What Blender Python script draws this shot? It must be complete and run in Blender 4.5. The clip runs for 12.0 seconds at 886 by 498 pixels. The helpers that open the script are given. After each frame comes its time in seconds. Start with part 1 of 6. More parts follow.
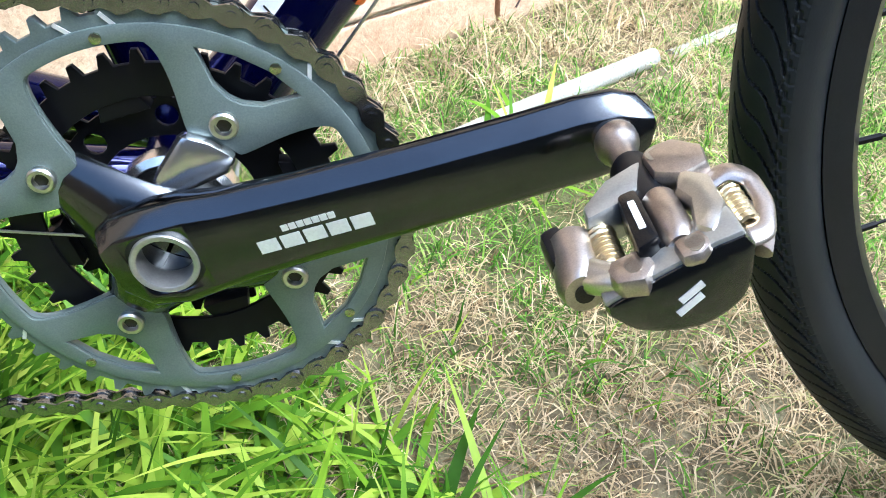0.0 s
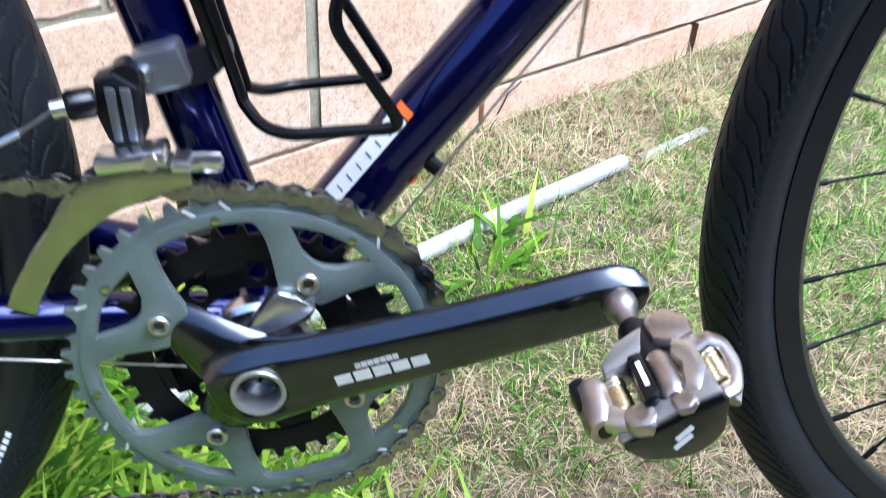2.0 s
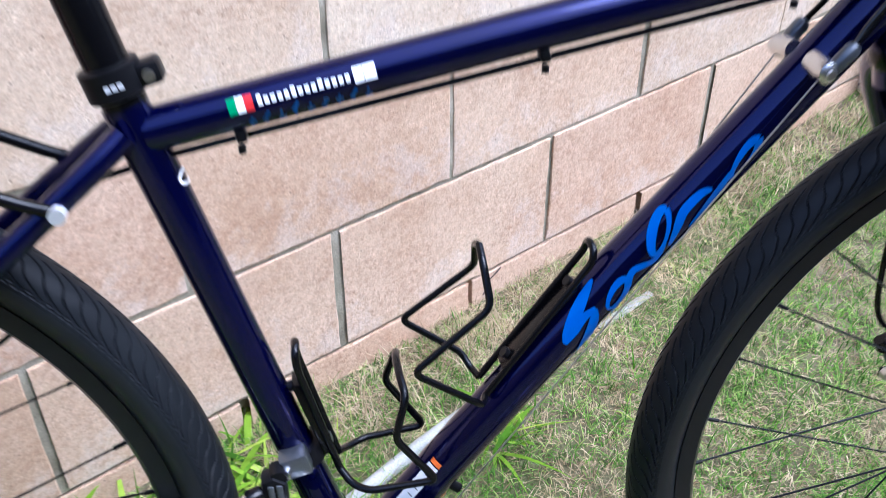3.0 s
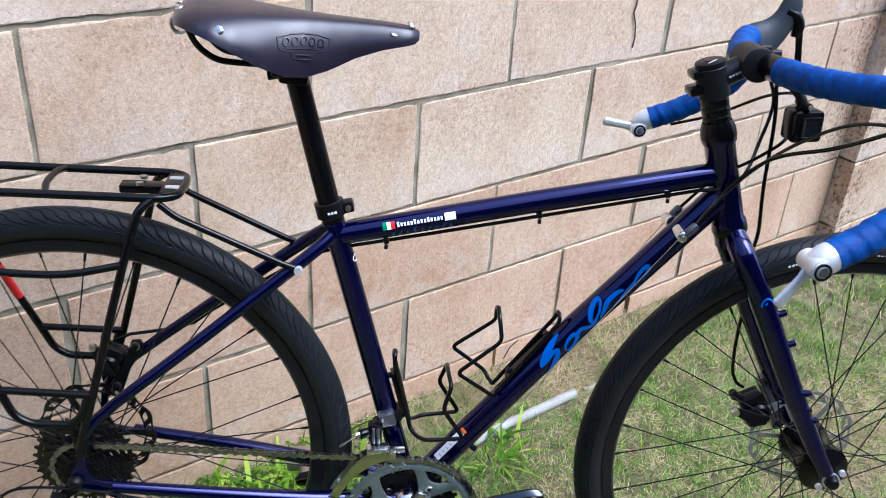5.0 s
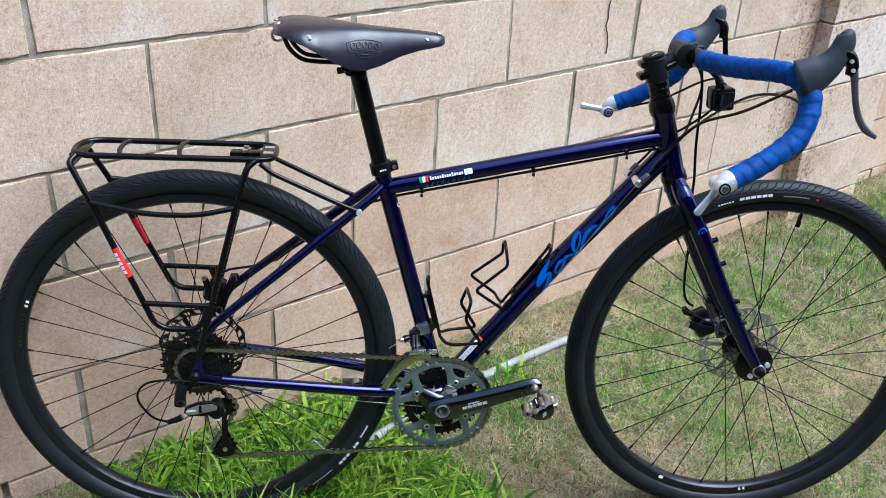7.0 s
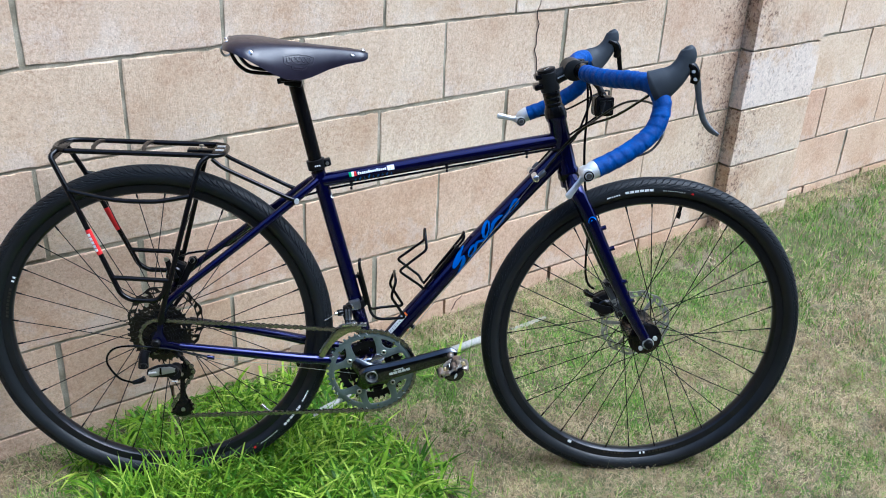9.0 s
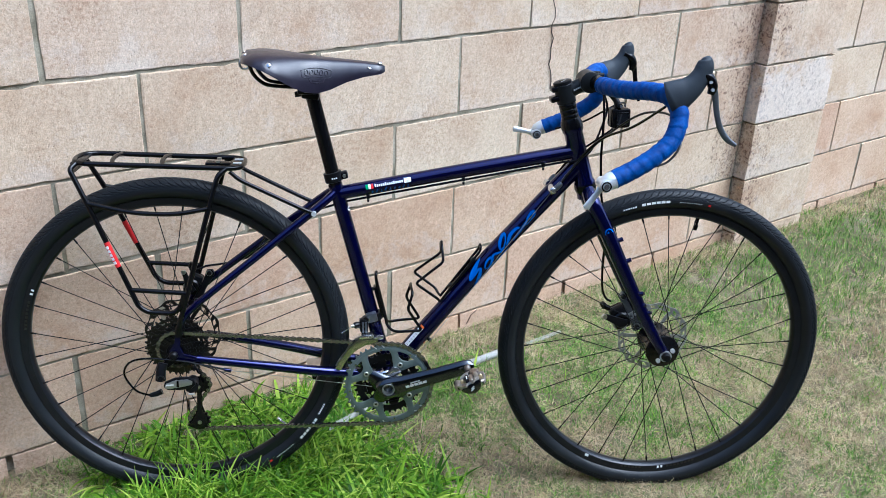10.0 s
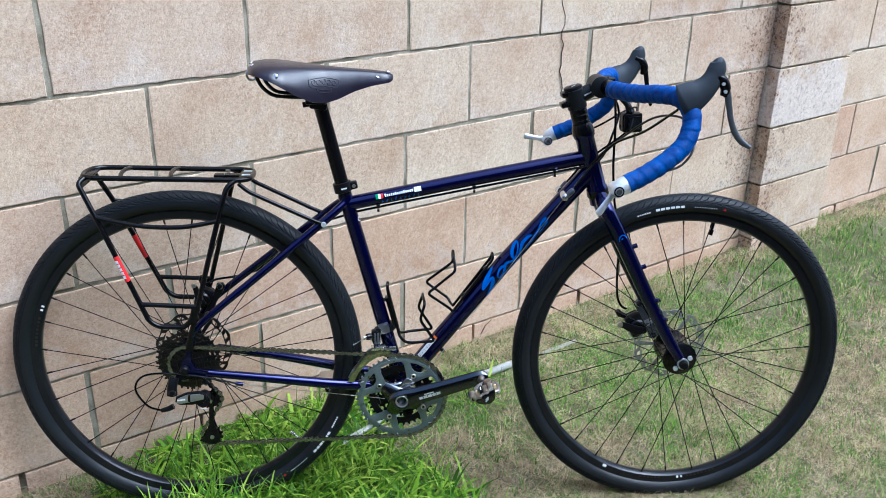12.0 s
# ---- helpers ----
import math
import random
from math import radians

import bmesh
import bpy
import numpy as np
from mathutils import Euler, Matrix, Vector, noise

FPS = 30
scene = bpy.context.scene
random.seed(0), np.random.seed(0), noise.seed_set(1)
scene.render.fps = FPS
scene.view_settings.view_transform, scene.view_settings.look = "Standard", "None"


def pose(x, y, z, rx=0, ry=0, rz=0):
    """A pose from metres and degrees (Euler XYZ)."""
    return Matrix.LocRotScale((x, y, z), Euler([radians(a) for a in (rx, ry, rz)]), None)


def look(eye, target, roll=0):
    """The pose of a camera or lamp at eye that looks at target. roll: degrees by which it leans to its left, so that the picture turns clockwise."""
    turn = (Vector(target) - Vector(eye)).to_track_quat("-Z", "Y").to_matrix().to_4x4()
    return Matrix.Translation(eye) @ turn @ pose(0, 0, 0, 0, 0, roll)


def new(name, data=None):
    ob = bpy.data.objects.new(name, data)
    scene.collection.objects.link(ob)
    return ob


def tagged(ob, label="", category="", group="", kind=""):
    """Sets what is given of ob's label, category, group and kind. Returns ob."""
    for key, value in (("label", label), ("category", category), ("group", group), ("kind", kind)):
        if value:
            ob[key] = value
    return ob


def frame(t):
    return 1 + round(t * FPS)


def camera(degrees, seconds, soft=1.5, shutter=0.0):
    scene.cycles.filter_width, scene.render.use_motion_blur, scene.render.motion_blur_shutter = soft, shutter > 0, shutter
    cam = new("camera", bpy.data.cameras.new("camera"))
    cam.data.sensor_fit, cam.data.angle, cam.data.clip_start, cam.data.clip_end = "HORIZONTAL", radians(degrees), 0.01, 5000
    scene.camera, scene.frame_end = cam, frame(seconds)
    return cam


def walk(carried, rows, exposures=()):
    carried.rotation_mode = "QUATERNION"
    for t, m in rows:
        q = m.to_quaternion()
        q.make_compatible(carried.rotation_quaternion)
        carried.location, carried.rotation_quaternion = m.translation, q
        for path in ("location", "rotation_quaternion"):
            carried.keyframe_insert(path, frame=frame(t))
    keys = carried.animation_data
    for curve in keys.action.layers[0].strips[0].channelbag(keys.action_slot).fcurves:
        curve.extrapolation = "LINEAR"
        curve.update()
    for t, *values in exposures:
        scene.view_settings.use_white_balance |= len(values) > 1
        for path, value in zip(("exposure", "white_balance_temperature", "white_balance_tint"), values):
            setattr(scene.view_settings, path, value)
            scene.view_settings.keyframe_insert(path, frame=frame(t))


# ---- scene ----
cam = camera(51.47, 12.0, 0.72, 0.35)
PATH = [
    (0, (0.0089, -0.7717, 0.5138), (0.9038, 0.4430, -0.7991), 1.49),
    (0.5, (0.0140, -0.7773, 0.5142), (0.9273, 0.4610, -0.7635), 2.93),
    (1, (0.0049, -0.7745, 0.5176), (0.9439, 0.4680, -0.7371), 3.97),
    (1.5, (-0.0103, -0.7726, 0.5366), (0.9494, 0.4658, -0.7065), 4.04),
    (2, (-0.0503, -0.7871, 0.6001), (0.9608, 0.4411, -0.6120), 3.52),
    (2.5, (-0.0756, -0.7883, 0.7322), (0.9845, 0.4359, -0.4414), 1.64),
    (3, (-0.1374, -0.8526, 0.9426), (0.9197, 0.3866, -0.2179), 0.14),
    (3.5, (-0.2297, -0.9244, 1.1105), (0.8011, 0.2992, -0.0895), -0.42),
    (3.7, (-0.2610, -0.9502, 1.1444), (0.7802, 0.2861, -0.0334), 0.21),
    (5.3, (-0.5064, -1.3084, 1.2665), (0.5474, 0.0891, 0.2986), 4.34),
    (5.5, (-0.5396, -1.3666, 1.2926), (0.5113, 0.0408, 0.3362), 4.15),
    (6, (-0.6115, -1.4890, 1.3252), (0.4351, -0.0766, 0.3713), 3.79),
    (6.5, (-0.6691, -1.5242, 1.3311), (0.3724, -0.1036, 0.3839), 3.13),
    (7, (-0.7452, -1.5433, 1.3274), (0.3316, -0.1499, 0.3793), 2.99),
    (8.8, (-0.7750, -1.8321, 1.3666), (0.3108, -0.4177, 0.4609), 3.18),
    (9, (-0.7931, -1.8580, 1.3716), (0.3001, -0.4328, 0.4920), 3.06),
    (9.5, (-0.8124, -1.8705, 1.3666), (0.2774, -0.4292, 0.5093), 2.81),
    (10, (-0.8064, -1.8549, 1.3601), (0.2776, -0.4019, 0.5153), 2.61),
    (10.5, (-0.7915, -1.8488, 1.3558), (0.2828, -0.3865, 0.5145), 2.35),
    (11, (-0.7943, -1.8491, 1.3535), (0.2757, -0.3805, 0.5179), 2.01),
    (11.5, (-0.7955, -1.8483, 1.3498), (0.2704, -0.3727, 0.5213), 1.70),
    (12, (-0.7891, -1.8461, 1.3465), (0.2725, -0.3639, 0.5243), 1.23),
]
walk(cam, [(t, look(eye, target, roll)) for t, eye, target, roll in PATH],
     [(0, 1.98, 5050, 4), (0.5, 1.98, 4950, 8), (1.0, 1.92, 4870, 7), (2.0, 1.76, 4780, 12), (2.5, 1.55, 4700, 14), (3.0, 1.3, 4720, 15), (3.7, 1.1, 4830, 15), (6.0, 1.04, 4950, 7), (7.2, 0.99, 4900, 6), (9.0, 1.0, 4820, 5), (12.0, 0.99, 4740, 5)])
# ---- light ----
world = bpy.data.worlds.new("sky")
scene.world = world
world.use_nodes = True
wn = world.node_tree.nodes
sky = wn.new("ShaderNodeTexSky")
sky.sky_type, sky.sun_disc = "NISHITA", False
sky.sun_elevation, sky.sun_rotation = radians(61), radians(138)
sky.air_density, sky.dust_density, sky.ozone_density = 1.0, 8.0, 1.0
world.node_tree.links.new(sky.outputs["Color"], wn["Background"].inputs["Color"])
wn["Background"].inputs["Strength"].default_value = 0.15
sun = new("sun", bpy.data.lights.new("sun", "SUN"))
sun.data.energy, sun.data.angle, sun.data.color = 1.5, radians(50), (1.0, 0.99, 0.97)
sun.matrix_world = look((0.78, -0.86, 2.1), (0, 0, 0))

# ---- materials ----


def node(nt, kind, **sets):
    n = nt.nodes.new(kind)
    for key, value in sets.items():
        n.inputs[key.replace("_", " ")].default_value = value
    return n


def ramp(nt, source, stops):
    r = nt.nodes.new("ShaderNodeValToRGB")
    nt.links.new(source, r.inputs["Fac"])
    while len(r.color_ramp.elements) < len(stops):
        r.color_ramp.elements.new(0.5)
    for el, (at, c) in zip(r.color_ramp.elements, stops):
        el.position, el.color = at, (*c, 1) if len(c) == 3 else c
    return r.outputs["Color"]


def mixed(nt, fac, a, b, how="MIX"):
    m = nt.nodes.new("ShaderNodeMix")
    m.data_type, m.blend_type = "RGBA", how
    for value, socket in ((fac, m.inputs[0]), (a, m.inputs[6]), (b, m.inputs[7])):
        if hasattr(value, "is_output"):
            nt.links.new(value, socket)
        elif isinstance(value, (int, float)):
            socket.default_value = value
        else:
            socket.default_value = (*value, 1)
    return m.outputs[2]


def math_node(nt, op, a, b=0.0, c=0.0):
    m = nt.nodes.new("ShaderNodeMath")
    m.operation = op
    for k, value in enumerate((a, b, c)):
        if hasattr(value, "is_output"):
            nt.links.new(value, m.inputs[k])
        else:
            m.inputs[k].default_value = value
    return m.outputs[0]


def blank(name, rough=0.5, metal=0.0, coat=0.0):
    m = bpy.data.materials.new(name)
    m.use_nodes = True
    b = m.node_tree.nodes["Principled BSDF"]
    b.inputs["Roughness"].default_value, b.inputs["Metallic"].default_value = rough, metal
    b.inputs["Coat Weight"].default_value, b.inputs["Coat Roughness"].default_value = coat, 0.03
    b.inputs["Specular IOR Level"].default_value = 0.5 if metal > 0.5 else 0.18
    return m, m.node_tree, b


def noise_of(nt, coord, scale, detail=4.0, rough=0.55):
    n = node(nt, "ShaderNodeTexNoise", Scale=scale, Detail=detail, Roughness=rough)
    nt.links.new(coord, n.inputs["Vector"])
    return n.outputs["Fac"]


def bumped(nt, b, height, strength, distance):
    k = node(nt, "ShaderNodeBump", Strength=strength, Distance=distance)
    nt.links.new(height, k.inputs["Height"])
    nt.links.new(k.outputs["Normal"], b.inputs["Normal"])


def plain(name, color, rough=0.5, metal=0.0, coat=0.0, vary=0.15, scale=60.0, grain=900.0, bump=0.15, depth=0.0003):
    """A surface with soft blotches, fine grain, uneven gloss and slight relief."""
    m, nt, b = blank(name, rough, metal, coat)
    co = nt.nodes.new("ShaderNodeTexCoord").outputs["Object"]
    big, fine = noise_of(nt, co, scale), noise_of(nt, co, grain, 2.0)
    lo, hi = [c * (1 - vary) for c in color], [min(1, c * (1 + vary)) for c in color]
    base = ramp(nt, big, ((0.3, lo), (0.7, hi)))
    base = mixed(nt, 0.5, base, ramp(nt, fine, ((0.3, lo), (0.7, hi))))
    nt.links.new(base, b.inputs["Base Color"])
    r = math_node(nt, "MULTIPLY_ADD", big, 0.3 * rough, 0.85 * rough)
    nt.links.new(r, b.inputs["Roughness"])
    if bump:
        bumped(nt, b, fine, bump, depth)
    return m


BLUE = plain("dark_blue_metallic_paint", (0.0015, 0.0021, 0.055), 0.14, 0.75, 0.5, 0.2, 30, 2500, 0.015)
BLACK = plain("black_satin_paint", (0.0025, 0.0025, 0.003), 0.24, 0.0, 0.15, 0.2, 40, 1500, 0.05)
BLACK_METAL = plain("black_anodised_alloy", (0.005, 0.005, 0.006), 0.38, 0.1, 0.0, 0.25, 50, 1800, 0.06)
CRANK_BLACK = plain("polished_black_alloy", (0.065, 0.07, 0.077), 0.19, 1.0, 0.4, 0.25, 40, 2000, 0.04)
HOOD = plain("dark_grey_rubber", (0.032, 0.038, 0.046), 0.5, 0, 0, 0.15, 40, 1500, 0.15)
DULL = plain("dull_grey_alloy", (0.12, 0.127, 0.135), 0.32, 0.7, 0.4, 0.2)
ROTOR = plain("brushed_rotor_steel", (0.42, 0.42, 0.40), 0.36, 0.7, 0, 0.4, 120)
BORE = plain("turned_spindle_alloy", (0.36, 0.36, 0.345), 0.3, 0.8, 0, 0.15)
STEEL = plain("worn_silver_steel", (0.55, 0.54, 0.5), 0.3, 1.0, 0, 0.2, 60, 1500, 0.1)
CHAIN = plain("oily_chain_steel", (0.27, 0.27, 0.272), 0.24, 1.0, 0, 0.35, 150, 2500, 0.15)
ALLOY = plain("bright_alloy", (0.72, 0.72, 0.72), 0.25, 1.0, 0, 0.1, 50, 2000, 0.05)
RING_GREY = plain("grey_chainring_alloy", (0.15, 0.185, 0.175), 0.36, 0.5, 0.15, 0.2, 50, 1800, 0.1)
COG = plain("dark_cassette_steel", (0.045, 0.043, 0.040), 0.34, 0.9, 0, 0.4, 80, 1800, 0.15)
GOLD = plain("worn_pedal_steel", (0.47, 0.415, 0.37), 0.33, 1.0, 0, 0.25, 120, 1500, 0.12)
BRASS = plain("pale_brass", (0.60, 0.50, 0.30), 0.3, 1.0, 0, 0.2)
WHITE = plain("white_print", (0.8, 0.8, 0.78), 0.45, 0, 0, 0.06)
SKYBLUE = plain("bright_blue_print", (0.006, 0.11, 0.50), 0.35, 0, 0.5, 0.1)
MODEL = plain("dull_blue_print", (0.006, 0.07, 0.24), 0.35, 0, 0.5, 0.1)
RED = plain("red_print", (0.55, 0.02, 0.02), 0.4, 0, 0.3, 0.1)
ORANGE = plain("orange_print", (0.8, 0.16, 0.02), 0.45, 0, 0, 0.1)
GREEN = plain("green_print", (0.02, 0.25, 0.09), 0.45, 0, 0, 0.1)
PALE = plain("pale_grey_alloy", (0.68, 0.69, 0.69), 0.35, 0.5, 0.2, 0.12)
PVC = plain("dirty_white_plastic", (0.31, 0.305, 0.275), 0.5, 0, 0, 0.4, 18, 400, 0.15)
STEM = plain("satin_black_alloy", (0.011, 0.012, 0.013), 0.36, 0.2, 0.0, 0.25, 50, 1800, 0.06)
RIM = plain("black_anodised_rim", (0.016, 0.017, 0.020), 0.3, 0.5, 0.2, 0.2, 30, 1500, 0.04)
# bright steel with the olive of reflected grass put into its colour
GUARD = plain("grass_tinted_bright_steel", (0.41, 0.44, 0.29), 0.24, 1.0, 0.0, 0.2)
# ---- mesh tools ----


def P(u, v, w):
    """A place on the bicycle: u ahead of the rear axle, v to its right side, w up, in metres."""
    return Vector((u, -v, w))


def part(name, bm, material, parent=None, label="", smooth=True):
    me = bpy.data.meshes.new(name)
    bmesh.ops.recalc_face_normals(bm, faces=bm.faces)
    bm.to_mesh(me)
    bm.free()
    for poly in me.polygons:
        poly.use_smooth = smooth
    for m in material if isinstance(material, (list, tuple)) else (material,):
        me.materials.append(m)
    ob = new(name, me)
    ob.parent = parent
    if smooth:
        me.set_sharp_from_angle(angle=radians(38))
    return tagged(ob, label) if label else ob


def shared(name, me, parent, m=None):
    ob = new(name, me)
    ob.parent = parent
    if m is not None:
        ob.matrix_basis = m
    return ob


def spline(points, steps=6):
    """A smooth line through the points."""
    p = [Vector(q) for q in points]
    p = [2 * p[0] - p[1], *p, 2 * p[-1] - p[-2]]
    out = []
    for a, b, c, d in zip(p, p[1:], p[2:], p[3:]):
        for k in range(steps):
            t = k / steps
            out.append(0.5 * (2 * b + (c - a) * t + (2 * a - 5 * b + 4 * c - d) * t * t + (3 * b - a - 3 * c + d) * t ** 3))
    return [*out, p[-2]]


def rounded(points, radius=0.01, steps=5):
    """The line through the points with its corners rounded."""
    p = [Vector(q) for q in points]
    out = [p[0]]
    for a, b, c in zip(p, p[1:], p[2:]):
        r = min(radius, (a - b).length * 0.45, (c - b).length * 0.45)
        s, e = b + (a - b).normalized() * r, b + (c - b).normalized() * r
        out += [s * (1 - t) ** 2 + b * 2 * t * (1 - t) + e * t * t for t in [k / steps for k in range(steps + 1)]]
    return [*out, p[-1]]


def tube(points, radius, segs=12, bm=None, squash=None, up=None):
    """A round bar along the points. radius: one or one each. squash: (wide, high) factors."""
    bm = bm or bmesh.new()
    p = [Vector(q) for q in points]
    n = len(p)
    rad = radius if isinstance(radius, (list, tuple)) else [radius] * n
    if len(rad) != n:
        rad = [float(x) for x in np.interp(np.linspace(0, 1, n), np.linspace(0, 1, len(rad)), rad)]
    t0 = (p[1] - p[0]).normalized()
    side = t0.cross(Vector(up) if up else (Vector((0, 1, 0)) if abs(t0.y) < 0.9 else Vector((1, 0, 0)))).normalized()
    rings = []
    for k in range(n):
        t = (p[min(k + 1, n - 1)] - p[max(k - 1, 0)]).normalized()
        side = (side - t * side.dot(t)).normalized()
        top = side.cross(t)
        a, b = squash or (1, 1)
        rings.append([bm.verts.new(p[k] + rad[k] * (a * math.cos(f) * side + b * math.sin(f) * top)) for f in [2 * math.pi * j / segs for j in range(segs)]])
    for r, s in zip(rings, rings[1:]):
        for j in range(segs):
            bm.faces.new((r[j], r[(j + 1) % segs], s[(j + 1) % segs], s[j]))
    bm.faces.new(rings[0])
    bm.faces.new(list(reversed(rings[-1])))
    return bm


def lathe(profile, segs=64, closed=False, centre=(0, 0, 0), bm=None):
    """Turns (radius, place along the axle) about the axle, which points to the bicycle's right."""
    bm = bm or bmesh.new()
    c = Vector(centre)
    uv = bm.loops.layers.uv.verify()
    rings = [[bm.verts.new(c + Vector((r * math.cos(a), -y, r * math.sin(a)))) for a in [2 * math.pi * j / segs for j in range(segs)]] for r, y in profile]
    m = len(profile)
    for k in range(m if closed else m - 1):
        r, s = rings[k], rings[(k + 1) % m]
        for j in range(segs):
            f = bm.faces.new((r[j], r[(j + 1) % segs], s[(j + 1) % segs], s[j]))
            for loop, (x, y) in zip(f.loops, ((j, k), (j + 1, k), (j + 1, k + 1), (j, k + 1))):
                loop[uv].uv = (x / segs, y / m)
    if not closed:
        for ring in (rings[0], rings[-1]):
            if (ring[0].co - ring[segs // 2].co).length > 1e-5:
                bm.faces.new(ring)
    return bm


def box(size, centre=(0, 0, 0), bevel=0.0, turn=None, bm=None):
    bm = bm or bmesh.new()
    m = Matrix.Translation(centre) @ (turn or Matrix()) @ Matrix.Diagonal((*size, 1))
    made = bmesh.ops.create_cube(bm, size=1, matrix=m)["verts"]
    if bevel:
        edges = list({e for v in made for e in v.link_edges})
        bmesh.ops.bevel(bm, geom=edges, offset=bevel, segments=2, profile=0.5, affect="EDGES")
    return bm


def slab(outline, y0, y1, bevel=0.0, holes=()):
    """A plate in the bicycle's plane: outline of (u, w), from v = y0 to v = y1."""
    bm = bmesh.new()
    loops = [outline, *holes]
    edges = []
    for loop in loops:
        vs = [bm.verts.new((u, -y0, w)) for u, w in loop]
        edges += [bm.edges.new((a, b)) for a, b in zip(vs, vs[1:] + vs[:1])]
    bmesh.ops.triangle_fill(bm, edges=edges, use_beauty=True)
    faces = list(bm.faces)
    ext = bmesh.ops.extrude_face_region(bm, geom=faces)
    bmesh.ops.translate(bm, verts=[g for g in ext["geom"] if isinstance(g, bmesh.types.BMVert)], vec=(0, y0 - y1, 0))
    if bevel:
        sharp = [e for e in bm.edges if len(e.link_faces) == 2 and e.calc_face_angle(0) > 1.2]
        bmesh.ops.bevel(bm, geom=sharp, offset=bevel, segments=2, profile=0.5, affect="EDGES")
    return bm


def frame_of(x, z, at):
    """A pose with its x and z axes along the given directions."""
    x = Vector(x).normalized()
    z = (Vector(z) - x * x.dot(Vector(z))).normalized()
    y = z.cross(x)
    m = Matrix((x, y, z)).transposed().to_4x4()
    m.translation = at
    return m
# ---- wall and ground ----


def block_material(name, stain, grime, bloomed=-0.06, rust_shade=0.0, course_tint=(1, 1, 1)):
    """Split concrete with pale grit, pits, brown stains and white bloom towards the lower edges."""
    m, nt, b = blank(name, 0.92)
    own = nt.nodes.new("ShaderNodeTexCoord").outputs["Object"]
    info = nt.nodes.new("ShaderNodeObjectInfo")
    geo = nt.nodes.new("ShaderNodeNewGeometry").outputs["Position"]
    rnd = info.outputs["Random"]
    tone = ramp(nt, rnd, ((0.0, (0.575, 0.42, 0.28)), (0.2, (0.63, 0.50, 0.355)), (0.4, (0.60, 0.45, 0.32)), (0.6, (0.65, 0.52, 0.37)), (0.8, (0.605, 0.46, 0.33)), (1.0, (0.63, 0.50, 0.355))))
    tone = mixed(nt, 1.0, tone, course_tint, "MULTIPLY")
    cloud = noise_of(nt, geo, 5.0, 6.0, 0.65)
    tone = mixed(nt, 0.75, tone, ramp(nt, cloud, ((0.30, (0.80, 0.70, 0.62)), (0.5, (1, 1, 1)), (0.7, (1.10, 1.15, 1.18)))), "MULTIPLY")
    blotch = noise_of(nt, geo, 9.0, 7.0, 0.72)
    mask = ramp(nt, blotch, ((0.54, (0, 0, 0)), (0.70, (1, 1, 1))))
    tone = mixed(nt, math_node(nt, "MULTIPLY", mask, stain), tone, (0.34, 0.205, 0.13))
    # small flecks of paler and redder grit, and rusty speckle in loose clouds
    fleck = noise_of(nt, geo, 90.0, 5.0, 0.75)
    tone = mixed(nt, 0.4, tone, ramp(nt, fleck, ((0.40, (0.70, 0.60, 0.53)), (0.47, (0.95, 0.92, 0.90)), (0.54, (1.02, 1.02, 1.02)), (0.62, (1.2, 1.25, 1.3)))), "MULTIPLY")
    veil = ramp(nt, noise_of(nt, geo, 4.2, 4.0, 0.6), ((0.50, (0, 0, 0)), (0.64, (1, 1, 1))))
    speck = mixed(nt, 1.0, ramp(nt, noise_of(nt, geo, 120.0, 4.0, 0.75), ((0.51, (0, 0, 0)), (0.57, (1, 1, 1)))), veil, "MULTIPLY")
    tone = mixed(nt, math_node(nt, "MULTIPLY", speck, 0.42), tone, (0.30, 0.155, 0.085))
    if rust_shade:
        # rust speckle beside the pier's corner; the brown veil also paints its shaded side
        at = nt.nodes.new("ShaderNodeSeparateXYZ")
        nt.links.new(geo, at.inputs[0])
        band = math_node(nt, "MULTIPLY", math_node(nt, "ABSOLUTE", math_node(nt, "SUBTRACT", at.outputs["X"], PILLAR[0] - 0.03)), -1.5)
        run = math_node(nt, "ADD", band, noise_of(nt, geo, 26.0, 6.0, 0.75))
        veiled = ramp(nt, run, ((0.36, (0, 0, 0)), (0.52, (1, 1, 1))))
        tone = mixed(nt, math_node(nt, "MULTIPLY", veiled, 0.45 * rust_shade), tone, (0.36, 0.20, 0.125))
        dots = ramp(nt, noise_of(nt, geo, 85.0, 5.0, 0.7), ((0.52, (0, 0, 0)), (0.57, (1, 1, 1))))
        dots = mixed(nt, 1.0, ramp(nt, run, ((0.26, (0, 0, 0)), (0.42, (1, 1, 1)))), dots, "MULTIPLY")
        tone = mixed(nt, math_node(nt, "MULTIPLY", dots, rust_shade), tone, (0.11, 0.06, 0.045))
    # white bloom, thicker low on each block
    low = nt.nodes.new("ShaderNodeSeparateXYZ")
    nt.links.new(own, low.inputs[0])
    height = math_node(nt, "MULTIPLY_ADD", low.outputs["Z"], -1.3, bloomed)
    bloom = noise_of(nt, geo, 11.0, 7.0, 0.75)
    mask = ramp(nt, math_node(nt, "ADD", bloom, height), ((0.50, (0, 0, 0)), (0.62, (1, 1, 1))))
    tone = mixed(nt, math_node(nt, "MULTIPLY", mask, 0.32 if bloomed < 0.1 else 0.6), tone, (0.75, 0.68, 0.60) if bloomed < 0.1 else (0.76, 0.685, 0.61))
    # pale and dark grit
    cells = nt.nodes.new("ShaderNodeTexVoronoi")
    cells.inputs["Scale"].default_value = 420.0
    nt.links.new(geo, cells.inputs["Vector"])
    shade = nt.nodes.new("ShaderNodeSeparateColor")
    nt.links.new(cells.outputs["Color"], shade.inputs[0])
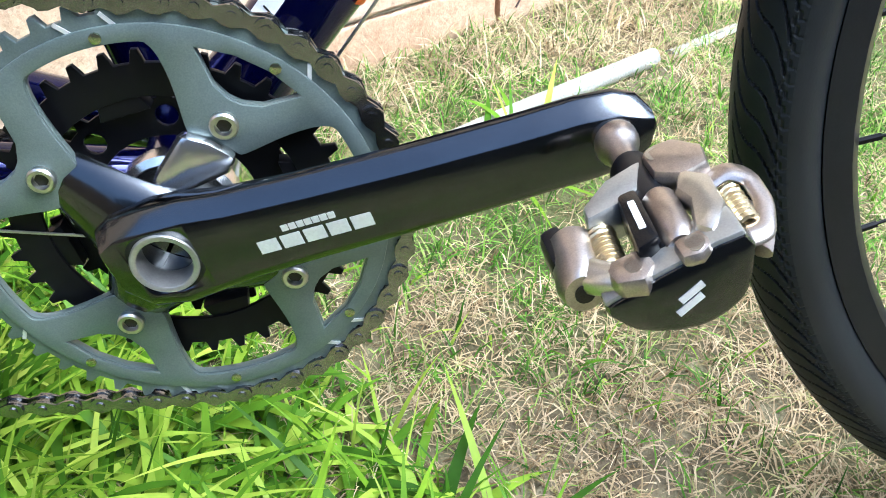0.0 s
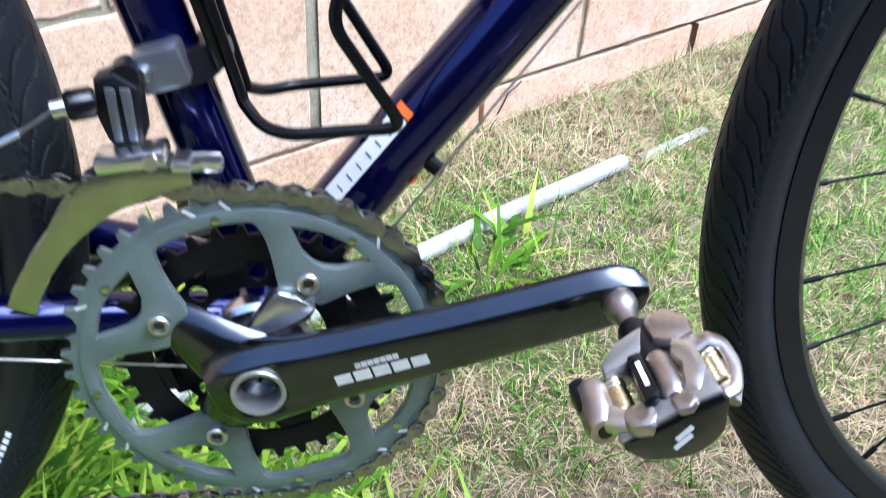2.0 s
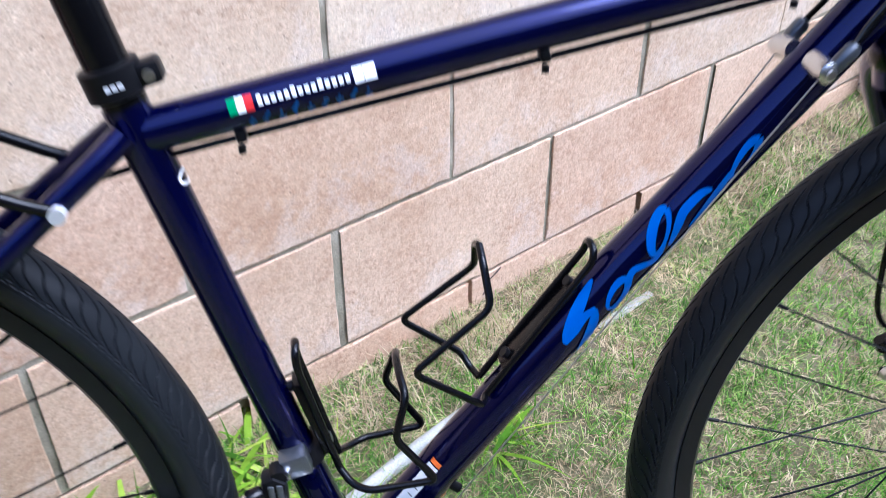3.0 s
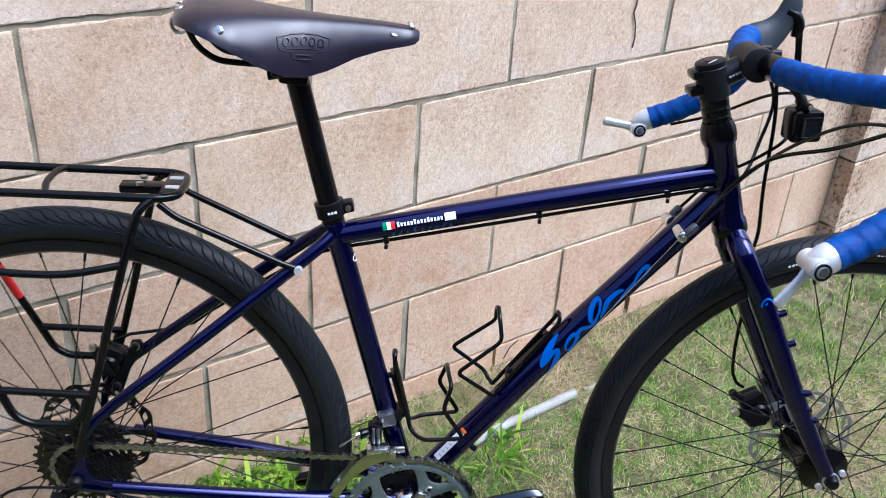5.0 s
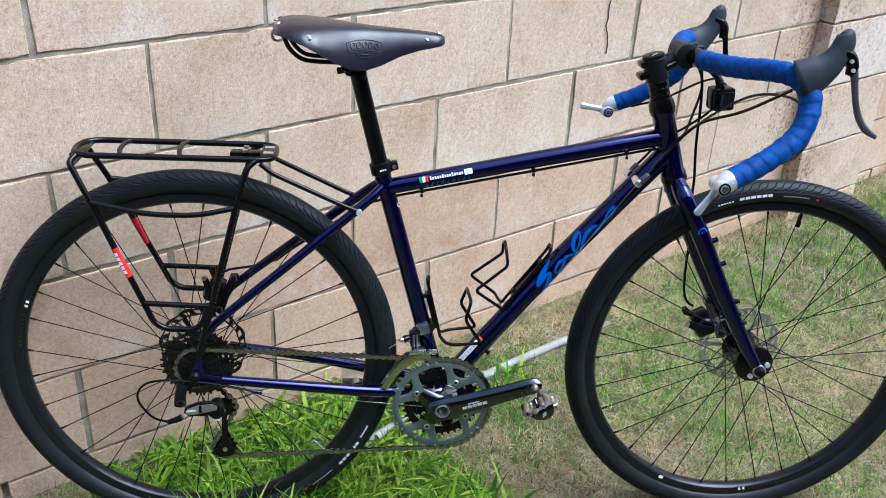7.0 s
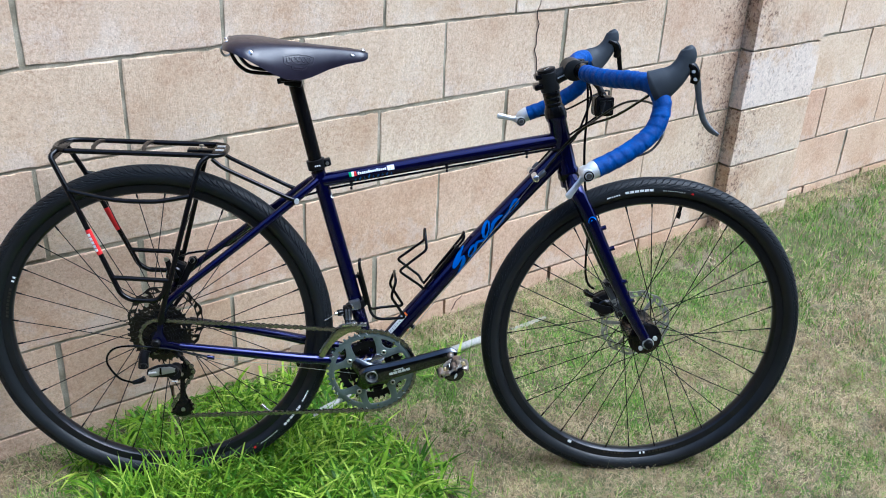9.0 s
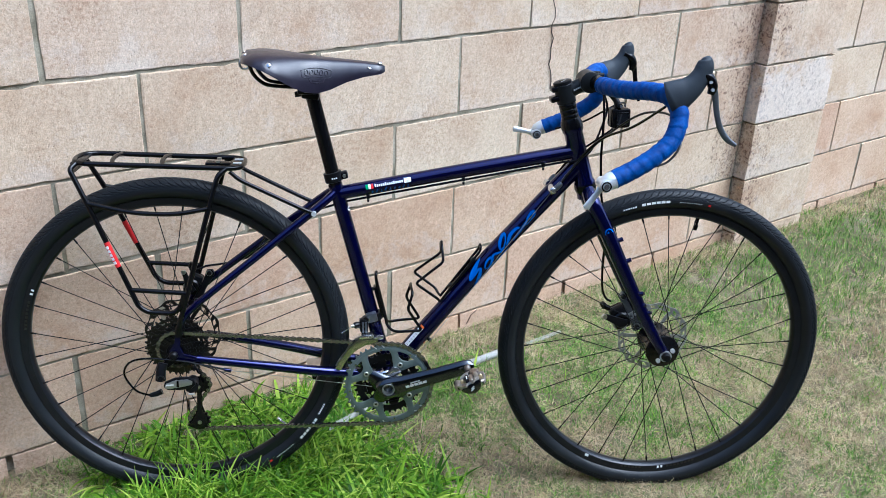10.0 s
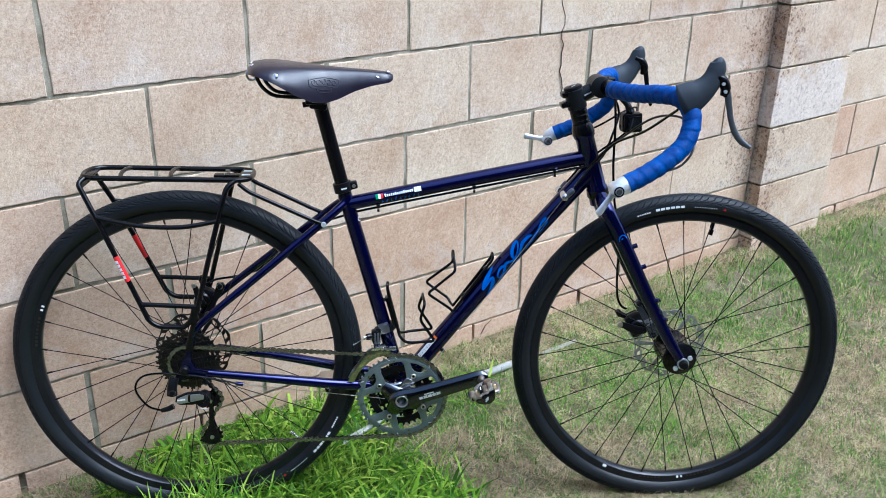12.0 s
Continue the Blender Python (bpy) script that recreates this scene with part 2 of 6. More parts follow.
    grit = ramp(nt, shade.outputs[0], ((0.0, (0.62, 0.58, 0.56)), (0.16, (0.86, 0.85, 0.84)), (0.45, (1, 1, 1)), (0.8, (1.04, 1.04, 1.04)), (1.0, (1.28, 1.26, 1.22))))
    tone = mixed(nt, 0.4, tone, grit, "MULTIPLY")
    fine = noise_of(nt, geo, 150.0, 5.0, 0.75)
    tone = mixed(nt, 0.38, tone, ramp(nt, fine, ((0.3, (0.62, 0.60, 0.58)), (0.48, (0.97, 0.97, 0.97)), (0.75, (1.2, 1.2, 1.2)))), "MULTIPLY")
    pits = nt.nodes.new("ShaderNodeTexVoronoi")
    pits.inputs["Scale"].default_value = 150.0
    nt.links.new(geo, pits.inputs["Vector"])
    pit = ramp(nt, pits.outputs["Distance"], ((0.10, (1, 1, 1)), (0.24, (0, 0, 0))))
    few = ramp(nt, noise_of(nt, geo, 60.0, 3.0), ((0.56, (0, 0, 0)), (0.63, (1, 1, 1))))
    pit = mixed(nt, 1.0, pit, few, "MULTIPLY")
    tone = mixed(nt, math_node(nt, "MULTIPLY", pit, 0.65), tone, (0.16, 0.11, 0.08))
    if grime:
        dirt = noise_of(nt, geo, 75.0, 6.0, 0.75)
        wide = ramp(nt, noise_of(nt, geo, 3.5, 3.0), ((0.34, (0, 0, 0)), (0.52, (1, 1, 1))))
        mask = mixed(nt, 1.0, ramp(nt, dirt, ((0.5, (0, 0, 0)), (0.62, (1, 1, 1)))), wide, "MULTIPLY")
        tone = mixed(nt, math_node(nt, "MULTIPLY", mask, grime), tone, (0.10, 0.065, 0.045))
    nt.links.new(tone, b.inputs["Base Color"])
    h = math_node(nt, "SUBTRACT", math_node(nt, "MULTIPLY_ADD", fine, 1.3, math_node(nt, "MULTIPLY", shade.outputs[0], 0.12)), pit)
    bumped(nt, b, h, 0.5, 0.0022)
    return m


def mortar_material():
    m, nt, b = blank("grey_mortar", 0.95)
    geo = nt.nodes.new("ShaderNodeNewGeometry").outputs["Position"]
    a, f = noise_of(nt, geo, 14.0, 5.0), noise_of(nt, geo, 320.0, 3.0, 0.7)
    c = ramp(nt, a, ((0.3, (0.17, 0.148, 0.10)), (0.5, (0.34, 0.305, 0.22)), (0.7, (0.52, 0.465, 0.36))))
    c = mixed(nt, 0.7, c, ramp(nt, f, ((0.3, (0.6, 0.6, 0.6)), (0.7, (1.15, 1.15, 1.15)))), "MULTIPLY")
    nt.links.new(c, b.inputs["Base Color"])
    bumped(nt, b, f, 0.6, 0.003)
    return m


COURSE, LENGTH, JOINT = 0.2034, 0.4119, 0.0090
BED = 0.055                     # the lowest full bed joint over the ground
PILLAR = (1.838, 2.236, 0.05)   # from x, to x, proud of the wall
SLIP = {-1: 0.032, 0: -0.008, 1: -0.010, 2: 0.001, 3: -0.010, 4: 0.009}   # how far each course is laid off the bond
BLOCK, MORTAR = block_material("weathered_concrete_block", 0.30, 0.0), mortar_material()
# redder, slightly darker copy of the block colour; paints the shaded low courses
RUDDY = block_material("shade_tinted_concrete_block", 0.34, 0.0, -0.06, 0.0, (0.97, 0.895, 0.865))
STAINED = block_material("stained_concrete_block", 0.22, 0.3, -0.02, 0.75)
RUSTED = block_material("rust_stained_concrete_block", 0.40, 0.2, -0.06, 0.7)
WHITENED = block_material("white_bloomed_concrete_block", 0.15, 0.45, 0.16, 0.9)


def block_mesh(length, seed, material=None, deep=0.028):
    """The face of a block: flat, with narrow worn arrises, small chips and uneven corners."""
    rng = random.Random(seed)
    lx, lz = length - JOINT, COURSE - 0.0076
    nx, nz = max(2, round(length / 0.021)), 9
    xs = [-lx / 2, *[-lx / 2 + 0.0025 + (lx - 0.005) * i / nx for i in range(nx + 1)], lx / 2]
    zs = [-lz / 2, *[-lz / 2 + 0.0025 + (lz - 0.005) * k / nz for k in range(nz + 1)], lz / 2]
    bm = bmesh.new()
    grid = {}
    ex, ez = len(xs) - 1, len(zs) - 1
    for i, x in enumerate(xs):
        for k, z in enumerate(zs):
            rim = i in (0, ex) or k in (0, ez)
            y = rng.uniform(-0.0004, 0.0004)
            if rim:
                y = rng.uniform(0.0002, 0.0012)
                chip = 0.003 if rng.random() < 0.05 else 0.0
                x += (rng.uniform(-0.0010, 0.0008) - chip * (1 if i else -1)) * (i in (0, ex))
                z += (rng.uniform(-0.0010, 0.0008) - chip * (1 if k else -1)) * (k in (0, ez))
            grid[i, k] = bm.verts.new((x, y, z))
    for i in range(ex):
        for k in range(ez):
            bm.faces.new((grid[i, k], grid[i + 1, k], grid[i + 1, k + 1], grid[i, k + 1]))
    rim = [grid[i, 0] for i in range(ex)] + [grid[ex, k] for k in range(ez)] + [grid[i, ez] for i in range(ex, 0, -1)] + [grid[0, k] for k in range(ez, 0, -1)]
    back = [bm.verts.new((v.co.x, deep, v.co.z)) for v in rim]
    for j in range(len(rim)):
        q = (j + 1) % len(rim)
        bm.faces.new((rim[j], back[j], back[q], rim[q]))
    bmesh.ops.recalc_face_normals(bm, faces=bm.faces)
    if sum(f.normal.y for f in bm.faces) > 0:
        bmesh.ops.reverse_faces(bm, faces=bm.faces)
    me = bpy.data.meshes.new("block")
    bm.to_mesh(me)
    bm.free()
    me.materials.append(material or BLOCK)
    for poly in me.polygons:
        poly.use_smooth = False
    return me


def build_wall():
    core = box((9.0, 0.19, 1.85), (1.5, 0.0982, BED + 0.925))
    box((9.0, 0.16, 0.50), (1.5, 0.106, BED - 0.2505), 0.0, None, core)
    wall = part("wall_north", core, MORTAR, None, "", False)
    tagged(wall, "garden wall of weathered pinkish concrete blocks with grey mortar", "wall", "", "structure")
    pier = part("wall_pier", box((PILLAR[1] - PILLAR[0] - 0.03, 0.052, 2.3), ((PILLAR[0] + PILLAR[1]) / 2, -0.0165, 0.75)), MORTAR, None, "", False)
    tagged(pier, "pier of weathered pinkish concrete blocks standing proud of the wall", "pier", "", "structure")
    whole = [block_mesh(LENGTH, s) for s in range(6)]
    broad = [block_mesh(PILLAR[1] - PILLAR[0] + JOINT, 40 + s, STAINED, 0.055) for s in range(3)]
    pale = block_mesh(PILLAR[1] - PILLAR[0] + JOINT, 47, WHITENED, 0.055)
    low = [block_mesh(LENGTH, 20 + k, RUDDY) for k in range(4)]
    rusty = [block_mesh(LENGTH, 60 + k, RUSTED) for k in range(2)]
    rng = random.Random(3)
    for row in range(-1, 8):
        z = BED + COURSE * (row + 0.5)
        odd = row % 2 != 0
        wob = SLIP.get(row, rng.uniform(-0.004, 0.004))
        # up to the pier the bond runs through; behind it the courses begin anew
        first = 2.42 if odd else 2.645
        spans = [(k * LENGTH + (LENGTH / 2 if odd else 0.0) + wob, (k + 1) * LENGTH + (LENGTH / 2 if odd else 0.0) + wob) for k in range(-5, 6)]
        spans = [(a, min(c, PILLAR[0])) for a, c in spans if a < PILLAR[0] - 0.03] + [(PILLAR[1], first)]
        spans += [(first + k * LENGTH, first + (k + 1) * LENGTH) for k in range(8)]
        for n, (a, c) in enumerate(spans):
            near_pier = c > PILLAR[0] - 0.45 and a < PILLAR[0] and row >= 1
            if c - a < LENGTH - 0.02:
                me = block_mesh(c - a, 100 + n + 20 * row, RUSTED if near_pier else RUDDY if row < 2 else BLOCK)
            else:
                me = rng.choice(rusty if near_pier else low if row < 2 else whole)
            shared("block", me, wall, pose((a + c) / 2 + rng.uniform(-0.002, 0.002), rng.uniform(-0.0015, 0.0015), z + rng.uniform(-0.0012, 0.0012), 0, rng.uniform(-0.2, 0.2), 0))
        shared("block", pale if row == 2 else rng.choice(broad), pier, pose((PILLAR[0] + PILLAR[1]) / 2, -PILLAR[2], z + 0.004))
    # the hairline crack that runs down two courses
    line = [(0.903 + dx, -0.0012, z) for dx, z in ((0.002, 1.3), (-0.002, 1.2), (0.003, 1.13), (-0.003, 1.07), (0.004, 1.0), (-0.002, 0.955), (0.002, 0.94), (0.013, 0.915), (0.015, 0.89), (0.006, 0.872), (0.008, 0.85), (0.016, 0.835), (0.010, 0.81), (0.012, 0.78), (0.007, 0.765), (0.018, 0.74), (0.022, 0.715), (0.020, 0.693))]
    crack = part("crack", tube(line, 0.0015, 5), plain("dark_crack", (0.08, 0.06, 0.05), 0.9), wall, "dark hairline crack")
    line = [(0.712, -0.0012, 0.052), (0.703, -0.0012, 0.046), (0.690, -0.0012, 0.040), (0.684, -0.0012, 0.028), (0.675, -0.0012, 0.014)]
    part("crack", tube(line, 0.0012, 5), crack.data.materials[0], wall, "dark hairline crack")
    return wall


def ground_height(x, y):
    return 0.02 * max(0.0, (x - 1.2) / 1.2) + 0.006 * noise.noise((x * 3, y * 3, 0)) + 0.004 * noise.noise((x * 11, y * 11, 4))


def soil_material():
    m, nt, b = blank("dry_lawn_soil", 0.95)
    geo = nt.nodes.new("ShaderNodeNewGeometry").outputs["Position"]
    a, f, g = noise_of(nt, geo, 3.0, 5.0), noise_of(nt, geo, 190.0, 3.0, 0.7), noise_of(nt, geo, 24.0, 4.0)
    c = ramp(nt, g, ((0.3, (0.062, 0.048, 0.028)), (0.5, (0.18, 0.145, 0.088)), (0.7, (0.28, 0.235, 0.15))))
    c = mixed(nt, ramp(nt, a, ((0.42, (0, 0, 0)), (0.6, (1, 1, 1)))), c, (0.11, 0.115, 0.045))
    c = mixed(nt, 0.8, c, ramp(nt, f, ((0.3, (0.45, 0.45, 0.45)), (0.7, (1.25, 1.25, 1.25)))), "MULTIPLY")
    nt.links.new(c, b.inputs["Base Color"])
    bumped(nt, b, f, 0.8, 0.006)
    return m


def build_ground():
    bm = bmesh.new()
    xs = [-60, -12, -4] + list(np.arange(-2, 5.01, 0.1)) + [8, 20, 60]
    ys = [-60, -20, -8, -4] + list(np.arange(-2.6, 0.31, 0.1))
    g = [[bm.verts.new((x, y, ground_height(x, y) if -2 <= x <= 5 and y > -2.7 else 0.0)) for y in ys] for x in xs]
    for i in range(len(xs) - 1):
        for k in range(len(ys) - 1):
            bm.faces.new((g[i][k], g[i + 1][k], g[i + 1][k + 1], g[i][k + 1]))
    ob = part("ground", bm, soil_material())
    return tagged(ob, "dry patchy lawn soil with straw", "ground", "", "structure")


def blade_material(name, stops, rough=0.6, thin=0.3, low=(0.75, 0.72, 0.7), high=(1.2, 1.2, 1.15)):
    m, nt, b = blank(name, rough)
    rnd = nt.nodes.new("ShaderNodeNewGeometry").outputs["Random Per Island"]
    pos = nt.nodes.new("ShaderNodeNewGeometry").outputs["Position"]
    b.inputs["Specular IOR Level"].default_value = 0.12
    c = ramp(nt, rnd, stops)
    c = mixed(nt, 0.5, c, ramp(nt, noise_of(nt, pos, 60.0, 3.0), ((0.3, (0.7, 0.7, 0.7)), (0.7, (1.2, 1.2, 1.15)))), "MULTIPLY")
    c = mixed(nt, 0.7, c, ramp(nt, noise_of(nt, pos, 9.0, 5.0, 0.7), ((0.36, low), (0.5, (1, 1, 1)), (0.64, high))), "MULTIPLY")
    nt.links.new(c, b.inputs["Base Color"])
    t = nt.nodes.new("ShaderNodeBsdfTranslucent")
    nt.links.new(c, t.inputs["Color"])
    mix = nt.nodes.new("ShaderNodeMixShader")
    mix.inputs[0].default_value = thin
    nt.links.new(b.outputs[0], mix.inputs[1])
    nt.links.new(t.outputs[0], mix.inputs[2])
    nt.links.new(mix.outputs[0], nt.nodes["Material Output"].inputs["Surface"])
    return m


def patch(x, y):
    """How green the lawn is at a place: greenest beside the wall past the front wheel, straw-dry out on the lawn."""
    a = 0.8 * noise.noise((x * 1.7 + 5, y * 1.7, 1)) + 0.55 * noise.noise((x * 6, y * 6, 2)) + 0.25 * noise.noise((x * 15, y * 15, 6))
    green = max(0.0, min(1.0, (x - 0.8) / 0.7)) * max(0.0, min(1.0, (y + 0.72) / 0.36)) * max(0.0, min(1.0, (-0.04 - y) / 0.1))
    dry = max(0.0, min(1.0, (-0.45 - y) / 0.3)) * max(0.0, min(1.0, (x - 0.2) / 0.3))
    return a + 0.6 * green - 0.48 * dry


def blades(name, spots, length, width, lean, segs, material, label, category, seed, curl=0.5):
    """Many blades of grass in one mesh. spots: an array of x, y, z; lean: degrees from upright, low and high."""
    rng = np.random.default_rng(seed)
    n = len(spots)
    L = rng.uniform(*length, n)
    Wd = rng.uniform(*width, n)
    az = rng.uniform(0, 2 * np.pi, n)
    tilt = np.radians(rng.uniform(*lean, n))
    bend = np.radians(rng.uniform(10, 75, n)) * curl
    d = np.stack([np.cos(az), np.sin(az)], 1)
    side = np.stack([-np.sin(az), np.cos(az)], 1)
    verts, here = [], np.array(spots, float)
    hx = np.zeros(n)
    hz = np.zeros(n)
    for k in range(segs + 1):
        s = k / segs
        w = Wd * (1 - s ** 1.6) * (0.75 + 0.25 * min(1, s * 4)) * 0.5
        base = here + np.stack([d[:, 0] * hx, d[:, 1] * hx, hz], 1)
        off = np.stack([side[:, 0] * w, side[:, 1] * w, np.zeros(n)], 1)
        if k == segs:
            verts.append(base[:, None, :])
        else:
            verts.append(np.stack([base - off, base + off], 1))
        a = tilt + bend * s
        hx = hx + np.sin(a) * L / segs
        hz = hz + np.cos(a) * L / segs
    allv = np.concatenate(verts, 1)
    per = 2 * segs + 1
    faces = []
    base = np.arange(n) * per
    quads = np.concatenate([np.stack([base + 2 * k, base + 2 * k + 1, base + 2 * k + 3, base + 2 * k + 2], 1) for k in range(segs - 1)], 0) if segs > 1 else np.zeros((0, 4), int)
    tips = np.stack([base + 2 * segs - 2, base + 2 * segs - 1, base + 2 * segs], 1)
    me = bpy.data.meshes.new(name)
    V = allv.reshape(-1, 3)
    V[:, 2] = np.maximum(V[:, 2], -0.01)
    me.vertices.add(len(V))
    me.vertices.foreach_set("co", V.ravel())
    loops = np.concatenate([quads.ravel(), tips.ravel()])
    starts = np.concatenate([np.arange(len(quads)) * 4, len(quads) * 4 + np.arange(len(tips)) * 3])
    me.loops.add(len(loops))
    me.loops.foreach_set("vertex_index", loops.astype(np.int32))
    me.polygons.add(len(starts))
    me.polygons.foreach_set("loop_start", starts.astype(np.int32))
    me.update(calc_edges=True)
    me.validate()
    me.polygons.foreach_set("use_smooth", np.ones(len(me.polygons), bool))
    me.materials.append(material)
    return tagged(new(name, me), label, category, "", "stuff")


STRAW = blade_material("dry_straw", ((0, (0.15, 0.105, 0.055)), (0.2, (0.28, 0.205, 0.11)), (0.5, (0.43, 0.335, 0.195)), (0.85, (0.55, 0.445, 0.29)), (1, (0.30, 0.32, 0.10))), 0.6, 0.15, (0.62, 0.56, 0.50), (1.35, 1.32, 1.28))
SHORT = blade_material("short_lawn_green", ((0, (0.036, 0.088, 0.010)), (0.5, (0.115, 0.25, 0.025)), (0.8, (0.20, 0.365, 0.045)), (1, (0.413, 0.469, 0.14))), 0.55, 0.3, (0.7, 0.75, 0.7), (1.15, 1.15, 1.1))
LUSH = blade_material("lush_grass_green", ((0, (0.032, 0.085, 0.005)), (0.3, (0.09, 0.205, 0.010)), (0.75, (0.225, 0.37, 0.02)), (1, (0.46, 0.57, 0.083))), 0.36, 0.35, (0.8, 0.85, 0.75), (1.15, 1.1, 1.1))


LITTER = blade_material("brown_leaf_litter", ((0.0, (0.10, 0.05, 0.025)), (0.5, (0.24, 0.14, 0.07)), (1.0, (0.42, 0.28, 0.15))), 0.7, 0.1)


def scatter(n, x0, x1, y0, y1, keep, seed):
    rng = np.random.default_rng(seed)
    xy = np.stack([rng.uniform(x0, x1, n), rng.uniform(y0, y1, n)], 1)
    ok = [keep(x, y, rng.random()) for x, y in xy]
    xy = xy[np.array(ok)]
    return np.array([(x, y, ground_height(x, y) - 0.002) for x, y in xy])


def clumps(n, per, spread, x0, x1, y0, y1, keep, seed):
    """Places of blades that stand in small clumps, each clump kept or left out as a whole."""
    rng = np.random.default_rng(seed + 500)
    centres = scatter(n, x0, x1, y0, y1, keep, seed)
    many = np.repeat(centres, per, 0)
    many[:, :2] += rng.normal(0, spread, (len(many), 2))
    return many[many[:, 1] < -0.004]


def lush_here(x, y):
    """The overgrown strip below the bicycle, 0 to 1."""
    a = 0.12 * noise.noise((x * 4, y * 4, 7)) + 0.06 * noise.noise((x * 13, y * 13, 8))
    edge = min(x + 0.47, 0.27 - x, y + 0.68 + 0.3 * max(0, x), 0.05 - y)
    tuft = 0.075 - math.hypot(x - 0.49, (y + 0.235) * 1.2)
    return max(edge + a, tuft * 1.5)


def dry_here(x, y, r):
    """Straw, thickest along the foot of the wall and thin where the lawn is green."""
    if lush_here(x, y) > 0.05:
        return r > 0.6
    return r > (0.08 if y > -0.1 else 0.08 if patch(x, y) < 0.02 else 0.4 if patch(x, y) < 0.25 else 0.72)


def green_here(x, y, r):
    return r < (0.95 if patch(x, y) > 0.18 else 0.62 if patch(x, y) > -0.12 else 0.34)


def build_grass():
    near = (-0.7, 1.5, -1.25, 0.0)
    far = (-1.6, 4.2, -1.9, 0.0)

    def away(x, y):
        return not (near[0] < x < near[1] and y > near[2])
    blades("dry_grass", clumps(16500, 11, 0.011, *near, dry_here, 1), (0.014, 0.042), (0.0006, 0.0016), (15, 95), 4, STRAW, "matted dry straw-coloured lawn grass", "grass", 11, 2.4)
    blades("dry_grass", scatter(60000, 0.1, 1.3, -0.9, 0.0, dry_here, 8), (0.008, 0.028), (0.0009, 0.0022), (60, 100), 2, STRAW, "dry straw lying flat on the soil", "grass", 18, 0.5)
    blades("dry_grass", scatter(70000, 0.55, 2.1, -1.25, -0.42, lambda x, y, r: r < 0.9 - 0.9 * max(0.0, patch(x, y) + 0.1), 28), (0.014, 0.040), (0.0010, 0.0024), (62, 98), 3, STRAW, "pale matted straw on the open lawn", "grass", 29, 0.8)
    blades("short_grass", clumps(9500, 10, 0.012, *near, green_here, 2), (0.012, 0.042), (0.0009, 0.0022), (8, 75), 3, SHORT, "short patchy green lawn grass", "grass", 12, 1.8)
    blades("dry_grass", clumps(20000, 8, 0.016, *far, lambda x, y, r: away(x, y) and dry_here(x, y, r), 3), (0.018, 0.055), (0.0014, 0.0032), (25, 92), 2, STRAW, "matted dry straw-coloured lawn grass", "grass", 13, 1.0)
    blades("short_grass", clumps(17000, 8, 0.016, *far, lambda x, y, r: away(x, y) and green_here(x, y, r), 4), (0.018, 0.052), (0.0014, 0.0030), (8, 70), 2, SHORT, "short patchy green lawn grass", "grass", 14, 0.9)
    blades("long_grass", clumps(4300, 5, 0.010, -0.75, 0.75, -0.85, 0.0, lambda x, y, r: r < min(1, 7 * (lush_here(x, y) - 0.02)), 5), (0.05, 0.135), (0.0055, 0.0112), (38, 86), 7, LUSH, "lush bright green long grass beneath the bicycle", "grass", 15, 2.3)
    blades("long_grass", scatter(9000, -0.75, 0.6, -0.85, 0.0, lambda x, y, r: r < min(1, 6 * lush_here(x, y)), 6), (0.03, 0.09), (0.002, 0.005), (5, 80), 4, LUSH, "low green grass between the long blades", "grass", 16, 0.8)
    blades("dry_grass", clumps(1500, 9, 0.012, -0.7, 3.2, -0.12, 0.0, lambda x, y, r: r < 0.75 and not -0.45 < x < 0.25, 21), (0.025, 0.07), (0.0010, 0.0022), (25, 95), 4, STRAW, "longer dry straw along the foot of the wall", "grass", 22, 1.6)
    blades("long_grass", clumps(330, 5, 0.012, -0.46, 0.0, -0.42, -0.27, lambda x, y, r: r < 0.8, 25), (0.07, 0.15), (0.0045, 0.0095), (4, 45), 7, LUSH, "tall green grass in front of the rear tyre", "grass", 26, 1.6)
    blades("leaf_litter", scatter(260, -0.2, 2.0, -1.2, -0.03, lambda x, y, r: r < 0.6, 23), (0.014, 0.036), (0.004, 0.010), (78, 100), 4, LITTER, "small brown dry leaves and bark chips on the lawn", "leaf litter", 24, 0.5)
    blades("weed_shoots", scatter(6000, -0.6, 1.6, -1.2, 0.0, lambda x, y, r: r < 0.5 * (noise.noise((x * 5, y * 5, 12)) > 0.12), 7), (0.015, 0.045), (0.0018, 0.004), (20, 80), 4, LUSH, "small bright green shoots in the dry lawn", "grass", 17, 1.2)


def build_pipe():
    line = spline([(-0.28, -0.29, 0.002), (-0.02, -0.25, 0.004), (0.2, -0.208, 0.005), (0.45, -0.178, 0.007), (0.735, -0.171, 0.009)], 5)
    ob = part("plastic_pipe", tube(line, 0.0105, 14), PVC)
    tagged(ob, "dirty white plastic pipe lying half sunk in the grass", "pipe")
    ob = part("plastic_pipe", tube([(0.765, -0.17, -0.003), (0.9, -0.165, -0.006)], 0.0105, 14), PVC)
    tagged(ob, "short end of dirty white plastic pipe in the straw", "pipe")


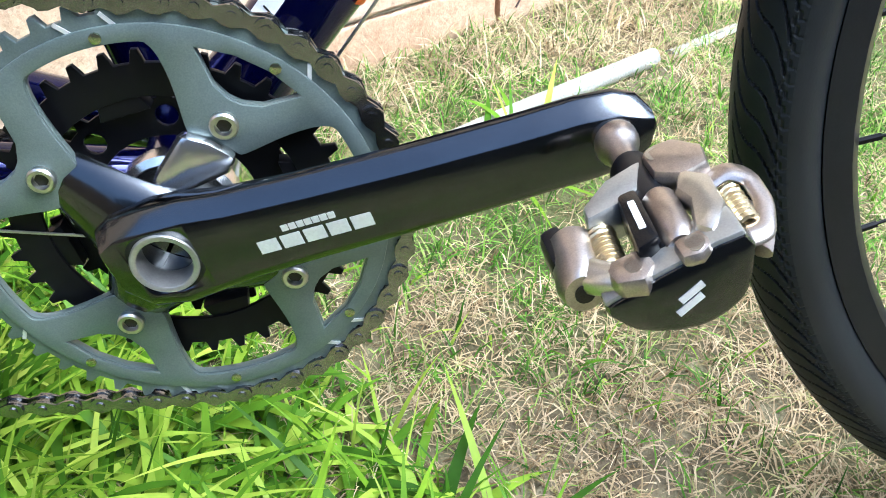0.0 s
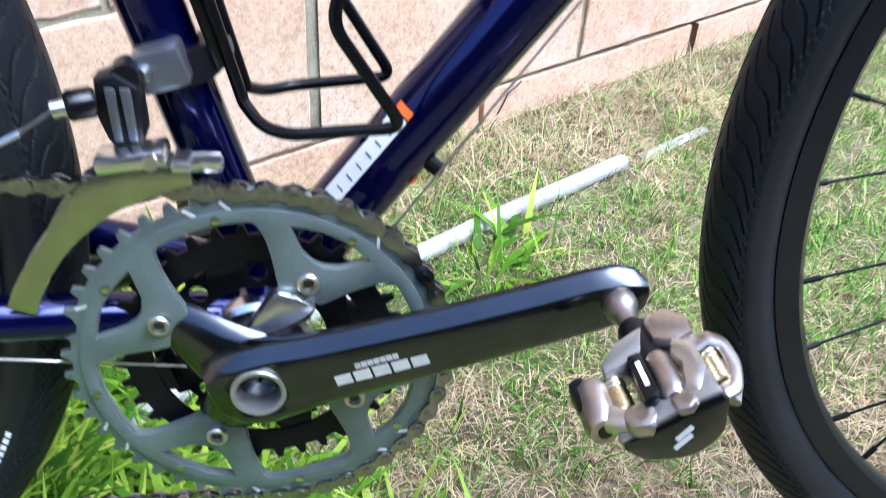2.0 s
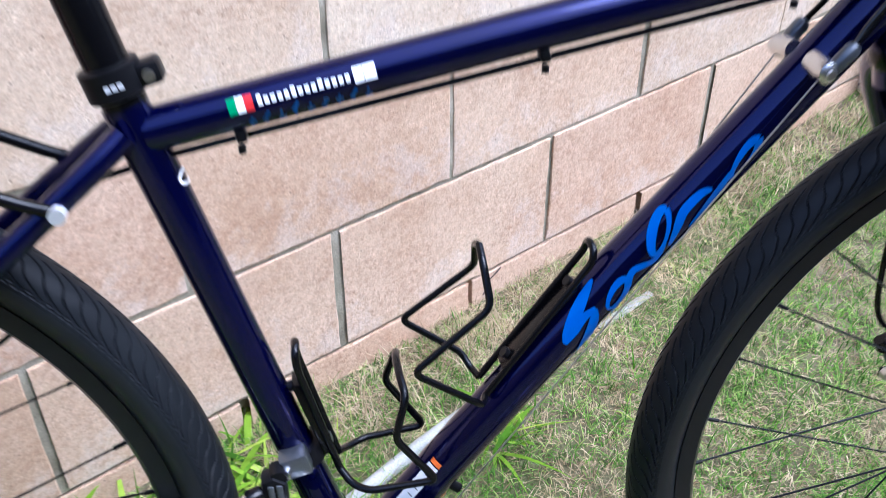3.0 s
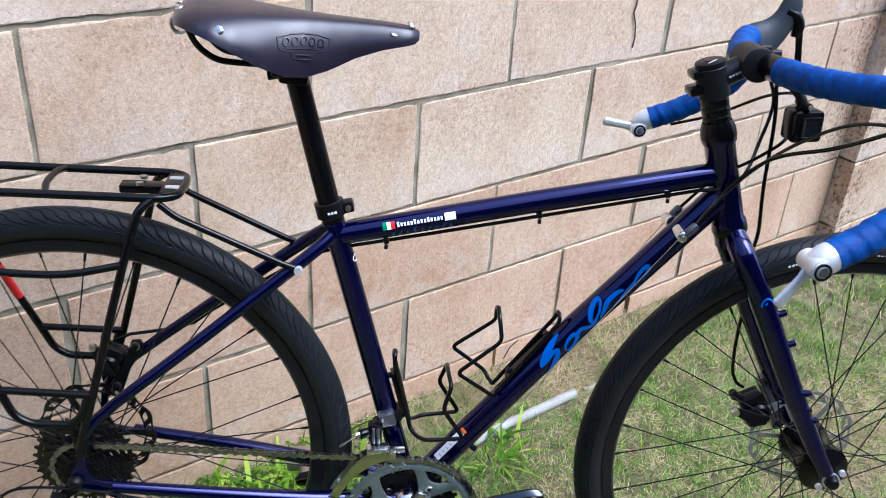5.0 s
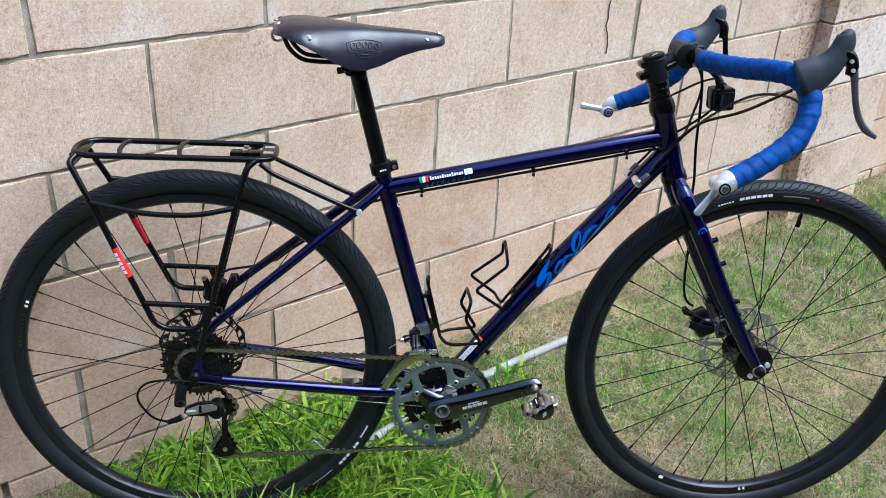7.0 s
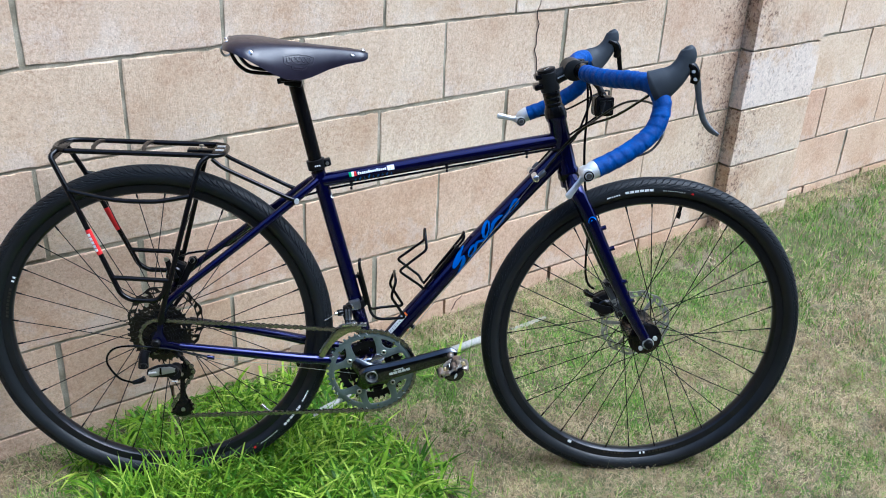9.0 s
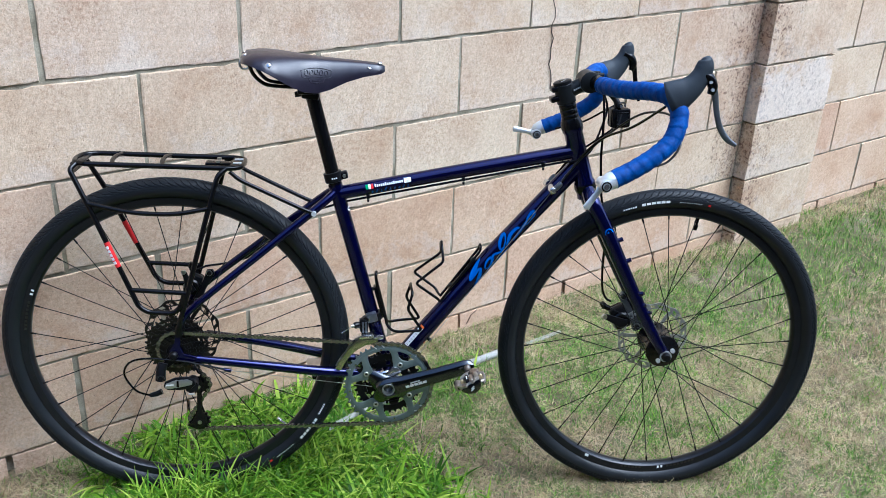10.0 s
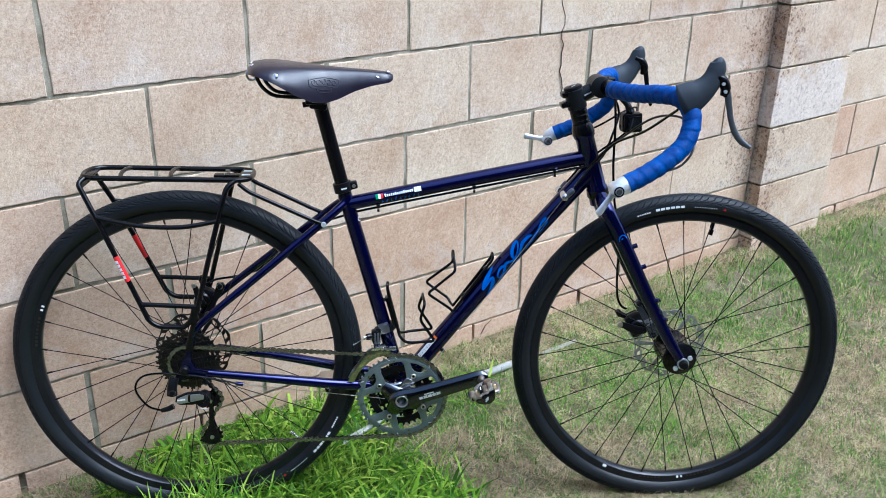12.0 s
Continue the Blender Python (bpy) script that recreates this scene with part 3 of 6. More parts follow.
def build_surroundings():
    """Unseen walls added behind the view to cut low sky light and darken reflections."""
    # kept dark so that the bicycle's blacks reflect little
    stucco = plain("dark_blocker_stucco", (0.10, 0.09, 0.08), 0.9, 0, 0, 0.15, 3.0, 120.0, 0.4, 0.003)
    board = plain("added_fence_boards", (0.13, 0.095, 0.065), 0.85, 0, 0, 0.25, 5.0, 200.0, 0.3, 0.002)
    for name, size, at, mat, label in (("added_wall_south", (10.6, 0.2, 3.0), (-1.2, -3.5, 1.5), stucco, "unseen dark wall added to block low sky light"), ("added_wall_west", (0.1, 5.0, 1.9), (-5.0, -2.2, 0.95), board, "unseen plain fence added to close off the low sky"), ("added_wall_east", (0.1, 5.0, 1.5), (14.0, -2.2, 0.75), board, "unseen plain fence added to close off the low sky")):
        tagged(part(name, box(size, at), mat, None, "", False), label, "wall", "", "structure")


build_ground()
build_surroundings()
build_wall()
build_pipe()
build_grass()
# ---- bicycle ----
BIKE = Matrix(((0.85891, 0.50735, 0.06972, -0.25728), (-0.51194, 0.85419, 0.09092, -0.21856), (-0.01342, -0.11379, 0.99341, 0.35571), (0, 0, 0, 1)))
bike = new("bicycle")
bike.matrix_world = BIKE
tagged(bike, "dark blue steel touring bicycle leaning against the block wall", "bicycle")
BASE, BB, SHIFT = 1.022, (0.4335, -0.078), -0.018
TYRE_R, TYRE_S = 0.3515, 0.0215


def steer(w):
    """u of the steering axis at height w."""
    return 0.8257 - 0.3125 * (w - 0.3557)


def rubber_material(name, rough, gloss, dusty, grey):
    m, nt, b = blank(name, rough)
    co = nt.nodes.new("ShaderNodeTexCoord").outputs["Object"]
    fine, big = noise_of(nt, co, 900.0, 2.0), noise_of(nt, co, 18.0, 4.0)
    dust = noise_of(nt, co, 160.0, 4.0, 0.7)
    c = ramp(nt, big, ((0.3, (0.75 * grey, 0.87 * grey, 1.05 * grey)), (0.7, (1.1 * grey, 1.28 * grey, 1.5 * grey))))
    c = mixed(nt, math_node(nt, "MULTIPLY", ramp(nt, dust, ((0.5, (0, 0, 0)), (0.75, (1, 1, 1)))), dusty), c, (0.022, 0.025, 0.029))
    nt.links.new(c, b.inputs["Base Color"])
    nt.links.new(math_node(nt, "MULTIPLY_ADD", big, 0.25, rough - 0.12), b.inputs["Roughness"])
    b.inputs["Specular IOR Level"].default_value = gloss
    bumped(nt, b, fine, 0.2, 0.0004)
    return m


def groove(x, half):
    """1 in the middle of a groove, 0 past its steep flank."""
    return max(0.0, min(1.0, (half - x) / (0.4 * half) + 0.0))


def tread_depth(s, x):
    """Groove depth, 0 to 1, at s along and x across the tread, both in metres."""
    y, q = abs(x) * 1000.0 / 1.42, s * 1000.0 + (0.0 if x > 0 else 7.4)
    pitch = 14.723
    d = 0.0
    if 1.5 < y < 18.5:
        # nested flame-shaped lines
        t = (y - 1.5) / 17.0
        way = 44.0 * t + 5.0 * math.sin(2 * math.pi * t)
        slope = (44.0 + 31.4 * math.cos(2 * math.pi * t)) / 17.0
        gap = abs((q + way) % pitch - pitch / 2)
        d = groove(gap / math.hypot(1.0, slope), 0.46)
    if 17.0 < y < 20.5:
        # the stepped line along the shoulder
        step = 18.2 if q % (pitch / 2) < pitch / 4 else 19.4
        d = max(d, 0.4 * groove(abs(y - step), 0.6))
    if 18.2 < y < 23.0:
        gap = abs((q + 0.4 * y) % (pitch / 2) - pitch / 4)
        d = max(d, 0.25 * groove(gap, 0.6))
    return d


def tyre_mesh():
    """The tyre's closed section, finer over the tread, with cut grooves."""
    c = TYRE_R - TYRE_S
    around = 2000
    per = 2 * math.pi * TYRE_R / around
    angles = [math.radians(a) for a in (-172, -150, -128, -110, -98, -90)]
    angles += [math.radians(-84 + 168 * k / 90) for k in range(91)]
    angles += [-a for a in angles[5::-1]]
    n = len(angles)
    co = np.empty((around, n, 3))
    ph = np.arange(around) * 2 * np.pi / around
    for k, a in enumerate(angles):
        r, y = c + TYRE_S * math.cos(a), TYRE_S * math.sin(a)
        if r < 0.3215:
            y, r = y * 0.86, max(r, 0.3105)
        if abs(a) < 1.44:
            cut = np.array([tread_depth(j * per, a * TYRE_S) for j in range(around)])
            rr = TYRE_S - 0.0013 * cut
            rad, yy = c + rr * math.cos(a), rr * math.sin(a)
        else:
            rad, yy = r, y
        co[:, k, 0], co[:, k, 1], co[:, k, 2] = rad * np.cos(ph), -yy, rad * np.sin(ph)
    idx = np.arange(around * n).reshape(around, n)
    nxt = np.roll(idx, -1, 0)
    quads = np.stack([idx[:, :-1], nxt[:, :-1], nxt[:, 1:], idx[:, 1:]], -1).reshape(-1, 4)
    shut = np.stack([idx[:, -1], nxt[:, -1], nxt[:, 0], idx[:, 0]], -1)
    quads = np.concatenate([quads, shut], 0)
    me = bpy.data.meshes.new("tyre")
    me.vertices.add(around * n)
    me.vertices.foreach_set("co", co.ravel())
    me.loops.add(quads.size)
    me.loops.foreach_set("vertex_index", quads.ravel().astype(np.int32))
    me.polygons.add(len(quads))
    me.polygons.foreach_set("loop_start", (np.arange(len(quads)) * 4).astype(np.int32))
    me.update(calc_edges=True)
    me.flip_normals()
    soft = np.array([abs(a) > 1.44 or abs(b) > 1.44 for a, b in zip(angles, angles[1:])])
    me.polygons.foreach_set("use_smooth", np.concatenate([np.tile(soft, around), np.ones(around, bool)]))
    for m in (TREAD, SIDEWALL):
        me.materials.append(m)
    me.polygons.foreach_set("material_index", np.concatenate([np.tile(soft, around), np.ones(around, bool)]).astype(np.int32))
    return me


TREAD, SIDEWALL = rubber_material("treaded_tyre_rubber", 0.46, 0.16, 0.12, 0.0095), rubber_material("smooth_side_wall_rubber", 0.40, 0.30, 0.06, 0.0105)
TYRE_MESH = tyre_mesh()


def wheel(kind, centre, turn=None):
    """Rim with its tyre, hub and 32 laced spokes; built round the axle."""
    bead, inner = 0.3095, 0.2955
    rim = part("wheel", lathe([(bead, -0.0125), (bead + 0.004, -0.0125), (bead + 0.004, -0.0105), (bead - 0.003, -0.0100), (bead - 0.003, 0.0100), (bead + 0.004, 0.0105), (bead + 0.004, 0.0125), (bead, 0.0125), (inner + 0.004, 0.0115), (inner, 0.0075), (inner - 0.001, 0.0), (inner, -0.0075), (inner + 0.004, -0.0115)], 96, True), RIM, bike, kind + " wheel with black alloy rim")
    rim.matrix_basis = Matrix.Translation(centre) @ (turn or Matrix())
    tyre = shared("tyre", TYRE_MESH, rim, Matrix.Rotation(math.pi, 4, "Z") if kind == "front" else Matrix.Rotation(1.3, 4, "Y"))
    tagged(tyre, "black treaded rubber tyre")
    return rim


def laced(rim, flange, right, left, seed):
    """32 crossed steel spokes with nipples, sharing one mesh a side."""
    for side, at in ((1, right), (-1, left)):
        for way in (1, -1):
            hub_a = radians(64) * way
            a = Vector((flange * math.cos(hub_a), -at + 0.0015 * way, flange * math.sin(hub_a)))
            z = Vector((0.297, -0.004 * side, 0.0))
            bm = tube([a, a.lerp(z, 0.5), z], 0.00095, 6)
            tube([a.lerp(z, 0.955), z], 0.0019, 6, bm)
            first = part("spoke", bm, BLACK_METAL, rim)
            off = (0 if way > 0 else 1) * 2 + (0 if side > 0 else 1)
            first.matrix_basis = Matrix.Rotation(radians(off * 11.25 + seed), 4, "Y")
            for k in range(1, 8):
                shared("spoke", first.data, rim, Matrix.Rotation(radians(45 * k + off * 11.25 + seed), 4, "Y"))


def rotor(rim, at, metal, radius=0.08):
    """A brake disc: waved braking ring with slots, on arms."""
    out = [(r * math.cos(a), r * math.sin(a)) for j in range(96) for a, r in [(2 * math.pi * j / 96, radius - 0.0020 * (1 + math.sin(12 * 2 * math.pi * j / 96)))]]
    holes = []
    for j in range(24):
        a0 = 2 * math.pi * j / 24
        holes.append([(r * math.cos(a), r * math.sin(a)) for a, r in ((a0, radius - 0.0138), (a0 + 0.15, radius - 0.0125), (a0 + 0.21, radius - 0.0058), (a0 + 0.06, radius - 0.0066))])
    for j in range(6):
        a0 = 2 * math.pi * j / 6
        holes.append([(r * math.cos(a), r * math.sin(a)) for a, r in ((a0 + 0.07, radius - 0.0150), (a0 + 0.5, radius - 0.0142), (a0 + 0.97, radius - 0.0150), (a0 + 0.97, 0.031), (a0 + 0.5, 0.027), (a0 + 0.13, 0.031))])
    return part("brake_rotor", slab(out, at - 0.0009, at + 0.0009, 0, holes), metal, rim, "drilled steel brake rotor", False)


AXIS = Vector((steer(0.6) - steer(0.2), 0, 0.4)).normalized()
PIVOT = Vector((steer(0.35), 0, 0.35))
TURNED = Matrix.Translation(PIVOT) @ Matrix.Rotation(radians(-2.0), 4, AXIS) @ Matrix.Translation(-PIVOT)
FRONT = TURNED @ Matrix.Translation((BASE, 0, 0))
rear = wheel("rear", (0, 0, 0))
front = wheel("front", (0, 0, 0))
front.matrix_basis = FRONT
part("hub", lathe([(0.006, -0.055), (0.011, -0.05), (0.011, -0.036), (0.03, -0.035), (0.03, -0.031), (0.017, -0.026), (0.016, 0.0), (0.02, 0.02), (0.028, 0.0205), (0.028, 0.0235), (0.017, 0.03), (0.011, 0.05), (0.006, 0.06)], 32), BLACK_METAL, rear, "black rear hub")
part("hub", lathe([(0.006, -0.052), (0.012, -0.05), (0.012, -0.04), (0.036, -0.037), (0.036, -0.026), (0.033, -0.02), (0.033, 0.022), (0.036, 0.026), (0.036, 0.036), (0.03, 0.040), (0.014, 0.044), (0.006, 0.052)], 40), BLACK, front, "fat black front hub")
laced(rear, 0.0255, 0.022, -0.033, 4)
laced(front, 0.033, 0.031, -0.032, 9)
# the rear disc's shade is put into its colour: darker steel than in front
rotor(rear, -0.045, COG)
rotor(front, -0.045, ROTOR)


def frame_parts():
    bb = P(BB[0] + 0.002, -0.012, BB[1] + 0.006)
    seat_top = P(0.3185, 0, 0.345)
    bm = tube([bb, seat_top], [0.0150, 0.0145], 20)
    main = part("frame", bm, BLUE, bike, "dark blue painted steel frame")
    part("top_tube", tube([P(0.329, 0, 0.327), P(0.56, 0, 0.3757), P(steer(0.424) - 0.006, 0, 0.4235)], [0.0142, 0.0142, 0.0148], 24), BLUE, main)
    part("down_tube", tube([P(0.436, -0.012, -0.070), P(0.444, -0.010, -0.06), P(0.642, -0.002, 0.2), P(steer(0.392) - 0.009, 0, 0.392)], [0.0185, 0.0183, 0.0178, 0.0180], 24), BLUE, main)
    h0, h1 = P(steer(0.357), 0, 0.357), P(steer(0.472), 0, 0.472)
    part("head_tube", tube([h0, h0.lerp(h1, 0.05), h0.lerp(h1, 0.08), h0.lerp(h1, 0.92), h0.lerp(h1, 0.95), h1], [0.0218, 0.0218, 0.0192, 0.0192, 0.0218, 0.0218], 24), BLUE, main)
    part("bottom_bracket_shell", lathe([(0.019, -0.034), (0.0205, -0.034), (0.0205, 0.034), (0.019, 0.034)], 28, False, bb), BLUE, main)
    for s in (1, -1):
        part("chainstay", tube(spline([P(0.425, 0.020 * s - 0.012, -0.072), P(0.36, 0.034 * s - 0.009, -0.058), P(0.30, 0.044 * s - 0.004, -0.048), P(0.18, 0.056 * s, -0.027), P(0.045, 0.064 * s, -0.0085)], 4), [0.0115, 0.0115, 0.011, 0.0095, 0.0078], 14), BLUE, main)
        part("seatstay", tube(spline([P(0.318, 0.016 * s, 0.331), P(0.285, 0.030 * s, 0.304), P(0.16, 0.05 * s, 0.201), P(0.035, 0.062 * s, 0.096), P(0.01, 0.063 * s, 0.05)], 4), [0.0085, 0.0085, 0.008, 0.0072, 0.0068], 12), BLUE, main)
        part("dropout", slab([(0.052, -0.013), (0.046, -0.005), (0.020, 0.001), (0.0125, 0.018), (0.0145, 0.058), (0.006, 0.060), (0.002, 0.026), (-0.008, 0.008), (-0.011, -0.004), (-0.010, -0.024), (-0.002, -0.022), (0.004, -0.011), (0.030, -0.016)], 0.061 * s - 0.003, 0.061 * s + 0.003, 0.001), BLUE, main)
    return main


FRAME = frame_parts()


def fork_parts():
    crown = P(steer(0.342), 0, 0.342)
    fork = part("fork", tube([crown - AXIS * 0.012, crown + AXIS * 0.012], [0.021, 0.0195], 24), BLUE, bike, "dark blue painted steel fork")
    for s in (1, -1):
        leg = spline([P(steer(0.34), 0.012 * s, 0.346), P(steer(0.325) + 0.004, 0.036 * s, 0.325), P(0.872, 0.047 * s, 0.266), P(0.93, 0.052 * s, 0.155), P(0.982, 0.056 * s, 0.062), P(1.013, 0.058 * s, 0.012)], 5)
        part("fork_leg", tube(leg, [0.0145, 0.0155, 0.0158, 0.0142, 0.0122, 0.0110], 18), BLUE, fork)
        part("fork_tip", slab([(1.005, 0.02), (1.02, 0.022), (1.034, 0.006), (1.032, -0.012), (1.018, -0.014), (1.006, 0.0)], 0.057 * s - 0.003, 0.057 * s + 0.003, 0.001), BLUE, fork)
    fork.matrix_basis = TURNED
    return fork


FORK = fork_parts()
# ---- drivetrain ----


def toothed(teeth, root, tip, centre=(0, 0), turn=0.0):
    out = []
    for k in range(teeth):
        for f, r in ((0.02, root), (0.26, root), (0.40, tip), (0.60, tip), (0.76, root)):
            a = 2 * math.pi * (k + f) / teeth + turn
            out.append((centre[0] + r * math.cos(a), centre[1] + r * math.sin(a)))
    return out


def circle(r, n=24, centre=(0, 0)):
    return [(centre[0] + r * math.cos(2 * math.pi * k / n), centre[1] + r * math.sin(2 * math.pi * k / n)) for k in range(n)]


BOLTS = [radians(a) for a in (62, 152, 242, 332)]
BOLT_R = 0.0520


def tabbed(outer, inner, grow=0.0):
    """The inner edge of a chainring: a circle that dips inwards at the four forked bolt tabs."""
    out = []
    for k in range(240):
        a = 2 * math.pi * k / 240
        near = math.degrees(min(abs((a - b + math.pi) % (2 * math.pi) - math.pi) for b in BOLTS))
        t = max(0.0, min(1.0, (29.0 - near) / 16.0))
        t = t * t * (3 - 2 * t)
        r = outer * (1 - t) + inner * t - grow * (1 - t)
        out.append((r * math.cos(a), r * math.sin(a)))
    return out


def fork_windows(outer, shrink=0.0):
    """The small openings between the two legs of each tab."""
    holes = []
    for b in BOLTS:
        pts = ((outer - shrink, -15.5), (outer + 0.001 - shrink, -5), (outer + 0.001 - shrink, 5), (outer - shrink, 15.5), (0.0655, 8.5), (0.0622 + shrink, 2.5), (0.0622 + shrink, -2.5), (0.0655, -8.5))
        holes.append([(r * math.cos(b + radians(d)), r * math.sin(b + radians(d))) for r, d in pts])
    return holes


def crankset():
    c = P(BB[0], SHIFT, BB[1])
    ring = part("crankset", slab(toothed(46, 0.0893, 0.0943), 0.0540, 0.0575, 0.0004, [tabbed(0.0780, 0.0430)] + fork_windows(0.0777)), RING_GREY, bike, "grey alloy chainrings with black crank arm")
    ring.matrix_basis = Matrix.Translation(c)
    # raised inner step of the ring, a little proud of the tooth band
    part("ring_face", slab(circle(0.0852, 96), 0.0576, 0.0592, 0.0006, [tabbed(0.0784, 0.0435)] + fork_windows(0.0780)), RING_GREY, ring)
    part("chainring", slab(toothed(36, 0.0668, 0.0722), 0.0475, 0.0500, 0.0003, [circle(0.0535, 48)]), BLACK_METAL, ring, "black middle chainring")
    part("chainring", slab(toothed(26, 0.0492, 0.0545), 0.0400, 0.0420, 0.0003, [circle(0.0330, 48)] + [circle(0.0046, 12, (0.0415 * math.cos(a), 0.0415 * math.sin(a))) for a in [2 * math.pi * k / 8 for k in range(8)]]), BLACK_METAL, ring, "dark steel inner chainring")
    rng = random.Random(5)
    for k in range(4):
        a = BOLTS[k] + radians(45)
        part("ring_lug", slab([(0.048 * math.cos(a - 0.22), 0.048 * math.sin(a - 0.22)), (0.0575 * math.cos(a - 0.12), 0.0575 * math.sin(a - 0.12)), (0.0575 * math.cos(a + 0.12), 0.0575 * math.sin(a + 0.12)), (0.048 * math.cos(a + 0.22), 0.048 * math.sin(a + 0.22))], 0.0415, 0.0490, 0.0006), BLACK_METAL, ring)
    for a in BOLTS:
        u, w = BOLT_R * math.cos(a), BOLT_R * math.sin(a)
        arm = tube([P(0, 0.066, 0), P(u * 0.45, 0.0635, w * 0.45), P(u * 0.85, 0.0535, w * 0.85), P(u * 1.13, 0.0515, w * 1.13)], [0.0205, 0.0185, 0.0135, 0.0075], 14, None, (1, 0.42), (0, 1, 0))
        if a > BOLTS[0]:
            part("spider_arm", arm, CRANK_BLACK, ring)
        else:
            arm.free()
        bolt = part("bolt", lathe([(0.0055, 0.0), (0.0055, 0.0022), (0.0048, 0.0030), (0.0034, 0.0030), (0.0031, 0.0008), (0.0, 0.0008)], 20), STEEL, ring, "silver chainring bolt")
        bolt.matrix_basis = Matrix.Translation((u, -0.0592, w))
        # dark disc that paints the shade in the bolt's recess
        part("socket_shade", lathe([(0.0, 0.0600), (0.0029, 0.0600), (0.0029, 0.0603), (0.0, 0.0603)], 6, False, (u, 0, w)), COG, ring)
    for k in range(8):
        a = 2 * math.pi * k / 8 + 0.2
        pin = part("rivet", lathe([(0.0022, 0.0), (0.0022, 0.0012), (0.0012, 0.0015), (0.0, 0.0015)], 12), GUARD, ring)
        pin.matrix_basis = Matrix.Translation((0.0815 * math.cos(a), -0.0588, 0.0815 * math.sin(a)))
    # pale slashes painting the glints on the ring's shift ramps
    for k in range(10):
        a = 2 * math.pi * (k + 0.35 * (k % 3)) / 10
        part("ramp_glint", box((0.0015, 0.0006, 0.0085), (0.0862 * math.cos(a), -0.0578, 0.0862 * math.sin(a)), 0.0, Matrix.Rotation(-a + 0.9, 4, "Y")), PALE, ring)
    return ring


RING = crankset()
CRANK_A = radians(20.6)
CRANK_L = 0.1711


def crank_place(x, y, v):
    return P(x * math.cos(CRANK_A) - y * math.sin(CRANK_A), v, x * math.sin(CRANK_A) + y * math.cos(CRANK_A))


def crank_arm():
    """A hollow-forged arm: lofted sections from the spindle boss to the pedal eye."""
    spec = [  # along, half width, inner face v, outer face v, shift across
        (-0.0245, 0.006, 0.066, 0.076, 0.004), (-0.0225, 0.0140, 0.064, 0.079, 0.003), (-0.014, 0.0200, 0.062, 0.0815, 0.001), (0.0, 0.0215, 0.062, 0.0830, 0.0), (0.014, 0.0205, 0.064, 0.0838, 0.0), (0.03, 0.0185, 0.069, 0.0858, -0.0002),
        (0.06, 0.0172, 0.0750, 0.0890, -0.0008), (0.1, 0.0160, 0.0805, 0.0945, -0.0008), (0.14, 0.0152, 0.0855, 0.0995, -0.0004), (0.162, 0.0150, 0.0885, 0.1020, 0.0), (0.1750, 0.0135, 0.0895, 0.1030, 0.0), (0.1825, 0.0095, 0.0905, 0.1025, 0.0), (0.1862, 0.003, 0.092, 0.1005, 0.0)]
    bm = bmesh.new()
    rings = []
    for x, h, v0, v1, s in spec:
        b = min(0.0042, h * 0.5)
        d = (v1 - v0)
        loop = [(-h, v0 + d * 0.3), (-h, v1 - b * 0.55), (-h + b * 0.5, v1 - b * 0.12), (-h + b * 1.1, v1), (h - b * 1.75, v1), (h - b * 1.45, v1 - b * 0.2), (h - b * 0.2, v1 - b * 1.4), (h, v1 - b * 1.75), (h, v0 + d * 0.3), (h - b, v0), (-h + b, v0)]
        rings.append([bm.verts.new(crank_place(x, y + s, v)) for y, v in loop])
    n = len(rings[0])
    for r, q in zip(rings, rings[1:]):
        for j in range(n):
            bm.faces.new((r[j], r[(j + 1) % n], q[(j + 1) % n], q[j]))
    bm.faces.new(rings[0])
    bm.faces.new(list(reversed(rings[-1])))
    arm = part("crank_arm", bm, CRANK_BLACK, RING, "glossy black alloy crank arm with white print")
    # bore the boss for the hollow spindle
    drill = part("drill", lathe([(0.0, 0.0560), (0.0130, 0.0560), (0.0130, 0.095), (0.0, 0.095)], 32), STEEL, RING)
    mod = arm.modifiers.new("bore", "BOOLEAN")
    mod.operation, mod.object, mod.solver = "DIFFERENCE", drill, "EXACT"
    bored = bpy.data.meshes.new_from_object(arm.evaluated_get(bpy.context.evaluated_depsgraph_get()))
    arm.modifiers.clear()
    arm.data = bored
    bpy.data.objects.remove(drill)
    part("spindle", lathe([(0.0092, 0.0480), (0.0096, 0.0720), (0.0104, 0.0724), (0.0106, 0.0838), (0.0112, 0.0842), (0.0128, 0.0842), (0.0132, 0.0836), (0.0132, 0.0480)], 40, True), BORE, RING, "hollow silver crank spindle")
    # dark disc closing the hollow spindle, painting the shade deep inside
    part("bore_shade", lathe([(0.0, 0.0480), (0.0094, 0.0480), (0.0094, 0.0500), (0.0, 0.0500)], 24), COG, RING)
    return arm


crank_arm()
# polished spider shoulder between the arm and its upper bolt
part("spider_shoulder", slab([(0.0085, 0.0440), (0.019, 0.0405), (0.0285, 0.0340), (0.0245, 0.0265), (0.012, 0.0205), (-0.0085, 0.0150), (-0.003, 0.0270)], 0.055, 0.0645, 0.0032), ALLOY, RING, "polished spider shoulder")
part("bearing_cup", lathe([(0.0, 0.036), (0.0255, 0.036), (0.0262, 0.038), (0.0262, 0.046), (0.0235, 0.0485), (0.0225, 0.0470), (0.0, 0.0470)], 32), ALLOY, RING, "silver bearing cup")


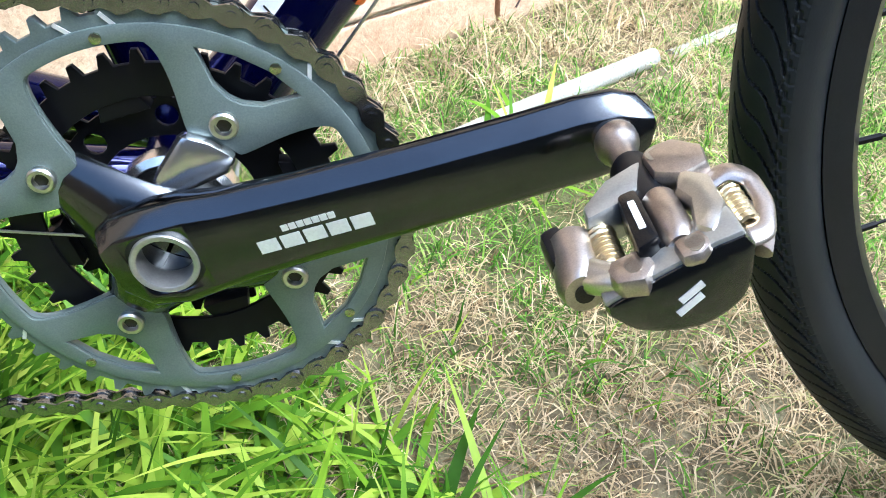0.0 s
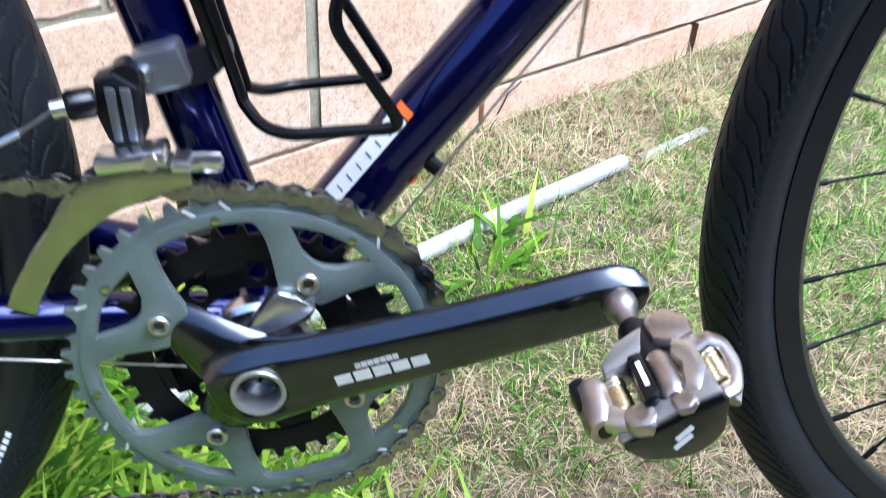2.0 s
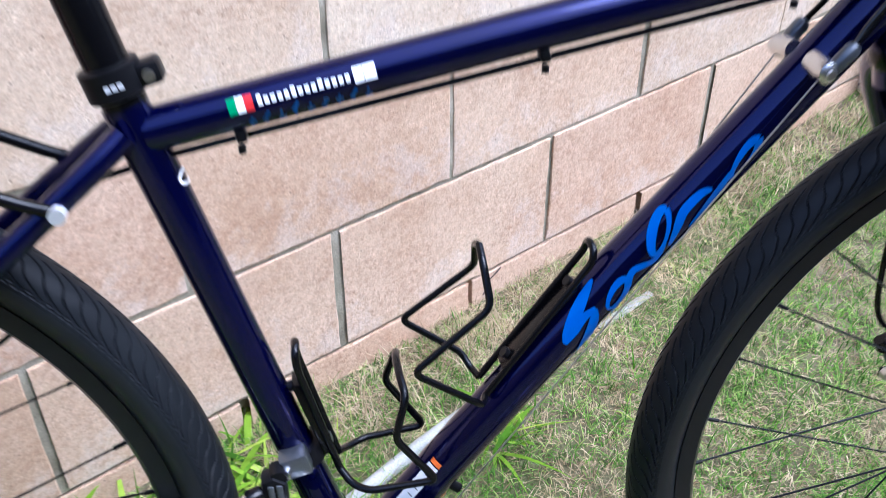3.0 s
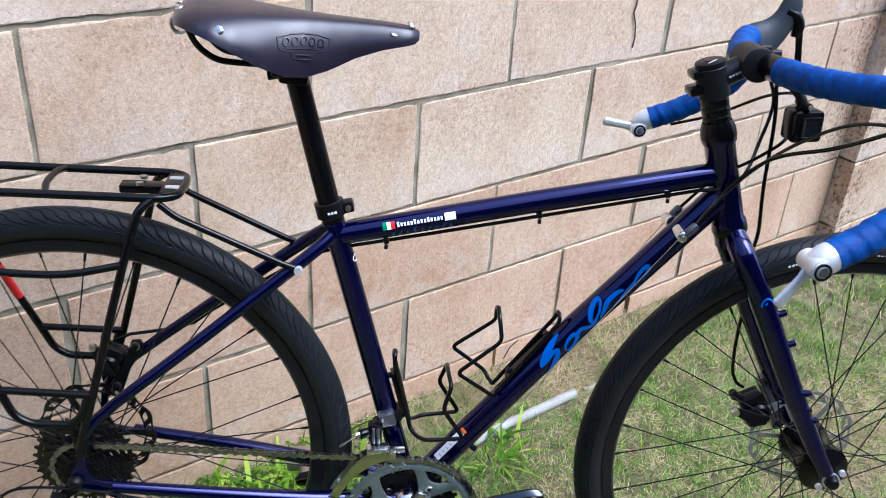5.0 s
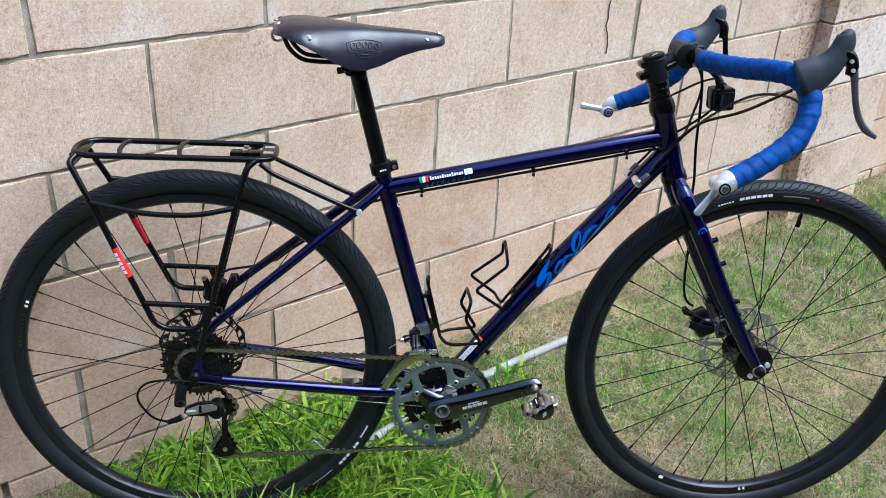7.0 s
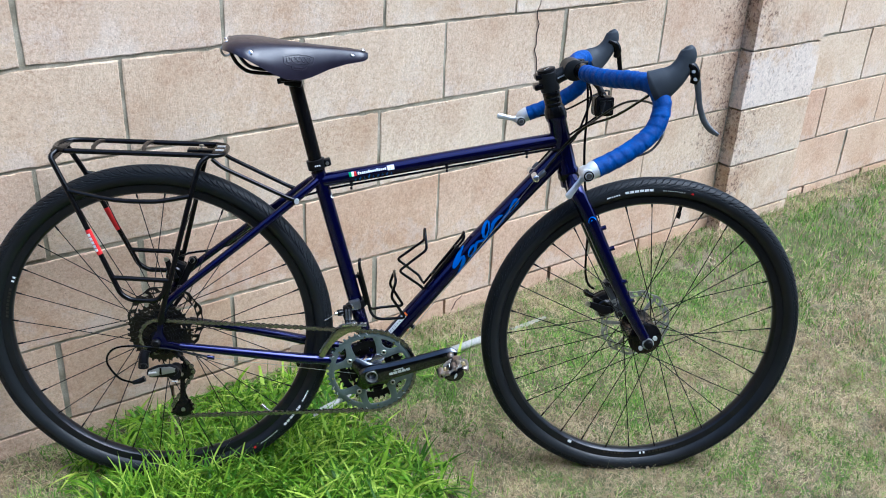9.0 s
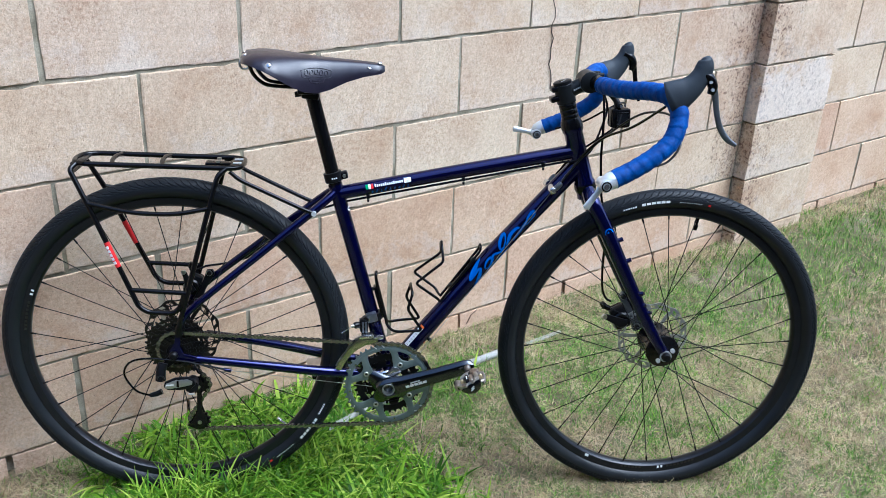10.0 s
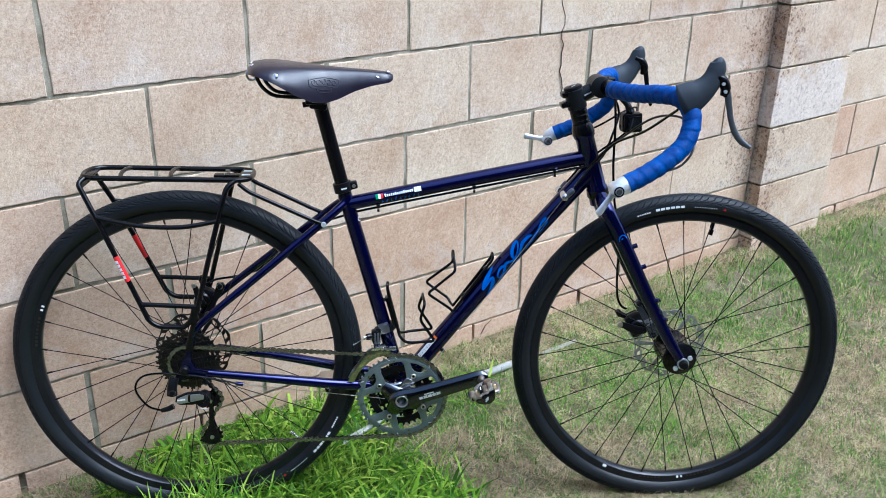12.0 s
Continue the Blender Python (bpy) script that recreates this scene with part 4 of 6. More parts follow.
def bar_marks(parent, material, m, bars, name="printed_mark", label=""):
    """Thin raised bars: x, y, width, height in the plane of the pose m."""
    bm = bmesh.new()
    for x, y, w, h in bars:
        box((w, h, 0.0004), (x, y, 0), 0, None, bm)
    bmesh.ops.transform(bm, matrix=m, verts=bm.verts)
    return tagged(part(name, bm, material, parent, label, False), kind="stuff" if len(bars) > 1 else "")


face = frame_of((math.cos(CRANK_A), -0.125, math.sin(CRANK_A)), (0.117, -1, 0.044), crank_place(0.0600, -0.0035, 0.0893))
word = [(-0.0195 + 0.0094 * k, -0.0018, 0.0080, 0.0056) for k in range(5)]
bar_marks(RING, PALE, face, word + [(-0.0105 + 0.0031 * k, 0.0040, 0.0026, 0.0026) for k in range(7)], "printed_mark", "pale print on the crank arm")


def pedal():
    ca, sa = math.cos(radians(20)), math.sin(radians(20))
    at = P(BB[0], SHIFT, BB[1]) + crank_place(CRANK_L, 0, 0)

    def Q(x, v, z):
        return P(x * ca - z * sa, v, x * sa + z * ca)
    tilt = Matrix.Rotation(radians(-20), 4, "Y")
    body = part("pedal", lathe([(0.0, 0.123), (0.0085, 0.123), (0.0105, 0.126), (0.0105, 0.178), (0.009, 0.182), (0.0, 0.182)], 24), BLACK_METAL, bike, "double-sided clipless pedal of silver steel and black plastic")
    body.matrix_basis = Matrix.Translation(at + P(0, 0.0155, 0)) @ Matrix.Diagonal((0.63, 0.87, 0.69, 1))
    part("pedal_axle", lathe([(0.0, 0.1005), (0.0095, 0.1005), (0.0118, 0.1030), (0.0118, 0.1065), (0.0100, 0.1105), (0.0076, 0.1135), (0.0072, 0.1240), (0.0, 0.1240)], 24), GOLD, body, "bright steel pedal axle")

    flat = Matrix(((ca, sa, 0, 0), (0, 0, -1, 0), (sa, -ca, 0, 0), (0, 0, 0, 1)))

    def deck(name, outline, z0, z1, bevel, material, label=""):
        """A rounded plate seen from above: its outline in (along, outwards), from z0 up to z1."""
        bm = slab(outline, z0, z1, bevel)
        bmesh.ops.transform(bm, matrix=flat, verts=bm.verts)
        return part(name, bm, material, body, label)
    deck("pedal_shoulder", [(0.005, 0.133), (-0.003, 0.150), (-0.015, 0.156), (-0.031, 0.159), (-0.030, 0.150), (-0.016, 0.139)], -0.008, 0.0120, 0.0035, BORE, "grey alloy shoulder")
    deck("cleat_bracket", [(0.004, 0.131), (0.012, 0.128), (0.022, 0.128), (0.033, 0.138), (0.031, 0.150), (0.018, 0.153), (0.006, 0.146)], -0.002, 0.0130, 0.0045, GOLD, "worn steel cleat bracket")
    deck("cleat_plate", [(0.016, 0.149), (0.028, 0.158), (0.0275, 0.176), (0.0165, 0.189), (0.010, 0.182), (0.014, 0.168), (0.0105, 0.160)], 0.001, 0.0145, 0.0045, STEEL, "bright steel cleat plate")
    deck("pedal_name_plate", [(-0.0145, 0.153), (-0.0045, 0.152), (-0.0040, 0.182), (-0.0155, 0.185)], -0.002, 0.0140, 0.0026, BLACK)
    bar_marks(body, WHITE, frame_of((0, -1, 0), (-sa, 0, ca), Q(-0.0095, 0.168, 0.0143)), [(0, 0, 0.016, 0.0030)])
    part("roller", tube([Q(0.0035, 0.154, 0.005), Q(0.0035, 0.157, 0.005), Q(0.0035, 0.180, 0.005), Q(0.0035, 0.183, 0.005)], [0.0066, 0.0088, 0.0088, 0.0066], 20), GOLD, body)
    deck("cleat_lug", [(-0.001, 0.183), (0.012, 0.182), (0.0165, 0.190), (0.009, 0.1945), (0.000, 0.194)], 0.0045, 0.0120, 0.0034, GOLD)
    deck("cleat_lug", [(-0.031, 0.180), (-0.013, 0.177), (-0.008, 0.187), (-0.016, 0.1945), (-0.029, 0.192)], -0.003, 0.0085, 0.0040, GOLD)
    for x, v, z in ((0.0105, 0.1355, 0.0128), (0.0075, 0.1885, 0.0120), (-0.0185, 0.1860, 0.0085), (0.0235, 0.141, 0.0128)):
        screw = part("screw", lathe([(0.0042, 0), (0.0042, 0.0014), (0.0018, 0.0017), (0.0016, 0.0006), (0, 0.0006)], 14), STEEL, body)
        screw.matrix_basis = Matrix.Translation(Q(x, v, z)) @ tilt @ Matrix.Rotation(radians(90), 4, "X")
    # front binding: an open bent frame; rear binding: a stout barrel with a dark end
    loop = rounded([Q(0.026, 0.153, 0.003), Q(0.037, 0.152, 0.006), Q(0.0450, 0.1565, 0.003), Q(0.0462, 0.168, -0.001), Q(0.0400, 0.181, -0.002), Q(0.030, 0.183, 0.000)], 0.004)
    part("binding", tube(loop, 0.0026, 12, None, (1, 1.8)), GOLD, body, "worn steel cleat binding")
    part("binding", tube(rounded([Q(0.030, 0.158, -0.008), Q(0.041, 0.157, -0.010), Q(0.044, 0.169, -0.012), Q(0.036, 0.182, -0.010)], 0.004), 0.0030, 10, None, (1, 1.8)), GOLD, body)
    part("binding", tube([Q(-0.040, 0.154, -0.001), Q(-0.040, 0.156, -0.001), Q(-0.0410, 0.177, -0.003), Q(-0.0410, 0.181, -0.003)], [0.0085, 0.0110, 0.0116, 0.0090], 20), GOLD, body, "steel binding barrel")
    part("binding_arm", tube(rounded([Q(-0.040, 0.172, -0.001), Q(-0.033, 0.180, 0.001), Q(-0.020, 0.186, 0.002)], 0.006), [0.0075, 0.0068, 0.0062], 14), STEEL, body)
    # flat dark disc that paints the shaded hole in the barrel's end
    part("eye_shade", tube([Q(-0.0410, 0.1808, -0.003), Q(-0.0410, 0.1816, -0.003)], 0.0046, 14), COG, body)
    deck("release_block", [(-0.054, 0.149), (-0.042, 0.147), (-0.040, 0.168), (-0.051, 0.172)], -0.012, 0.006, 0.0040, BLACK_METAL)
    for x, r, v0, v1 in ((-0.0265, 0.0066, 0.158, 0.178), (0.0345, 0.0046, 0.158, 0.178)):
        helix = [Q(x + r * math.cos(a), v0 + (v1 - v0) * a / 50, -0.001 + r * math.sin(a)) for a in [k * 0.6 for k in range(84)]]
        part("spring", tube(helix, 0.0016, 6), BRASS, body, "brass-coloured coiled spring")
    # outer cap: flat sloping top and a round belly
    belly = spline([(x, z, 0) for x, z in ((0.0318, 0.004), (0.0245, -0.0185), (0.0040, -0.0275), (-0.0215, -0.0205), (-0.0345, -0.0075))], 5)
    cap = [(-0.0355, -0.0015), (-0.010, 0.0050), (0.016, 0.0105), (0.0275, 0.0115)] + [(q.x, q.y) for q in belly]
    part("pedal_cap", slab(cap, 0.1770, 0.1935, 0.0042), CRANK_BLACK, body, "glossy black outer pedal cap").matrix_basis = tilt
    # grey strip standing in for sky reflected on the cap's black top
    part("cap_sheen", slab([(0.0270, 0.0128), (0.016, 0.0118), (-0.010, 0.0064), (-0.0350, 0.0000), (-0.0345, -0.0030), (-0.010, 0.0030), (0.016, 0.0085), (0.0285, 0.0090)], 0.1765, 0.1915, 0.0012), BORE, body, "grey strip painting the sky-lit top of the pedal cap").matrix_basis = tilt
    bar_marks(body, PALE, frame_of((math.cos(radians(48)), 0, math.sin(radians(48))), (0, -1, 0.0), Q(0.000, 0.1938, -0.010)), [(-0.0010, -0.0018, 0.0130, 0.0034), (0.0030, 0.0026, 0.0120, 0.0034)])


pedal()


def far_crank():
    """The left crank arm and pedal, behind the frame, pointing backwards."""
    a = CRANK_A + math.pi
    d = P(math.cos(a), 0, math.sin(a))
    c = P(BB[0], SHIFT, BB[1])
    arm = part("crank_arm", tube([c + P(0, -0.064, 0), c + d * 0.02 + P(0, -0.068, 0), c + d * 0.1 + P(0, -0.088, 0), c + d * 0.162 + P(0, -0.097, 0), c + d * 0.175 + P(0, -0.097, 0)], [0.018, 0.018, 0.014, 0.0135, 0.008], 12, None, (1, 0.5), (0, 1, 0)), CRANK_BLACK, bike, "black left crank arm")
    part("pedal_axle", tube([c + d * 0.162 + P(0, -0.098, 0), c + d * 0.162 + P(0, -0.175, 0)], 0.0085, 12), GOLD, arm)
    part("pedal_cage", box((0.06, 0.05, 0.018), c + d * 0.162 + P(0, -0.15, 0), 0.006), STEEL, arm)


far_crank()


def link_mesh(name, gap, swell):
    """One chain link of 12.7 mm: two waisted side plates, and rollers."""
    bm = bmesh.new()
    outline = [(-0.00635 + 0.0045 * math.cos(a), 0.0045 * math.sin(a)) for a in [radians(d) for d in (60, 105, 150, 180, 210, 255, 300)]]
    outline = outline + [(0.0, -swell)] + [(-x, y) for x, y in reversed(outline)] + [(0.0, swell)]
    for y in (gap, -gap - 0.001):
        one = slab(outline, y, y + 0.001)
        me = bpy.data.meshes.new("tmp")
        one.to_mesh(me)
        one.free()
        bm.from_mesh(me)
        bpy.data.meshes.remove(me)
    for x in (-0.00635, 0.00635):
        lathe([(0.0020, -gap - 0.0016), (0.0020, gap + 0.0016)], 8, False, (x, 0, 0), bm)
        lathe([(0.0037, -gap), (0.0037, gap)], 10, False, (x, 0, 0), bm)
    bmesh.ops.recalc_face_normals(bm, faces=bm.faces)
    me = bpy.data.meshes.new(name)
    bm.to_mesh(me)
    bm.free()
    me.materials.append(CHAIN)
    return me


def arc(cu, cw, r, v, a0, a1, n):
    return [P(cu + r * math.cos(radians(a)), v, cw + r * math.sin(radians(a))) for a in np.linspace(a0, a1, n).tolist()]


def chain():
    line = arc(BB[0], BB[1], 0.0928, 0.0560 + SHIFT, 94, -90, 40)
    line += arc(0.0425, -0.160, 0.0215, 0.040, -90, -200, 10)
    line += arc(0.0440, -0.078, 0.0215, 0.038, -25, 25, 6)
    line += arc(0.0, 0.0, 0.037, 0.036, -50, -268, 24)
    line.append(line[0])
    run = [0.0]
    for a, b in zip(line, line[1:]):
        run.append(run[-1] + (b - a).length)
    n = 2 * round(run[-1] / 0.0127 / 2)
    coords = np.array([tuple(p) for p in line])
    places = [Vector([float(np.interp(s, run, coords[:, k])) for k in range(3)]) for s in np.linspace(0, run[-1], n + 1).tolist()]
    outer, inner = link_mesh("chain_link", 0.0024, 0.0021), link_mesh("chain_link", 0.0013, 0.0024)
    first = None
    for k, (a, b) in enumerate(zip(places, places[1:])):
        m = frame_of(b - a, Vector((0, 1, 0)).cross(b - a) * -1, (a + b) / 2)
        if first is None:
            first = new("chain", outer)
            first.parent = bike
            tagged(first, "oily silver roller chain")
            first.matrix_basis = m
            back = m.inverted()
        else:
            shared("chain_link", outer if k % 2 == 0 else inner, first, back @ m)
    return first


chain()


def cassette():
    body = part("cassette", lathe([(0.016, 0.012), (0.017, 0.012), (0.017, 0.046), (0.012, 0.049), (0.0, 0.049)], 28), BLACK_METAL, rear, "dark steel sprocket cassette")
    for k, teeth in enumerate((32, 28, 24, 21, 18, 16, 14, 12)):
        r = teeth * 0.0127 / (2 * math.pi)
        v = 0.0165 + 0.0042 * k
        holes = [circle(0.0175, 20)]
        if teeth > 20:
            # open windows between slanted arms
            lo, hi = 0.0215, r - 0.0085
            holes += [[(q * math.cos(a + d), q * math.sin(a + d)) for q, d in ((lo, -0.20), (lo, 0.16), (0.5 * (lo + hi), 0.36), (hi, 0.44), (hi, 0.05), (0.5 * (lo + hi), -0.08))] for a in [2 * math.pi * j / 7 + k for j in range(7)]]
        part("sprocket", slab(toothed(teeth, r - 0.003, r + 0.0022, (0, 0), 0.05 * k), v, v + 0.0018, 0, holes), COG, body, "", False)


cassette()


def rear_derailleur():
    body = part("rear_derailleur", tube(spline([P(-0.020, 0.072, -0.014), P(-0.024, 0.078, -0.03), P(-0.025, 0.08, -0.048)], 4), [0.0092, 0.0098, 0.0105], 14), BLACK_METAL, bike, "black rear derailleur with silver link plate")
    part("hanger", slab([(-0.028, -0.026), (-0.014, -0.028), (0.006, -0.012), (0.004, 0.006), (-0.012, -0.004)], 0.062, 0.068, 0.001), BLACK_METAL, body)
    part("mounting_bolt", lathe([(0.0075, 0.085), (0.0075, 0.0885), (0.005, 0.0895), (0.0042, 0.087), (0, 0.087)], 16, False, P(-0.0235, 0, -0.041)), COG, body)
    part("link_plate", slab([(-0.019, -0.060), (-0.016, -0.049), (0.004, -0.0400), (0.028, -0.0375), (0.043, -0.044), (0.045, -0.055), (0.036, -0.063), (0.014, -0.0665), (-0.010, -0.0665)], 0.0815, 0.0905, 0.0032), BLACK_METAL, body, "black link plate")
    part("link_inlay", slab([(-0.016, -0.0600), (-0.012, -0.0505), (0.006, -0.0430), (0.030, -0.0410), (0.039, -0.0450), (0.038, -0.0530), (0.012, -0.0590), (-0.008, -0.0625)], 0.0903, 0.0920, 0.0006), BORE, body, "polished silver inlay")
    part("link_bar", slab([(0.0075, -0.0575), (0.0085, -0.043), (0.0125, -0.043), (0.0125, -0.0585)], 0.0905, 0.0923, 0.0004), BLACK, body)
    bar_marks(body, WHITE, frame_of((1, 0, 0.12), (0, -1, 0), P(-0.0055, 0.0922, -0.0535)), [(0, 0, 0.016, 0.003)])
    part("knuckle", tube([P(0.034, 0.055, -0.062), P(0.036, 0.086, -0.060)], [0.0125, 0.0135], 16), BLACK_METAL, body)
    part("pulley_cage", slab([(0.0345, -0.062), (0.048, -0.058), (0.0530, -0.070), (0.0485, -0.088), (0.0480, -0.132), (0.0570, -0.150), (0.0600, -0.164), (0.0520, -0.176), (0.036, -0.177), (0.0165, -0.168), (0.025, -0.162), (0.0380, -0.138), (0.0400, -0.090), (0.034, -0.078)], 0.048, 0.0505, 0.0008), BLACK, body, "black pulley cage")
    part("pulley_cage", slab([(0.036, -0.066), (0.048, -0.062), (0.052, -0.076), (0.046, -0.09), (0.047, -0.132), (0.056, -0.158), (0.048, -0.174), (0.034, -0.160), (0.034, -0.142), (0.039, -0.128), (0.038, -0.09)], 0.030, 0.032, 0.0006), BLACK, body)
    for w in (-0.078, -0.160):
        part("pulley", slab(toothed(11, 0.0175, 0.0215, (0.0435, w)), 0.0375, 0.0425, 0, [circle(0.005, 12, (0.0435, w))]), BLACK, body, "", False)
        part("pulley_bolt", lathe([(0.0042, 0.0508), (0.0042, 0.0525), (0.002, 0.053), (0, 0.0525)], 12, False, P(0.0435, 0, w)), STEEL, body)
    part("spring_tab", box((0.012, 0.002, 0.0022), P(0.036, 0.0875, -0.0755), 0.0005), PALE, body)
    part("cable_barrel", tube([P(-0.024, 0.078, -0.074), P(-0.034, 0.079, -0.079), P(-0.048, 0.08, -0.0825)], [0.006, 0.0055, 0.0042], 12), BLACK_METAL, body)
    part("cable_housing", tube(spline([P(-0.047, 0.08, -0.0825), P(-0.075, 0.078, -0.072), P(-0.097, 0.073, -0.040), P(-0.086, 0.071, -0.014), P(-0.050, 0.069, -0.006), P(0.02, 0.068, -0.0125), P(0.075, 0.067, -0.025), P(0.104, 0.066, -0.032)], 7), 0.0021, 8), BLACK, body, "black gear cable housing in a loop")
    part("cable_stop", tube([P(0.098, 0.0655, -0.0315), P(0.113, 0.0645, -0.0345)], 0.0042, 10), BLUE, body)
    part("bare_cable", tube([P(0.112, 0.0645, -0.0345), P(0.40, 0.03, -0.088)], 0.0007, 6), STEEL, body)


rear_derailleur()


def front_derailleur():
    at = P(0.4055, -SHIFT - 0.007, 0.066)
    ax = Vector((-0.27, 0, 0.963)).normalized()
    band = part("front_derailleur", tube([at - ax * 0.0075, at + ax * 0.0075], 0.0178, 24), BLACK_METAL, bike, "silver and black front derailleur, its cage coloured by reflected grass")
    band.matrix_basis = Matrix.Translation(P(-0.0035, SHIFT, -0.0075))
    tilt = Matrix.Rotation(radians(-16), 4, "Y")
    def F(u, v, w):
        return P(u + 0.0035, v - SHIFT, w + 0.0075)
    part("clamp_bracket", box((0.022, 0.017, 0.019), F(0.397, 0.012, 0.0635), 0.0025, tilt), DULL, band, "grey alloy clamp bracket")
    part("clamp_bolt", tube([F(0.3905, 0.018, 0.0625), F(0.3885, 0.026, 0.0625)], 0.0048, 12), ALLOY, band)
    link = slab([(0.3715 + 0.0035, 0.0715), (0.3800 + 0.0035, 0.0745), (0.3895 + 0.0035, 0.0680), (0.3905 + 0.0035, 0.0430), (0.3750 + 0.0035, 0.0415), (0.3705 + 0.0035, 0.0560)], 0.034, 0.051, 0.0035)
    part("link", link, BLACK_METAL, band, "black parallelogram link")
    for u0, u1 in ((0.3760, 0.3805), (0.3822, 0.3868)):
        part("link_face", slab([(u0 + 0.0035, 0.0690), (u1 + 0.0035, 0.0685), (u1 + 0.0045, 0.0445), (u0 + 0.0050, 0.0445)], 0.0505, 0.0528, 0.0010), DULL, band)
    part("pivot", tube([F(0.3830, 0.016, 0.0635), F(0.3840, 0.030, 0.0640)], 0.0062, 14), BLACK_METAL, band)
    part("anchor_bolt", tube([F(0.3720, 0.033, 0.0553), F(0.3705, 0.0335, 0.0552), F(0.3620, 0.036, 0.0543), F(0.3605, 0.0365, 0.0541)], [0.0055, 0.0068, 0.0068, 0.0055], 14), BLACK, band)
    part("anchor_nut", tube([F(0.3605, 0.0365, 0.0541), F(0.3550, 0.038, 0.0533)], 0.0040, 10), ALLOY, band)
    part("inner_cable", tube(spline([F(0.3560, 0.038, 0.0535), F(0.3495, 0.041, 0.0495), F(0.3440, 0.043, 0.0465), F(0.336, 0.045, 0.0425)], 4), 0.0008, 6), STEEL, band)
    part("cable_end", tube([F(0.3425, 0.0435, 0.0456), F(0.334, 0.0455, 0.0415)], 0.0016, 8), ALLOY, band)
    part("foot", box((0.030, 0.018, 0.0075), F(0.3850, 0.038, 0.0325), 0.002, Matrix.Rotation(radians(-8), 4, "Y")), ALLOY, band, "bright cage bridge")
    part("foot_screw", tube([F(0.394, 0.047, 0.034), F(0.394, 0.050, 0.034)], 0.0034, 10), STEEL, band)
    plate, inner = [], []
    for k in range(19):
        a = radians(100 + 62 * k / 18)
        lift = 0.0095 * math.sin(math.pi * min(1, k / 12)) * (1 if k < 8 else 0.8) + 0.003
        plate.append((0.4305 + 0.0965 * math.cos(a), -0.0655 + 0.0965 * math.sin(a)))
        inner.append((0.4305 + (0.1005 + lift + 0.006 * (k / 18)) * math.cos(a), -0.0655 + (0.1005 + lift + 0.006 * (k / 18)) * math.sin(a)))
    part("outer_cage_plate", slab(plate + inner[::-1], 0.0630, 0.0642, 0.0003), GUARD, band, "bright outer cage plate in the olive of reflected grass")
    part("inner_cage_plate", slab(plate + inner[::-1], 0.0475, 0.0487, 0.0003), STEEL, band)
    part("cage_bridge", box((0.008, 0.017, 0.004), P(0.409, 0.056, 0.0375), 0.001), ALLOY, band)
    part("cage_bridge", box((0.004, 0.015, 0.008), P(0.3375, 0.056, -0.021), 0.001), ALLOY, band)
    part("guide_wing", box((0.018, 0.006, 0.010), P(0.417, 0.05, 0.034), 0.003), ALLOY, band)


front_derailleur()
# ---- seat and handlebar ----


def seat():
    top, low = P(0.2745, 0, 0.517), P(0.3135, 0, 0.366)
    post = part("seatpost", tube([P(0.322, 0, 0.335), low, top], 0.0136, 24), BLACK, bike, "black alloy seatpost")
    ax = (top - low).normalized()
    c = P(0.3148, 0, 0.3605)
    clamp = part("seat_clamp", tube([c - ax * 0.010, c - ax * 0.009, c + ax * 0.009, c + ax * 0.010], [0.0168, 0.0182, 0.0182, 0.0168], 24), BLACK_METAL, bike, "black seat clamp")
    part("clamp_lug", box((0.016, 0.017, 0.015), c + P(0.021, 0, 0.004), 0.003, Matrix.Rotation(radians(-15), 4, "Y")), BLACK_METAL, clamp)
    part("clamp_bolt", tube([c + P(0.022, 0.008, 0.004), c + P(0.022, 0.012, 0.004)], 0.0035, 12), STEEL, clamp)
    bar_marks(clamp, WHITE, frame_of((ax.z, 0, -ax.x), (0, -1, 0), c + P(0.002, 0.0184, 0)), [(-0.003 + 0.004 * k, 0, 0.003, 0.003) for k in range(3)])
    part("post_head", box((0.034, 0.03, 0.014), top + P(-0.004, 0, 0.004), 0.004, Matrix.Rotation(radians(6), 4, "Y")), BLACK_METAL, post)
    part("rail_clamp", box((0.040, 0.052, 0.010), top + P(-0.008, 0, 0.013), 0.003), BLACK_METAL, post)
    part("post_bolt", tube([top + P(-0.034, 0, 0.004), top + P(-0.012, 0, 0.008)], 0.0055, 10), BLACK_METAL, post)
    return post


seat()


def leather_material():
    m, nt, b = blank("polished_dark_leather", 0.3, 0, 0.55)
    b.inputs["Coat Roughness"].default_value = 0.24
    co = nt.nodes.new("ShaderNodeTexCoord").outputs["Object"]
    a, f, s = noise_of(nt, co, 22.0, 5.0), noise_of(nt, co, 800.0, 3.0), noise_of(nt, co, 90.0, 4.0)
    # bluish base puts the sky reflected on the brown leather into its colour
    c = ramp(nt, a, ((0.3, (0.008, 0.006, 0.012)), (0.55, (0.011, 0.009, 0.018)), (0.75, (0.020, 0.013, 0.016))))
    c = mixed(nt, 0.4, c, ramp(nt, s, ((0.35, (0.7, 0.7, 0.7)), (0.7, (1.3, 1.25, 1.2)))), "MULTIPLY")
    nt.links.new(c, b.inputs["Base Color"])
    nt.links.new(math_node(nt, "MULTIPLY_ADD", s, 0.22, 0.26), b.inputs["Roughness"])
    bumped(nt, b, math_node(nt, "MULTIPLY_ADD", f, 0.5, s), 0.12, 0.0008)
    return m


HIDE = leather_material()


